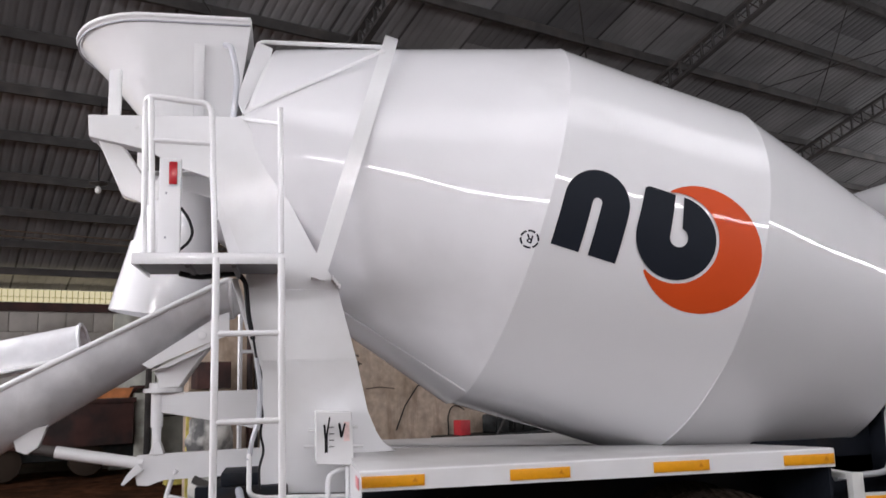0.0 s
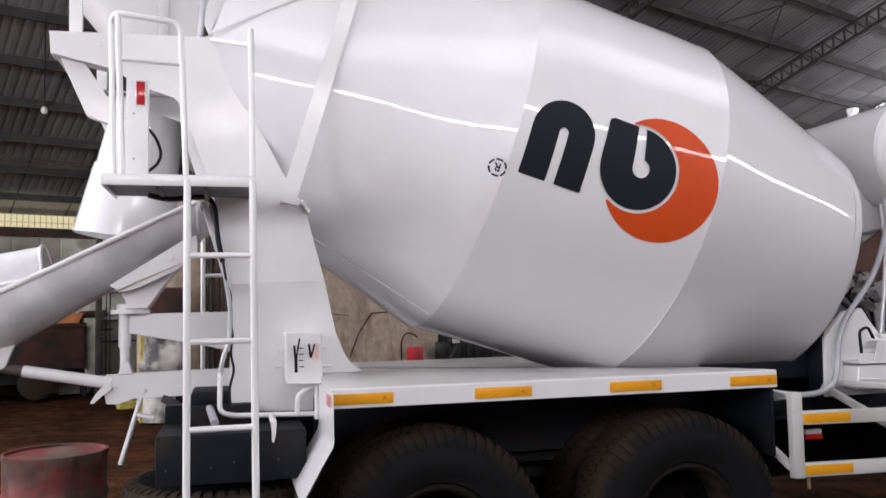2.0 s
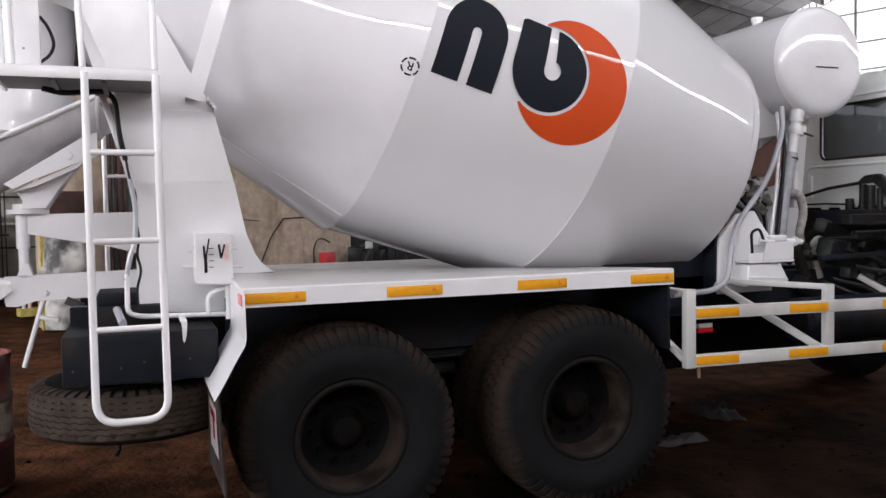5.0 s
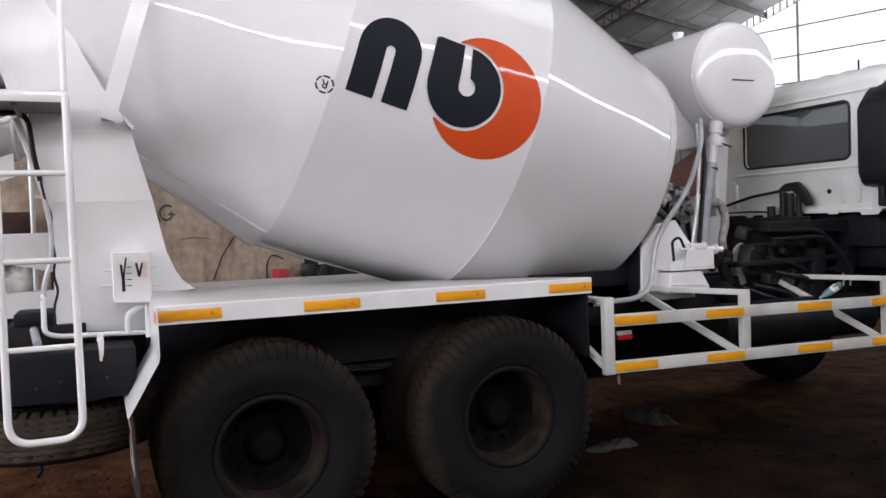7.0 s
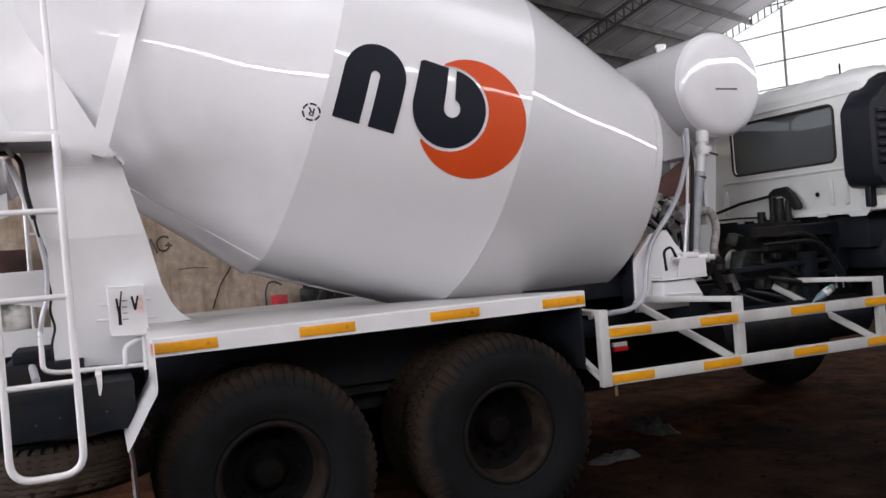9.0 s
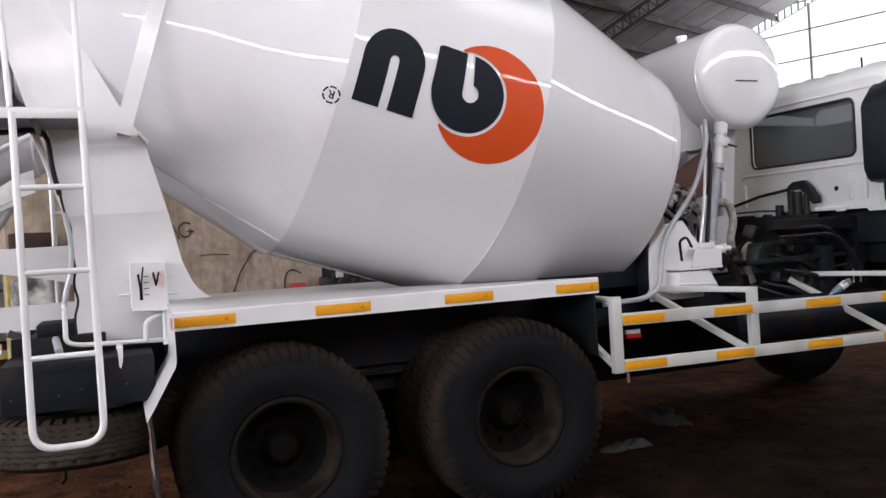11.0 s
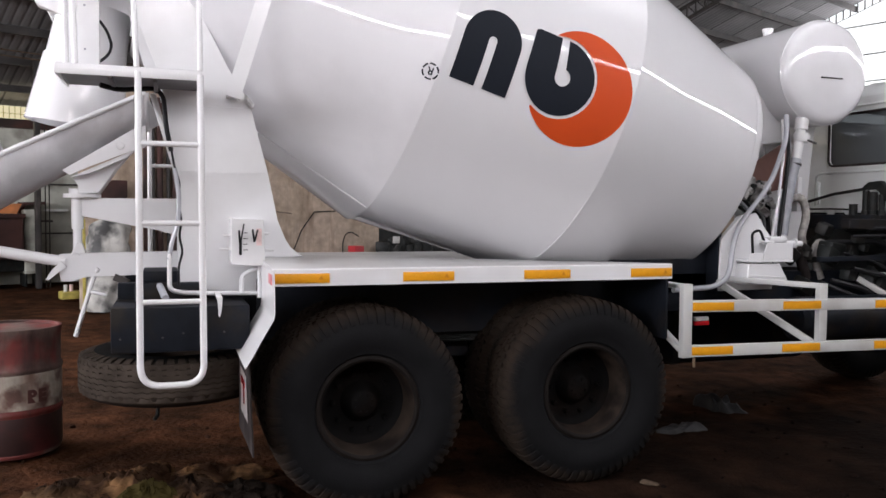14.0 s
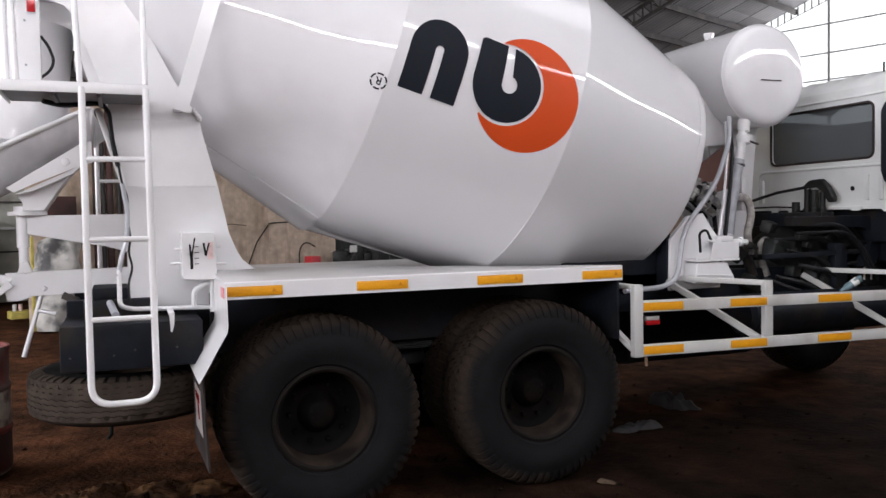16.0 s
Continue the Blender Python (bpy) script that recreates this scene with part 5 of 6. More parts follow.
def make_side_guard():
    y0, y1 = -0.012, 0.03
    FALL = -0.0145

    def low(x):
        return FALL * (x - 2.4)

    def rail(x0, x1, z0, z1, ya, yb, bev=0.004):
        b = box(x0, x1, ya, yb, z0, z1, bev)
        for v in b.verts:
            v.co.z += low(v.co.x)
        return b
    sg = part("side_guard", rail(2.345, 4.725, 0.951, 1.019, y0, y1), M_GUARD, truck, "white tubular side guard with reflective tape")
    part("guard_rail", rail(2.345, 4.725, 0.688, 0.755, y0, y1), M_GUARD, sg)
    part("guard_post", box(2.340, 2.402, y0 - 0.002, y1, 0.685, 1.117, 0.004), M_GUARD, sg)
    part("guard_post", rail(4.690, 4.728, 0.70, 1.01, y0 - 0.001, y1 + 0.001), M_GUARD, sg)
    for x, top in ((3.330, 1.10), (4.545, 1.115)):
        part("guard_post", box(x, x + 0.062, y0 + 0.006, y1 + 0.004, 0.722, top, 0.004), M_GUARD, sg)
        part("guard_arm", bar((x + 0.031, 0.01, top - 0.016), (x - 0.23, 0.565, top - 0.011), 0.05, 0.032), M_GUARD, sg)
        part("guard_brace", bar((x + 0.0, 0.04, 0.735 + low(x)), (x - 0.30, 0.60, 1.07), 0.04, 0.04), M_GUARD, sg)
    part("guard_arm", bar((2.36, 0.02, 1.10), (2.36, 0.70, 1.10), 0.05, 0.03), M_GUARD, sg)
    part("guard_brace", bar((2.36, 0.03, 0.73), (2.33, 0.55, 1.0), 0.04, 0.03), M_GUARD, sg)
    for x in (2.403, 3.048, 3.764, 4.415):
        for z in (0.960, 0.699):
            part("reflective_tape", rail(x, x + 0.287, z, z + 0.049, y0 - 0.0035, y0 - 0.0012, 0.0008), M_TAPE, sg, "yellow-orange reflective tape strip")
    part("side_marker", box(2.475, 2.575, 0.06, 0.08, 0.862, 0.888, 0.003), M_RED, sg, "red side marker lamp")
    part("side_marker_base", box(2.475, 2.57, 0.06, 0.08, 0.890, 0.912, 0.002), M_GUARD, sg)
    part("guard_stud", tube([(2.435, 0.01, 0.69), (2.437, 0.01, 0.625)], 0.009, 8), M_WOOD, sg)


def make_tank():
    ax = Matrix.Translation((3.945, 0, 2.535)) @ Matrix.Rotation(math.pi / 2, 4, "Z")
    R = 0.372
    y0, y1 = 0.66, 2 * YC - 0.66
    prof = [(y0 - 0.062, 0.0), (y0 - 0.060, 0.12), (y0 - 0.054, 0.22), (y0 - 0.044, 0.30), (y0 - 0.033, 0.334), (y0 - 0.014, 0.356), (y0 + 0.012, 0.369), (y0 + 0.03, R), (y0 + 0.06, R)]
    prof += [(y1 - 0.06, R), (y1 - 0.02, R), (y1 + 0.006, 0.352), (y1 + 0.045, 0.22), (y1 + 0.055, 0)]
    shell = lathe(prof, ax, 72)
    for v in shell.verts:
        v.co += Vector((0, 1, 0)) * 0.0025 * noise.noise(v.co * 5.0)
    tank = part("water_tank", shell, M_DRUM, truck, "white cylindrical water tank behind the cab")
    part("tank_seam", lathe([(y0 + 0.012, R - 0.004), (y0 + 0.02, R + 0.003), (y0 + 0.028, R)], ax, 72), M_DRUM, tank)
    part("tank_cap", tube([(3.893, 1.20, 2.895), (3.893, 1.20, 2.928)], 0.034, 20), M_WHITE, tank)
    part("tank_cap", tube([(3.893, 1.20, 2.924), (3.893, 1.20, 2.950)], 0.041, 20), M_WHITE, tank)
    part("tank_handle", box(3.855, 4.045, y0 - 0.066, y0 - 0.054, 2.485, 2.494, 0.001), M_STEEL, tank)
    part("tank_plug", lathe([(0, 0.02), (-0.03, 0.02), (-0.03, 0)], Matrix.Translation((3.955, y0 + 0.02, 2.195)) @ Matrix.Rotation(math.pi / 2, 4, "Z"), 12), M_WHITE, tank)
    part("sight_tube", tube([(3.955, y0 - 0.052, 2.44), (3.955, y0 - 0.03, 2.22)], 0.004, 6), M_GREYHOSE, tank)
    for y in (0.95, 2 * YC - 0.95):
        part("tank_leg", plate([(3.70, 2.25), (4.19, 2.25), (4.08, 1.13), (3.86, 1.13)], y + 0.05, y + 0.07), M_WHITE, tank)
    part("tank_saddle", plate([(3.56, 2.42), (3.75, 2.21), (4.14, 2.21), (4.02, 2.10), (3.44, 2.00)], 0.90, 0.92), M_WHITE, tank)
    # pipes and hoses down to the pump
    part("outlet_pipe", tube([(3.80, 0.70, 2.24), (3.785, 0.70, 2.13), (3.783, 0.70, 2.129), (3.745, 0.70, 1.90)], [0.046, 0.046, 0.034, 0.034], 16), M_WHITE, tank)
    part("outlet_flange", lathe([(0, 0), (0, 0.056), (0.03, 0.060), (0.06, 0.05), (0.06, 0)], Matrix.Translation((3.795, 0.70, 2.10)) @ Matrix.Rotation(radians(98), 4, "Y"), 20), M_WHITE, tank)
    part("outlet_lever", bar((3.78, 0.66, 2.06), (3.87, 0.64, 2.03), 0.02, 0.012), M_STEEL, tank)
    ribbed = []
    for k in range(29):
        t = k / 28
        ribbed.append((3.748 - 0.128 * t - 0.012 * math.sin(math.pi * t), 0.70 - 0.03 * t, 1.92 - 0.54 * t))
    part("suction_hose", tube(ribbed, [0.037 + 0.0025 * (k % 2) for k in range(29)], 18), M_GREYHOSE, tank, "grey ribbed suction hose")
    part("hose_clamp", lathe([(0, 0.041), (0, 0.043), (0.015, 0.043), (0.015, 0.041)], Matrix.Translation((3.744, 0.70, 1.89)) @ Matrix.Rotation(radians(98), 4, "Y"), 20), M_STEEL, tank)
    part("hose_foot", tube([(3.622, 0.67, 1.40), (3.605, 0.67, 1.31)], 0.032, 14), M_WHITE, tank)
    part("black_hose", tube([(3.70, 0.74, 2.20), (3.685, 0.70, 1.95), (3.615, 0.66, 1.60), (3.545, 0.62, 1.33)], 0.013, 8), M_HOSE, tank)
    part("white_rod", tube([(3.655, 0.74, 2.20), (3.64, 0.70, 1.95), (3.57, 0.66, 1.62), (3.49, 0.62, 1.36)], 0.010, 8), M_WHITE, tank)
    part("clear_hose", tube(round_path([(3.62, 0.66, 2.22), (3.575, 0.60, 2.05), (3.455, 0.60, 1.738), (3.135, 0.56, 1.42), (3.045, 0.50, 1.10), (2.90, 0.46, 1.045), (2.55, 0.40, 1.04)], 0.15, 8), 0.0175, 12), M_CLEAR, tank, "milky clear plastic hose")
    elbow = round_path([(3.74, 0.78, 1.64), (3.89, 0.78, 1.66), (3.935, 0.78, 1.52), (3.88, 0.77, 1.38), (3.885, 0.76, 1.30)], 0.08, 8)
    part("elbow_hose", tube(elbow, [0.028 + 0.002 * (k % 2) for k in range(len(elbow))], 14), M_GREYPIPE, tank, "pale grey elbow hose")
    wrapk = round_path([(3.885, 0.76, 1.31), (3.85, 0.74, 1.20), (3.89, 0.72, 1.06)], 0.05, 6)
    part("wrapped_hose", tube(wrapk, [0.036 + 0.003 * (k % 2) for k in range(len(wrapk))], 12), M_FLAP, tank, "hose in dirty wrapping")
    wrapk = round_path([(4.06, 0.75, 1.25), (4.055, 0.75, 1.34), (3.985, 0.75, 1.30), (3.975, 0.74, 1.20), (4.02, 0.72, 1.06)], 0.05, 6)
    part("wrapped_hose", tube(wrapk, [0.026 + 0.006 * noise.noise((k * 0.8, 1, 2)) for k in range(len(wrapk))], 12), M_GREYPIPE, tank, "pale hose in torn wrapping")
    part("junction_block", box(3.86, 3.90, 0.80, 0.90, 1.55, 1.80, 0.006), M_WHITE, tank)


def make_front_pedestal():
    ped = part("front_pedestal", plate([(3.035, 1.005), (3.045, 1.36), (3.20, 1.515), (3.325, 1.535), (3.39, 1.43), (3.46, 1.36), (3.47, 1.01)], 0.58, 0.62, bev=0.004), M_WHITE, truck, "white steel front pedestal plate")
    part("subframe_plate", box(2.28, 3.06, 0.72, 0.76, 0.98, 1.345, 0.006), M_CHASSIS, ped, "black subframe plate")
    # Added plate that keeps the gap between drum and pedestal black.
    part("bulkhead", box(3.03, 3.06, 0.60, 0.95, 0.98, 1.48, 0.004), M_CHASSIS, ped, "black plate added to darken the gap by the pedestal")
    part("pedestal_plate", plate([(3.14, 1.03), (3.14, 1.25), (3.24, 1.55), (3.38, 1.44), (3.50, 1.03)], 2 * YC - 0.60, 2 * YC - 0.56, bev=0.004), M_WHITE, ped)
    part("pedestal_beam", box(3.14, 3.26, 0.62, 2 * YC - 0.62, 1.12, 1.30, 0.006), M_WHITE, ped)
    part("pump_shelf", box(3.165, 3.52, 0.44, 0.60, 1.205, 1.22, 0.002), M_WHITE, ped)
    part("pump_shelf_lip", plate([(3.27, 1.221), (3.515, 1.221), (3.515, 1.335), (3.30, 1.335)], 0.44, 0.446, bev=0.002), M_WHITE, ped)
    part("shelf_tab", plate([(3.155, 1.221), (3.265, 1.221), (3.29, 1.262), (3.175, 1.268)], 0.445, 0.452, bev=0.002), M_WHITE, ped)
    part("pump_cover", plate([(3.15, 1.055), (3.165, 1.195), (3.42, 1.195), (3.485, 1.09), (3.48, 1.05)], 0.45, 0.58, bev=0.007), M_WHITE, ped, "white painted pump cover")
    part("pump_ridge", bar((3.165, 0.447, 1.118), (3.47, 0.447, 1.10), 0.006, 0.010), M_WHITE, ped)
    part("pump_spout", tube([(3.34, 0.52, 1.345), (3.635, 0.50, 1.327)], 0.019, 14), M_WHITE, ped)
    part("pump_valve", box(3.36, 3.50, 0.48, 0.60, 1.335, 1.375, 0.010), M_WHITE, ped)
    part("valve_handle", tube([(3.255, 0.46, 1.345), (3.37, 0.46, 1.338)], 0.010, 8), M_WHITE, ped)
    part("valve_flange", lathe([(0, 0), (0, 0.032), (0.014, 0.032), (0.014, 0)], Matrix.Translation((3.575, 0.504, 1.3305)) @ Matrix.Rotation(radians(3.5), 4, "Y"), 16), M_WHITE, ped)
    part("small_hose", tube(round_path([(3.235, 0.50, 1.265), (3.20, 0.47, 1.40), (3.245, 0.45, 1.425), (3.29, 0.46, 1.35)], 0.04), 0.009, 8), M_HOSE, ped)
    # drum gearbox on the drum's axis
    gb = part("gearbox", lathe([(2.10, 0.0), (2.10, 0.30), (2.16, 0.30), (2.17, 0.23), (2.28, 0.23), (2.29, 0.26), (2.33, 0.26), (2.34, 0.17), (2.50, 0.16), (2.52, 0.10), (2.62, 0.10), (2.62, 0.0)], DRUM, 40), M_ALU, truck, "dirty cast metal drum gearbox")
    for k in range(14):
        a = 2 * math.pi * k / 14
        part("flange_bolt", tube([DRUM @ Vector((2.06, 0.275 * math.cos(a), 0.275 * math.sin(a))), DRUM @ Vector((2.19, 0.275 * math.cos(a), 0.275 * math.sin(a)))], 0.013, 6), M_ALU, gb)
    rnd = random.Random(5)
    for k in range(40):
        p = Vector((rnd.uniform(3.36, 3.62), rnd.uniform(0.72, 0.86), 0))
        p.z = 1.84 - 1.1 * (p.x - 3.36) * 0.5 + rnd.uniform(-0.20, 0.02)
        w = rnd.uniform(0.014, 0.034)
        m = Matrix.Translation(p) @ Euler((rnd.uniform(0, 3), rnd.uniform(0, 3), 0)).to_matrix().to_4x4()
        fit = lathe([(-w, 0), (-w, w), (0, w), (0, w * 0.7), (w * 1.6, w * 0.7), (w * 1.6, 0)], m, 10) if k % 2 else box(-w * 1.3, w * 1.3, -w, w, -w * 0.7, w * 0.7, w * 0.25, m)
        part("gear_fitting", fit, M_ALU if k % 5 else M_DARK, gb)
    for k in range(5):
        z = 1.42 + 0.04 * k
        part("hydraulic_hose", tube(round_path([(3.30 + 0.02 * k, 0.85, z + 0.2), (3.42, 0.78 + 0.02 * k, z + 0.12), (3.50 + 0.03 * k, 0.8, z - 0.05), (3.62, 0.9, z - 0.25)], 0.08), 0.012, 8), M_GREYHOSE if k % 2 else M_HOSE, gb)
    part("splash_plate", plate([(3.40, 1.78), (3.64, 1.93), (3.84, 2.05), (3.92, 2.03), (3.87, 1.72), (3.60, 1.66)], 0.95, 0.96), M_BROWN, truck, "rusty brown splash plate")


def make_cab():
    X = 4.60
    cab = part("cab", box(X + 0.03, X + 1.75, 0.03, 0.08, 1.56, 2.42, 0.01), M_CAB, truck, "white painted tilt cab, seen from behind")
    part("cab_side", box(X + 0.03, X + 1.75, 2 * YC - 0.08, 2 * YC - 0.03, 1.56, 2.42, 0.01), M_CAB, cab)
    part("cab_floor", box(X + 0.03, X + 1.74, 0.09, 2 * YC - 0.09, 1.56, 1.62, 0.004), M_SEAT, cab)
    part("cab_front", box(X + 1.70, X + 1.75, 0.09, 2 * YC - 0.09, 1.56, 1.98, 0.01), M_CAB, cab)
    part("dashboard", box(X + 1.35, X + 1.69, 0.09, 2 * YC - 0.09, 1.80, 1.98, 0.03), M_SEAT, cab)
    part("windscreen", sheet([[(X + 1.72, 0.09, 1.985), (X + 1.72, 2 * YC - 0.09, 1.985)], [(X + 1.70, 0.09, 2.40), (X + 1.70, 2 * YC - 0.09, 2.40)]]), M_GLASS, cab, "clear windscreen")
    for y in (0.62, 1.62):
        part("seat", box(X + 0.35, X + 0.47, y - 0.24, y + 0.24, 1.62, 2.06, 0.05), M_SEAT, cab, "dark cloth seat back")
        part("headrest", box(X + 0.37, X + 0.46, y - 0.14, y + 0.14, 2.06, 2.22, 0.045), M_SEAT, cab)
    # back panel with an opening for the window
    wy0, wy1, wz0, wz1 = 0.285, 1.29, 1.915, 2.325

    def rrect(a, b, c, d, r, n=5):
        pts = []
        for cx, cz, st in ((b - r, d - r, 0), (a + r, d - r, 90), (a + r, c + r, 180), (b - r, c + r, 270)):
            for i in range(n + 1):
                t = radians(st + 90 * i / n)
                pts.append((cx + r * math.cos(t), cz + r * math.sin(t)))
        return pts
    inner = rrect(wy0, wy1, wz0, wz1, 0.055)
    outer = rrect(0.02, 2 * YC - 0.02, 1.56, 2.44, 0.09)
    b = bmesh.new()
    for r0, r1, x0, x1 in ((outer, inner, X, X), (inner, rrect(wy0 + 0.012, wy1 - 0.012, wz0 + 0.012, wz1 - 0.012, 0.05), X, X + 0.02)):
        va = [b.verts.new((x0, y, z)) for y, z in r0]
        vb = [b.verts.new((x1, y, z)) for y, z in r1]
        for i in range(len(va)):
            j = (i + 1) % len(va)
            b.faces.new((va[i], va[j], vb[j], vb[i]))
    part("back_panel", b, M_CAB, cab)
    part("rear_window", sheet([[(X + 0.016, wy0, wz0), (X + 0.016, wy1, wz0)], [(X + 0.016, wy0, wz1), (X + 0.016, wy1, wz1)]]), M_GLASS, cab, "dark tinted rear window")
    gask = [(X - 0.002, y, z) for y, z in rrect(wy0 + 0.004, wy1 - 0.004, wz0 + 0.004, wz1 - 0.004, 0.052)]
    part("window_seal", tube(gask, 0.010, 8, closed=True), M_FLAP, cab)
    # roof edge, rolling forward, with pressed ribs
    g = []
    for x, z in ((X, 2.42), (X + 0.01, 2.455), (X + 0.05, 2.50), (X + 0.15, 2.545), (X + 0.4, 2.58), (X + 1.2, 2.60), (X + 1.7, 2.56)):
        row = []
        for i in range(61):
            y = 0.03 + (2 * YC - 0.06) * i / 60
            edge = min(1, min(i, 60 - i) / 4)
            row.append((x, y, z - 0.06 * (1 - edge) + (0.014 * max(0, math.sin(i * 2 * math.pi / 5)) if x > X + 0.03 else 0)))
        g.append(row)
    part("cab_roof", sheet(g, 0.004), M_CAB, cab, "white ribbed cab roof")
    part("aerial", tube([(X + 0.20, 0.374, 2.53), (X + 0.20, 0.374, 2.626)], 0.007, 8), M_DARK, cab, "short dark aerial stub")
    for y in (0.215, 0.34, 1.38, 1.6):
        part("pressed_rib", box(X - 0.022, X + 0.004, y - 0.016, y + 0.016, 1.61, 1.83 if y < 0.3 else 1.80, 0.009), M_CAB, cab)
    part("swage_line", tube(round_path([(X - 0.002, 0.10, 1.60), (X - 0.002, 0.10, 1.865), (X - 0.002, 1.42, 1.865), (X - 0.002, 1.42, 1.60)], 0.06), 0.012, 8), M_CAB, cab)
    part("swage_line", tube([(X - 0.002, 0.05, 2.375), (X - 0.002, 2 * YC - 0.05, 2.375)], 0.010, 8), M_CAB, cab)
    part("lower_flange", box(X - 0.02, X + 0.02, 0.05, 2 * YC - 0.05, 1.545, 1.57, 0.004), M_CAB, cab)
    part("cab_corner", box(X - 0.03, X + 0.2, -0.01, 0.10, 1.56, 1.66, 0.015), M_CAB, cab)
    hook = [(0.02, 1.585), (0.02, 1.72), (0.05, 1.72), (0.05, 1.66), (0.10, 1.66), (0.10, 1.585)]
    part("corner_bracket", plate(hook, -0.012, 0.004, bev=0.003, m=Matrix.Translation((X - 0.02, 0, 0)) @ Matrix.Rotation(math.pi / 2, 4, "Z")), M_CAB, cab)
    part("panel_hole", lathe([(0, 0.018), (-0.004, 0.018), (-0.004, 0)], Matrix.Translation((X, 0.47, 1.70)), 16), M_HOSE, cab)
    # intake stack at the cab corner
    st = part("air_intake", plate([(4.45, 1.80), (4.45, 2.23), (4.49, 2.29), (4.56, 2.35), (4.66, 2.44), (4.80, 2.44), (4.80, 1.80), (4.66, 1.70), (4.49, 1.72)], -0.14, 0.12, bev=0.02), M_INTAKE, truck, "black plastic air intake stack")
    for k in range(7):
        part("intake_louvre", box(4.49, 4.74, -0.155, -0.138, 1.86 + 0.055 * k, 1.885 + 0.055 * k, 0.004), M_INTAKE, st)
    part("intake_foot", box(4.52, 4.58, -0.03, 0.02, 1.58, 1.74, 0.012), M_INTAKE, st)
    # cab latch and its rods
    turned = Matrix.Translation((4.52, 0, 0)) @ Matrix.Rotation(math.pi / 2, 4, "Z")
    latch = part("cab_latch", plate([(0.845, 1.715), (0.83, 1.745), (0.78, 1.775), (0.67, 1.782), (0.60, 1.72), (0.548, 1.64), (0.55, 1.605), (0.60, 1.60), (0.655, 1.69), (0.70, 1.725), (0.74, 1.72), (0.79, 1.715)], -0.02, 0.03, bev=0.008, m=turned), M_DARK, truck, "greasy black cab latch")
    for y, r, z1 in ((0.80, 0.026, 1.71), (0.735, 0.032, 1.70), (0.655, 0.022, 1.68)):
        part("latch_post", tube([(4.50, y, 1.49), (4.50, y, 1.56), (4.50, y, 1.561), (4.50, y, z1)], [r * 1.25, r * 1.25, r, r], 12), M_DARK, latch)
    part("latch_plate", box(4.46, 4.56, 0.60, 0.90, 1.49, 1.53, 0.008), M_DARK, latch)
    part("latch_post", tube([(4.48, 0.90, 1.50), (4.48, 0.90, 1.61)], 0.03, 12), M_DARK, latch)
    part("latch_rod", tube([(4.50, 0.80, 1.725), (4.48, 1.10, 1.69), (4.46, 1.36, 1.63)], 0.012, 8), M_DARK, latch)
    part("latch_rod", tube([(4.48, 0.86, 1.565), (4.46, 1.10, 1.575), (4.45, 1.36, 1.57)], 0.007, 8), M_DARK, latch)
    # dark cab mount, engine and gearbox below
    part("cab_mount", plate([(3.95, 1.50), (5.3, 1.50), (5.3, 1.40), (4.95, 1.40), (4.82, 1.24), (4.74, 1.12), (4.62, 1.12), (4.70, 1.28), (4.74, 1.38), (4.6, 1.42), (3.95, 1.43)], 0.40, 0.48, bev=0.006), M_CHASSIS, truck, "black arched cab mount")
    for k, (y, w, h) in enumerate(((1.02, 0.07, 0.035), (1.22, 0.05, 0.025), (0.42, 0.06, 0.02), (0.12, 0.10, 0.03))):
        part("flange_tab", plate([(y - w, 1.565), (y + w, 1.565), (y + w * 0.6, 1.555 - h), (y - w * 0.6, 1.555 - h)], -0.004, 0.004, m=Matrix.Translation((4.575, 0, 0)) @ Matrix.Rotation(math.pi / 2, 4, "Z")), M_CAB, cab)
    for y, r, dz in ((0.36, 0.016, 0.0), (0.30, 0.012, -0.05), (0.52, 0.018, -0.10)):
        part("bent_pipe", tube(round_path([(3.98, y + 0.1, 1.43 + dz), (4.36, y, 1.44 + dz), (4.52, y, 1.32 + dz), (4.66, y, 1.08 + dz)], 0.10, 8), r, 12), M_HOSE, truck)
    part("brake_pipe", tube([(4.66, 0.42, 1.02), (4.665, 0.42, 1.20)], 0.007, 8), M_GREYPIPE, truck)
    part("brake_pipe", tube([(4.73, 0.42, 1.02), (4.735, 0.42, 1.22)], 0.007, 8), M_GREYPIPE, truck)
    part("drive_shaft", tube([(3.9, 0.72, 1.20), (4.3, 0.72, 1.21)], 0.022, 12), M_DARK, truck)
    part("mount_crossbeam", box(4.30, 4.42, 0.48, 2 * YC - 0.48, 1.42, 1.53, 0.01), M_CHASSIS, truck)
    part("gear_case", tube([(3.5, YC, 0.92), (4.1, YC, 0.98), (4.3, YC, 1.0), (4.6, YC, 1.08), (5.6, YC, 1.1)], [0.12, 0.2, 0.26, 0.36, 0.38], 20), M_DARK, truck)
    part("engine_block", box(4.55, 5.7, YC - 0.60, YC + 0.60, 0.8, 1.5, 0.03), M_DARK, truck)
    part("underbody_panel", box(4.70, 6.3, 0.15, 2 * YC - 0.15, 1.30, 1.555, 0.02), M_CHASSIS, truck, "black underbody below the cab")
    part("wheel_arch_panel", box(5.06, 5.10, 0.04, 0.8, 0.75, 1.50, 0.01), M_CHASSIS, truck)
    part("air_tank", tube([(3.50, 0.42, 0.82), (3.53, 0.42, 0.82), (4.82, 0.42, 0.82), (4.85, 0.42, 0.82)], [0.12, 0.15, 0.15, 0.12], 28), M_CHASSIS, truck, "black air tank")
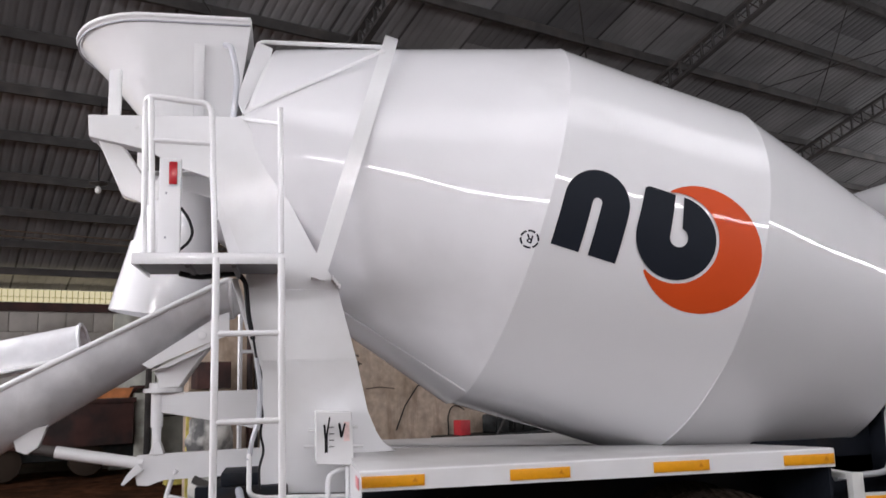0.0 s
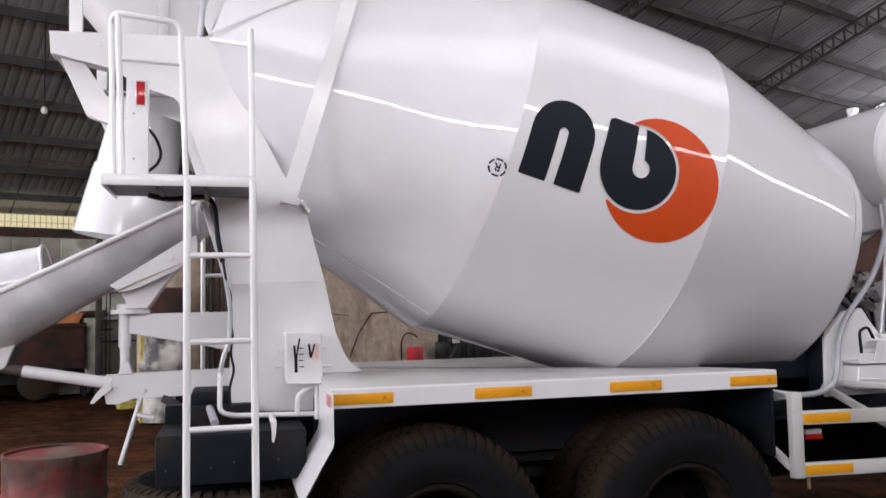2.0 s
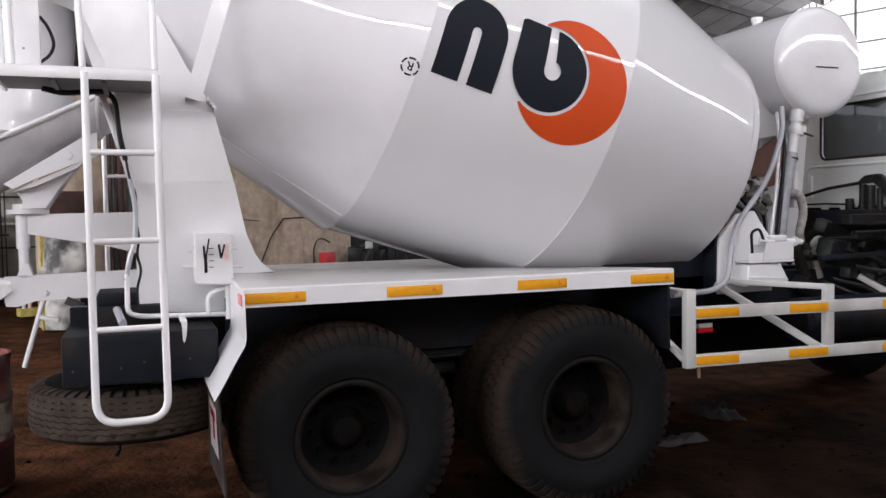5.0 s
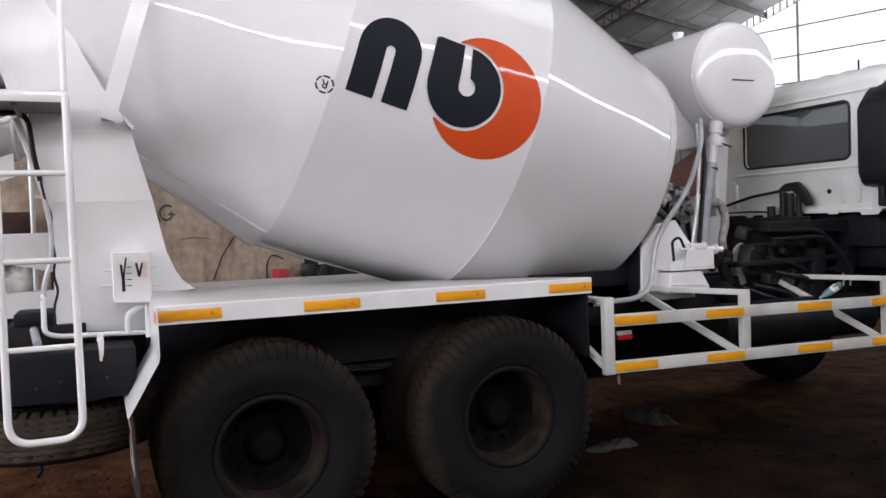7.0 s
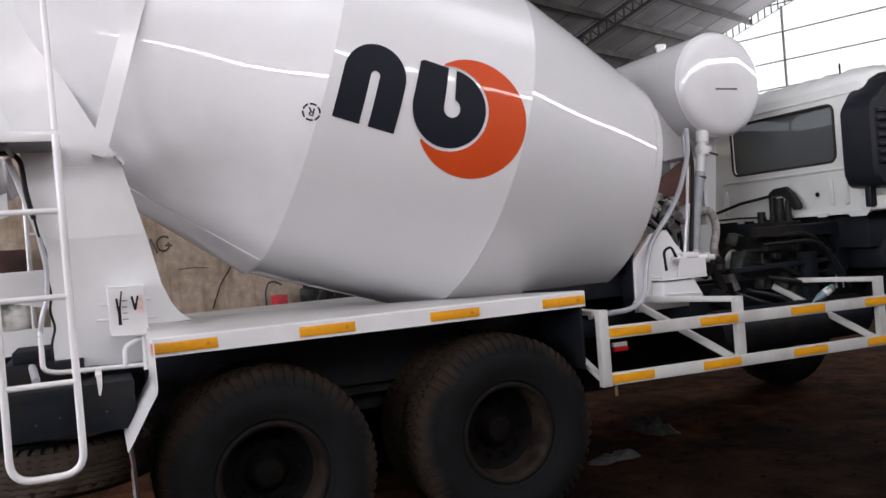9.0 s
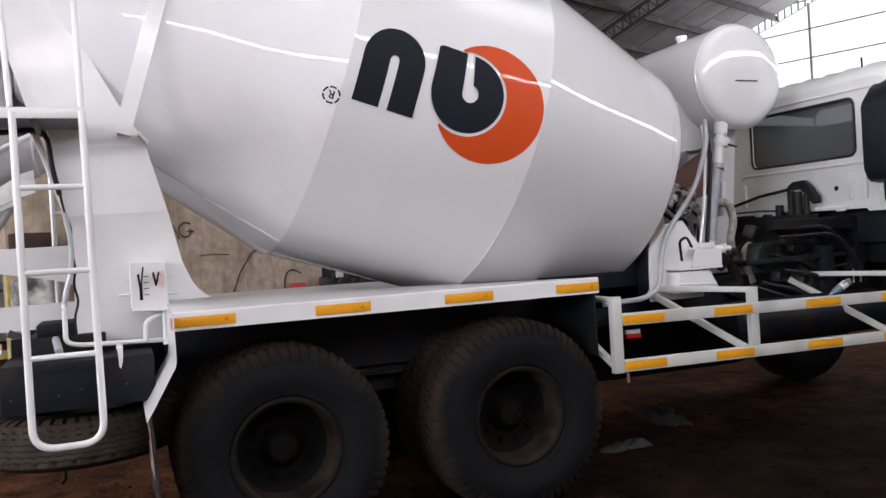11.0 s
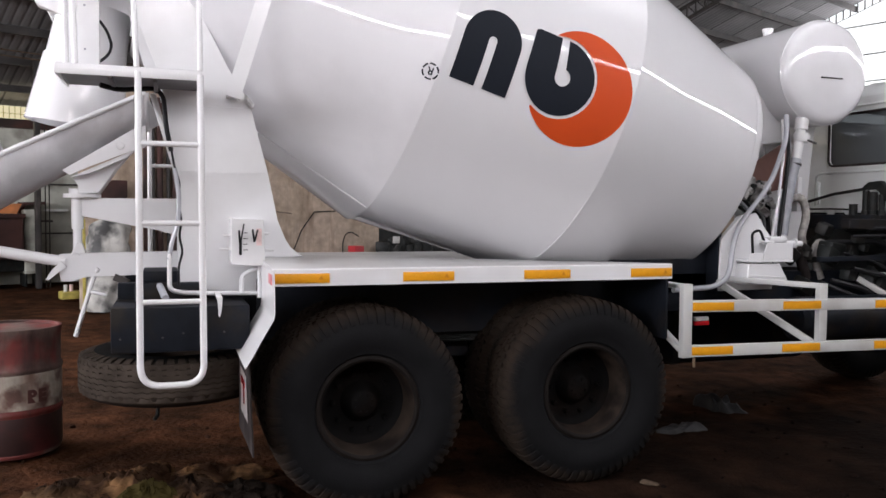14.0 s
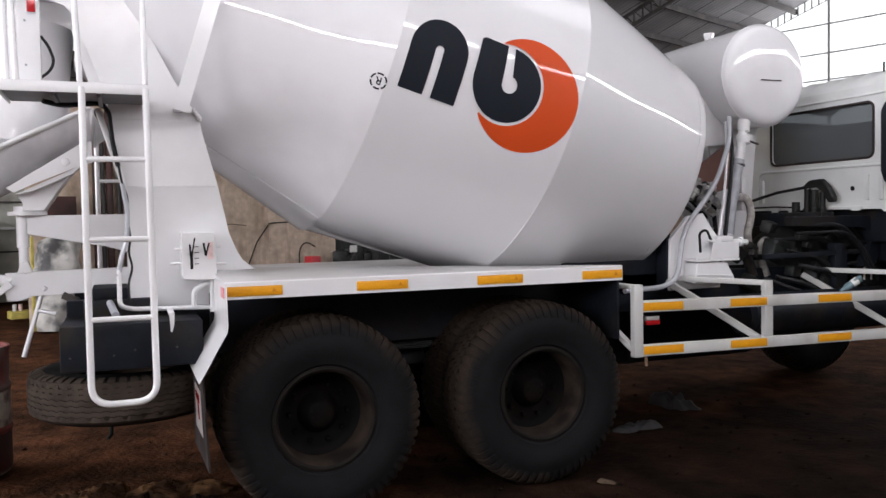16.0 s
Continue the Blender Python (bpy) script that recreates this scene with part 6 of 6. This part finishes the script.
    # Added box that blackens the gap behind the side guard; no known part.
    ft = part("fuel_tank", box(3.15, 4.85, 1.72, 2.22, 0.27, 0.93, 0.07), M_CHASSIS, truck, "black box added to fill the dark gap behind the side guard")
    for x in (3.5, 4.5):
        part("tank_strap", box(x - 0.03, x + 0.03, 1.714, 2.226, 0.264, 0.936, 0.07), M_DARK, ft)
    part("side_beam", bar((3.75, 0.46, 1.22), (5.2, 0.46, 1.24), 0.035, 0.035), M_CHASSIS, truck)
    part("hanger", box(4.40, 4.52, 0.44, 0.52, 0.95, 1.30, 0.01), M_CHASSIS, truck)
    part("splash_guard", box(4.80, 5.35, 0.12, 0.55, 1.14, 1.36, 0.05), M_CHASSIS, truck)
    part("front_arch", lathe([(0.0, 0.60), (0.34, 0.60), (0.34, 0.585), (0.0, 0.585)], Matrix.Translation((5.74, 0.1, 0.55)) @ Matrix.Rotation(math.pi / 2, 4, "Z"), 24, closed=True, a0=0, a1=math.pi), M_CHASSIS, truck)
    rnd = random.Random(9)
    for k in range(34):
        p = Vector((rnd.uniform(3.7, 5.1), rnd.uniform(0.5, 0.75), rnd.uniform(1.0, 1.45)))
        s = rnd.uniform(0.02, 0.06)
        part("engine_fitting", box(-s * 1.6, s * 1.6, -s, s, -s, s, s * 0.3, Matrix.Translation(p) @ Euler((rnd.uniform(0, 0.4), rnd.uniform(0, 0.8), rnd.uniform(0, 0.5))).to_matrix().to_4x4()), M_DARK, truck)
    for k in range(8):
        z = rnd.uniform(1.05, 1.4)
        part("engine_hose", tube(round_path([(3.8 + 0.1 * k, 0.5, z), (4.0 + 0.1 * k, 0.44, z + rnd.uniform(-0.1, 0.1)), (4.15 + 0.12 * k, 0.47, z - 0.12), (4.25 + 0.12 * k, 0.6, z - 0.2)], 0.06), rnd.uniform(0.009, 0.018), 8), M_HOSE, truck)


make_control_box()
make_tail()
make_side_guard()
make_tank()
make_front_pedestal()
make_cab()

# ---- things round the truck ----
def make_barrel():
    cx, cy = -1.44, 1.71
    R, H = 0.285, 0.79
    T = Matrix.Translation((cx, cy, -0.01)) @ Matrix.Rotation(-math.pi / 2, 4, "Y")
    root = thing("oil_drum", cx, cy, 0, "dented red and white steel oil drum with dark stains", "barrel")
    prof = [(0.0, 0.0), (0.0, R - 0.01), (0.004, R), (0.02, R + 0.006), (0.035, R)]
    for z in (0.276, 0.538):
        prof += [(z - 0.03, R), (z - 0.012, R + 0.010), (z, R + 0.013), (z + 0.012, R + 0.010), (z + 0.03, R)]
    prof += [(H - 0.035, R), (H - 0.015, R + 0.006), (H, R + 0.004), (H, R - 0.012), (H - 0.015, R - 0.014), (H - 0.018, 0.0)]
    body = part("body", lathe(prof, T, 64), M_BARREL, root)
    for v in body.data.vertices:
        d = noise.noise((v.co.x * 4, v.co.y * 4, v.co.z * 4))
        k = Vector((v.co.x - cx, v.co.y - cy, 0))
        if k.length > 0.2:
            v.co += k.normalized() * d * 0.008
    part("white_band", lathe([(0.292, R + 0.0045), (0.302, R + 0.006), (0.513, R + 0.006), (0.522, R + 0.0045)], T, 64), M_BARRELW, root, "dirty white painted band")
    part("dark_band", lathe([(0.03, R + 0.0045), (0.036, R + 0.006), (0.245, R + 0.006), (0.252, R + 0.0045)], T, 64), M_BARRELD, root, "dark stained maroon lower band")
    me = text_mesh("RE", 0.105, 0.0, 0.006)
    a0 = math.radians(-52)
    for v in me.vertices:
        f = a0 + v.co.x / R
        z = v.co.y + 0.335
        v.co = Vector((cx + (R + 0.009) * math.cos(f), cy + (R + 0.009) * math.sin(f), z))
    me.materials.append(M_MAROON)
    part("lettering", me, M_MAROON, root, "maroon stencilled letters")


def crumple(name, cx, cy, w, d, h, seed, material, label, category, n=34, kind=""):
    """A crumpled cloth or sheet lying on the ground."""
    rnd = random.Random(seed)
    g = []
    ang = rnd.uniform(0, 3)
    for i in range(n):
        row = []
        for j in range(n):
            u, v = i / (n - 1) - 0.5, j / (n - 1) - 0.5
            edge = max(0.0, 1 - max(abs(u), abs(v)) * 2)
            rad = 1 + 0.5 * noise.noise((math.atan2(v, u) * 1.2, seed, 0))
            x, y = u * w * rad, v * d * rad
            x, y = x * math.cos(ang) - y * math.sin(ang), x * math.sin(ang) + y * math.cos(ang)
            px, py = cx + x, cy + y
            wx, wy = px + 0.10 * noise.noise((px * 3, py * 3, seed)), py + 0.10 * noise.noise((px * 3, py * 3, seed + 7))
            fold = 0.60 * (1 - min(1, 2.4 * abs(noise.noise((wx * 4.2, wy * 4.2, seed * 1.7))))) + 0.50 * (1 - min(1, 2.2 * abs(noise.noise((wx * 9, wy * 9, seed * 2.3))))) + 0.10 * noise.noise((px * 24, py * 24, seed))
            z = ground_height(px, py) + 0.006 + max(0.0, h * fold * min(1, edge * 3.5) + 0.15 * h * min(1, edge * 2))
            row.append((px + 0.06 * noise.noise((px * 8, py * 8, 9 + seed)), py + 0.06 * noise.noise((px * 8, py * 8, 19 + seed)), z))
        g.append(row)
    under = sheet([[(x, y, z - 0.003) for x, y, z in row] for row in g])
    return solo(name, sheet(g, 0.0, under), material, label, category, kind=kind, angle=70)


def bundle(name, cx, cy, rx, ry, h, turn, seed, material, label, category, folds=9, n=30):
    """A heap of cloth: a sagging lump with gathered folds and loose hems."""
    seg = 72
    g = []
    for i in range(n + 1):
        t = i / n
        row = []
        for k in range(seg + 1):
            f = 2 * math.pi * (k % seg) / seg
            c, sn = math.cos(f), math.sin(f)
            warp = 0.9 * noise.noise((c * 1.3, sn * 1.3, t * 2.2 + seed))
            pleat = abs(math.sin(folds * 0.5 * (f + warp * 1.4) + seed + 1.5 * noise.noise((c * 2, sn * 2, seed + t * 3)))) ** 0.7
            crease = 1 - min(1, 2.6 * abs(noise.noise((c * 2.6 * (1 + t), sn * 2.6 * (1 + t), t * 3.3 + seed * 1.9))))
            hem = 1 + 0.45 * noise.noise((c * 1.7, sn * 1.7, seed * 3.1))
            r = hem * (1 - t ** 1.6 * 0.96) * (1 + 0.16 * (pleat - 0.5) * (1 - t * 0.4))
            x, y = rx * r * c, ry * r * sn
            x, y = x * math.cos(turn) - y * math.sin(turn), x * math.sin(turn) + y * math.cos(turn)
            px, py = cx + x, cy + y
            top = h * (1 + 0.55 * noise.noise((px * 7, py * 7, seed)))
            lift = top * (t ** 0.55) * (0.72 + 0.20 * pleat + 0.26 * crease) if i else 0.0
            px += 0.035 * noise.noise((px * 11, py * 11, t * 4 + seed))
            py += 0.035 * noise.noise((px * 11, py * 11, t * 4 + seed + 5))
            row.append((px, py, ground_height(px, py) + 0.004 + lift))
        g.append(row)
    return solo(name, sheet(g), material, label, category, angle=75)


def make_litter():
    bundle("tarpaulin", -0.70, 0.72, 0.30, 0.20, 0.12, 0.2, 3.3, M_CLOTH2, "crumpled brown dusty canvas heaped on the dirt", "tarpaulin", 13)
    bundle("tarpaulin", -1.02, 0.70, 0.22, 0.20, 0.08, 0.9, 5.1, M_CLOTH, "dark brown crumpled canvas on the dirt", "tarpaulin", 9)
    bundle("sack", -0.41, 0.02, 0.12, 0.16, 0.17, 0.5, 8.2, M_CLOTH2, "gathered tan sack standing in folds on the dirt", "sack", 15)
    bundle("sack", -0.61, 0.45, 0.13, 0.12, 0.11, 0.2, 12.4, M_OLIVE, "crumpled olive green sack in the heap", "sack", 9)
    bundle("sack", -0.74, 0.20, 0.20, 0.15, 0.12, 0.1, 14.7, M_MAROONCLOTH, "dark maroon stuffed sack lying on the dirt", "sack", 7)
    bundle("sack", -0.24, 0.76, 0.34, 0.10, 0.10, 0.10, 15.9, M_CLOTH2, "long twisted tan cloth lying towards the tyre", "sack", 7)
    bundle("sack", -0.36, 0.52, 0.22, 0.13, 0.09, -0.3, 17.3, M_CLOTH, "folded brown canvas in the heap", "sack", 11)
    bundle("sack", -0.10, 0.38, 0.17, 0.24, 0.10, 0.3, 19.6, M_DARKCLOTH, "dark sacking slumped beside the tyre", "sack", 9)
    bundle("sack", -0.27, 0.26, 0.13, 0.16, 0.08, 0.8, 23.8, M_CLOTH, "flattened dark brown sacking on the dirt", "sack", 9)
    crumple("tarpaulin", -1.20, 0.45, 0.5, 0.4, 0.05, 27, M_CLOTH, "flattened dark canvas by the oil drum", "tarpaulin", 40)
    crumple("plastic_sheet", -0.34, -0.25, 0.11, 0.10, 0.06, 21, M_LABEL, "crumpled white plastic scrap on the dirt", "scrap", 24)
    crumple("plastic_sheet", -0.29, -0.06, 0.15, 0.05, 0.10, 25, M_LABEL, "folded white plastic strip on the sacking", "scrap", 16)
    crumple("paper_scrap", -0.90, 0.20, 0.10, 0.06, 0.09, 26, M_LABEL, "crumpled pale scrap beside the sack", "scrap", 14)
    crumple("paper_scrap", -0.05, 0.30, 0.07, 0.04, 0.05, 28, M_PAPERD, "small pale scrap beside the tyre", "scrap", 10)
    crumple("plastic_sheet", 2.98, 0.87, 0.34, 0.10, 0.05, 31, M_GREYPLAS, "grey crumpled plastic film on the dirt", "scrap", 24)
    crumple("plastic_sheet", 3.72, 1.42, 0.36, 0.20, 0.09, 33, M_GREYPLAS, "dark grey crumpled plastic bag on the dirt", "bag", 26)
    crumple("paper_scrap", 2.31, -0.93, 0.07, 0.045, 0.05, 35, M_PAPERD, "torn dirty paper scrap on the dirt", "scrap", 18)
    crumple("paper_scrap", 3.04, -0.99, 0.08, 0.03, 0.04, 37, M_PAPERD, "torn dirty paper strip on the dirt", "scrap", 12)
    crumple("paper_scrap", 1.27, -1.00, 0.06, 0.03, 0.03, 39, M_PAPERD, "torn dirty paper strip on the dirt", "scrap", 12)
    crumple("paper_scrap", 1.43, -1.14, 0.07, 0.03, 0.03, 41, M_PAPERD, "torn dirty paper strip on the dirt", "scrap", 12)
    crumple("paper_scrap", 2.32, -1.29, 0.06, 0.03, 0.02, 45, M_PAPERD, "small pale scrap on the dirt", "scrap", 8)
    crumple("paper_scrap", 2.10, -0.04, 0.08, 0.035, 0.02, 46, M_PAPERD, "small pale scrap beside the tyre", "scrap", 10)
    crumple("paper_scrap", 0.15, -0.27, 0.04, 0.025, 0.015, 51, M_PAPERD, "tiny white scrap on the dirt", "scrap", 8)
    crumple("paper_scrap", 0.92, -0.49, 0.07, 0.035, 0.015, 49, M_LABEL, "small white scrap on the dirt", "scrap", 8)
    rnd = random.Random(77)
    b = bmesh.new()
    for k in range(300):
        x, y = rnd.uniform(-2.0, 5.0), rnd.uniform(-2.6, 2.4)
        s = rnd.uniform(0.006, 0.02)
        box(-s, s, -s * 0.8, s * 0.8, -s * 0.5, s * 0.5, s * 0.3, Matrix.Translation((x, y, ground_height(x, y) + s * 0.2)) @ Euler((rnd.uniform(0, 1), rnd.uniform(0, 1), rnd.uniform(0, 6))).to_matrix().to_4x4(), b)
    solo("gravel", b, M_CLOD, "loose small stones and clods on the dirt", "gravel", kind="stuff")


def make_background():
    def at(x, y, z=0.0):
        return HALL @ Matrix.Translation((x, y, z))
    # dark red dump body on its trailer
    root = thing("dump_container", 0.06, 14.2, 0.55, "dark rusty red dump container with an orange board on top", "container")
    WM[root] = at(0.06, 14.2, 0.0)
    root.matrix_basis = WM[root]
    part("body", box(-1.9, 2.0, -0.7, 0.7, 0.55, 1.40, 0.02), M_RUST, root, at=at(0.06, 14.2))
    part("rim", box(-1.93, 2.03, -0.74, -0.66, 1.33, 1.42, 0.01), M_RUST, root, at=at(0.06, 14.2))
    part("board", plate([(1.25, 1.42), (1.93, 1.42), (2.02, 1.61), (1.35, 1.61)], -0.5, -0.4), M_ORANGEBOARD, root, "faded orange board", at=at(0.06, 14.2))
    part("tailgate", plate([(1.98, 1.42), (2.05, 1.42), (2.14, 1.58), (2.5, 1.60), (2.5, 1.66), (2.10, 1.64)], -0.3, 0.3), M_RUST, root, at=at(0.06, 14.2))
    part("chassis", box(-1.9, 2.1, -0.5, 0.5, 0.30, 0.55, 0.02), M_DARK, root, at=at(0.06, 14.2))
    for x in (-1.3, -0.2, 1.2):
        part("wheel", lathe([(-0.6, 0), (-0.6, 0.22), (-0.57, 0.31), (-0.33, 0.31), (-0.3, 0.22), (-0.3, 0)], at(0.06, 14.2) @ Matrix.Translation((x, 0, 0.31)) @ Matrix.Rotation(math.pi / 2, 4, "Z"), 24), M_RUBBER, root)
    # pale cabinet, pole and boards beside it
    cab = thing("steel_cabinet", 2.25, 13.9, 0, "worn pale grey steel cabinet with rust marks", "cabinet")
    WM[cab] = at(2.25, 13.9)
    cab.matrix_basis = WM[cab]
    part("body", box(-0.14, 0.14, -0.25, 0.25, 0.25, 1.50, 0.015), M_BOARD, cab, at=at(2.25, 13.9))
    part("door", box(-0.12, 0.12, -0.27, -0.253, 0.30, 1.46, 0.006), M_BOARD, cab, at=at(2.25, 13.9))
    for sx in (-0.11, 0.11):
        part("leg", box(sx - 0.02, sx + 0.02, -0.2, 0.2, 0.0, 0.25, 0.004), M_DARK, cab, at=at(2.25, 13.9))
    solo("column", box(-0.045, 0.045, -0.07, 0.07, 0, roof_z(13.2), 0.01), M_STEEL, "dark steel roof column", "column", "roof columns", "structure", at=at(2.24, 13.2))
    for x in (2.40, 2.47):
        solo("pipe", tube([(0, 0, 0), (0, 0, 3.2)], 0.012, 10), M_STEEL, "thin upright dark pipe", "pipe", "upright pipes", at=at(x, 13.3))
    solo("cross_bracket", box(-0.14, 0.14, -0.02, 0.02, -0.02, 0.02, 0.003), M_STEEL, "short dark bracket across the pipes", "bracket", at=at(2.38, 13.28, 1.28))
    solo("partition", box(-1.3, 1.3, -0.04, 0.04, 0.0, 3.1, 0.01), M_BOARD, "pale greenish white board partition", "panel", at=at(3.1, 14.4))
    solo("shelf_board", box(-0.2, 0.2, -0.12, 0.12, 0, 0.05, 0.006), M_PAPER, "short white shelf board on the partition", "shelf", at=at(2.84, 14.23, 1.46))
    for z in (1.0, 2.0):
        solo("partition_rail", box(-1.3, 1.3, -0.02, 0.02, 0, 0.03, 0.003), M_STEEL, "thin dark rail across the boards", "rail", at=at(3.1, 14.33, z))
    solo("striped_post", box(-0.02, 0.02, -0.02, 0.02, 0, 1.37, 0.004), M_YELLOW, "thin yellow painted upright post", "post", at=at(1.81, 9.0))
    solo("brown_crate", box(-0.26, 0.26, -0.16, 0.16, -0.2, 0.2, 0.015), M_RUST, "reddish brown box fixed to the wall", "box", at=at(2.22, 9.23, 1.76))
    for k, (x, r) in enumerate(((2.86, 0.045), (2.97, 0.03), (3.08, 0.05), (3.22, 0.03), (3.34, 0.06))):
        solo("wall_pipe", tube([(0, 0, 0), (0, 0, 3.3)], r, 10), M_STEEL if k % 2 else M_RUST, "rusty upright pipe along the wall", "pipe", "wall pipes", at=at(x, 9.33))
    g = []
    for i in range(28):
        row = []
        for k in range(41):
            f, z = math.pi * 2 * k / 40, 1.38 * math.sin(math.pi / 2 * i / 27)
            r = (0.30 if i < 20 else 0.30 * (27 - i) / 7.5) * (1 + 0.35 * noise.noise((math.cos(f) * 1.6, math.sin(f) * 1.6, z * 3.0)) + 0.12 * noise.noise((math.cos(f) * 5, math.sin(f) * 5, z * 8)))
            row.append((r * math.cos(f) * 1.05, r * math.sin(f) * 0.8, z))
        g.append(row)
    solo("wrapped_bale", sheet(g), M_PILE, "tall mottled white wrapped bale by the wall", "bale", at=at(2.16, 9.02), angle=70)
    solo("carton", box(-0.16, 0.16, -0.12, 0.12, 0.0, 0.13, 0.012), M_YELLOW, "yellow green carton on the dirt", "carton", at=at(2.18, 11.0))
    for k, (x, m) in enumerate(((2.10, M_PAPER), (2.19, M_DECAL))):
        solo("can", tube([(0, 0, 0), (0, 0, 0.11)], 0.032, 14), m, "small white can standing on the carton", "can", "cans on the carton", at=at(x, 10.98, 0.13))
    solo("canvas_roll", tube([(-0.17, 0, 0.09), (-0.15, 0, 0.09), (0.12, 0, 0.10), (0.16, 0.01, 0.10)], [0.05, 0.085, 0.075, 0.04], 16), M_PAPER, "white rolled canvas on the dirt", "roll", at=at(3.0, 11.0))
    solo("timber", box(-0.04, 0.04, -0.3, 0.3, 0.0, 0.32, 0.006), M_WOOD, "short brown timber on edge", "timber", at=at(2.47, 11.0))
    # red box and dark machinery by the wall
    solo("red_box", box(-0.105, 0.105, -0.12, 0.12, 0.0, 0.26, 0.015), M_REDBOX, "bright red metal box on a bench", "box", at=at(6.64, 9.0, 0.62))
    bench = thing("work_bench", 7.2, 9.0, 0, "dark cluttered steel work bench", "bench")
    WM[bench] = at(7.2, 9.0)
    bench.matrix_basis = WM[bench]
    part("top", box(-1.0, 1.4, -0.3, 0.35, 0.56, 0.62, 0.01), M_DARK, bench, at=at(7.2, 9.0))
    for sx in (-0.9, 1.3):
        for sy in (-0.25, 0.3):
            part("leg", box(sx - 0.03, sx + 0.03, sy - 0.03, sy + 0.03, 0, 0.56, 0.004), M_DARK, bench, at=at(7.2, 9.0))
    rnd = random.Random(4)
    for k in range(9):
        x = 7.2 + rnd.uniform(0.1, 1.2)
        s = rnd.uniform(0.10, 0.22)
        solo("machine_part", box(-s, s, -s * 0.7, s * 0.7, 0, s * 2.2, s * 0.2), M_DARK, "dark greasy machine part on the bench", "machine part", "parts on the bench", at=at(x, 9.0 + rnd.uniform(-0.1, 0.15), 0.62) @ Matrix.Rotation(rnd.uniform(0, 3), 4, "Z"))
    solo("leaning_bar", tube([(0, 0, 0), (0.91, 0.1, 1.3)], 0.023, 8), M_STEEL, "grey steel bar leaning by the bench", "bar", at=at(6.72, 8.6))
    # Plain dark panel added for the unidentified dark area past the wall.
    solo("dark_partition", box(-1.9, 1.9, -0.05, 0.05, 0, 2.6, 0.0), M_DARK, "plain dark panel past the end of the inner wall", "panel", kind="structure", at=at(9.38, 9.6))
    solo("white_tag", box(-0.08, 0.08, -0.01, 0.01, 0, 0.13, 0.004), M_PAPER, "small white sign plate", "plate", at=at(7.31, 8.64, 0.93))
    # bulb hanging from the roof
    lamp = thing("hanging_bulb", 0.47, 9.0, 4.4, "white bulb hanging on a cable under a small shade", "lamp")
    WM[lamp] = at(0.47, 9.0, 4.4)
    lamp.matrix_basis = WM[lamp]
    part("cable", tube([(0, 0, 4.5), (0, 0, roof_z(9.0) + 0.02)], 0.008, 6), M_HOSE, lamp, at=at(0.47, 9.0))
    part("bulb", lathe([(0.0, 0.0), (0.01, 0.03), (0.05, 0.045), (0.09, 0.03), (0.11, 0.02)], at(0.47, 9.0, 4.36) @ Matrix.Rotation(-math.pi / 2, 4, "Y"), 16), M_PAPER, lamp)
    part("shade", lathe([(0.10, 0.02), (0.13, 0.05), (0.15, 0.13), (0.155, 0.13), (0.14, 0.05), (0.11, 0.02)], at(0.47, 9.0, 4.36) @ Matrix.Rotation(-math.pi / 2, 4, "Y"), 20, closed=True), M_STEEL, lamp)


def make_bottle():
    m = Matrix.Translation((4.40, 0.30, 1.008)) @ Matrix.Rotation(radians(145), 4, "Y") @ Matrix.Rotation(0.3, 4, "Z") @ Matrix.Scale(0.8, 4)
    root = thing("plastic_bottle", 4.40, 0.30, 1.0, "crumpled clear blue plastic bottle wedged in the side guard", "bottle")
    b = lathe([(-0.10, 0.0), (-0.10, 0.028), (-0.09, 0.034), (-0.03, 0.032), (-0.01, 0.029), (0.02, 0.034), (0.05, 0.030), (0.085, 0.014), (0.105, 0.013)], m, 20)
    for v in b.verts:
        v.co += Vector((noise.noise(v.co * 30), noise.noise(v.co * 30 + Vector((5, 0, 0))), 0)) * 0.010
    part("body", b, M_BOTTLE, root)
    part("label", lathe([(-0.06, 0.0350), (0.0, 0.0345)], m, 20), M_PAPER, root, "torn pale label")
    part("cap", lathe([(0.105, 0.0), (0.105, 0.015), (0.12, 0.015), (0.12, 0)], m, 14), M_BOTTLE, root)


make_barrel()
make_bottle()
make_litter()
make_background()
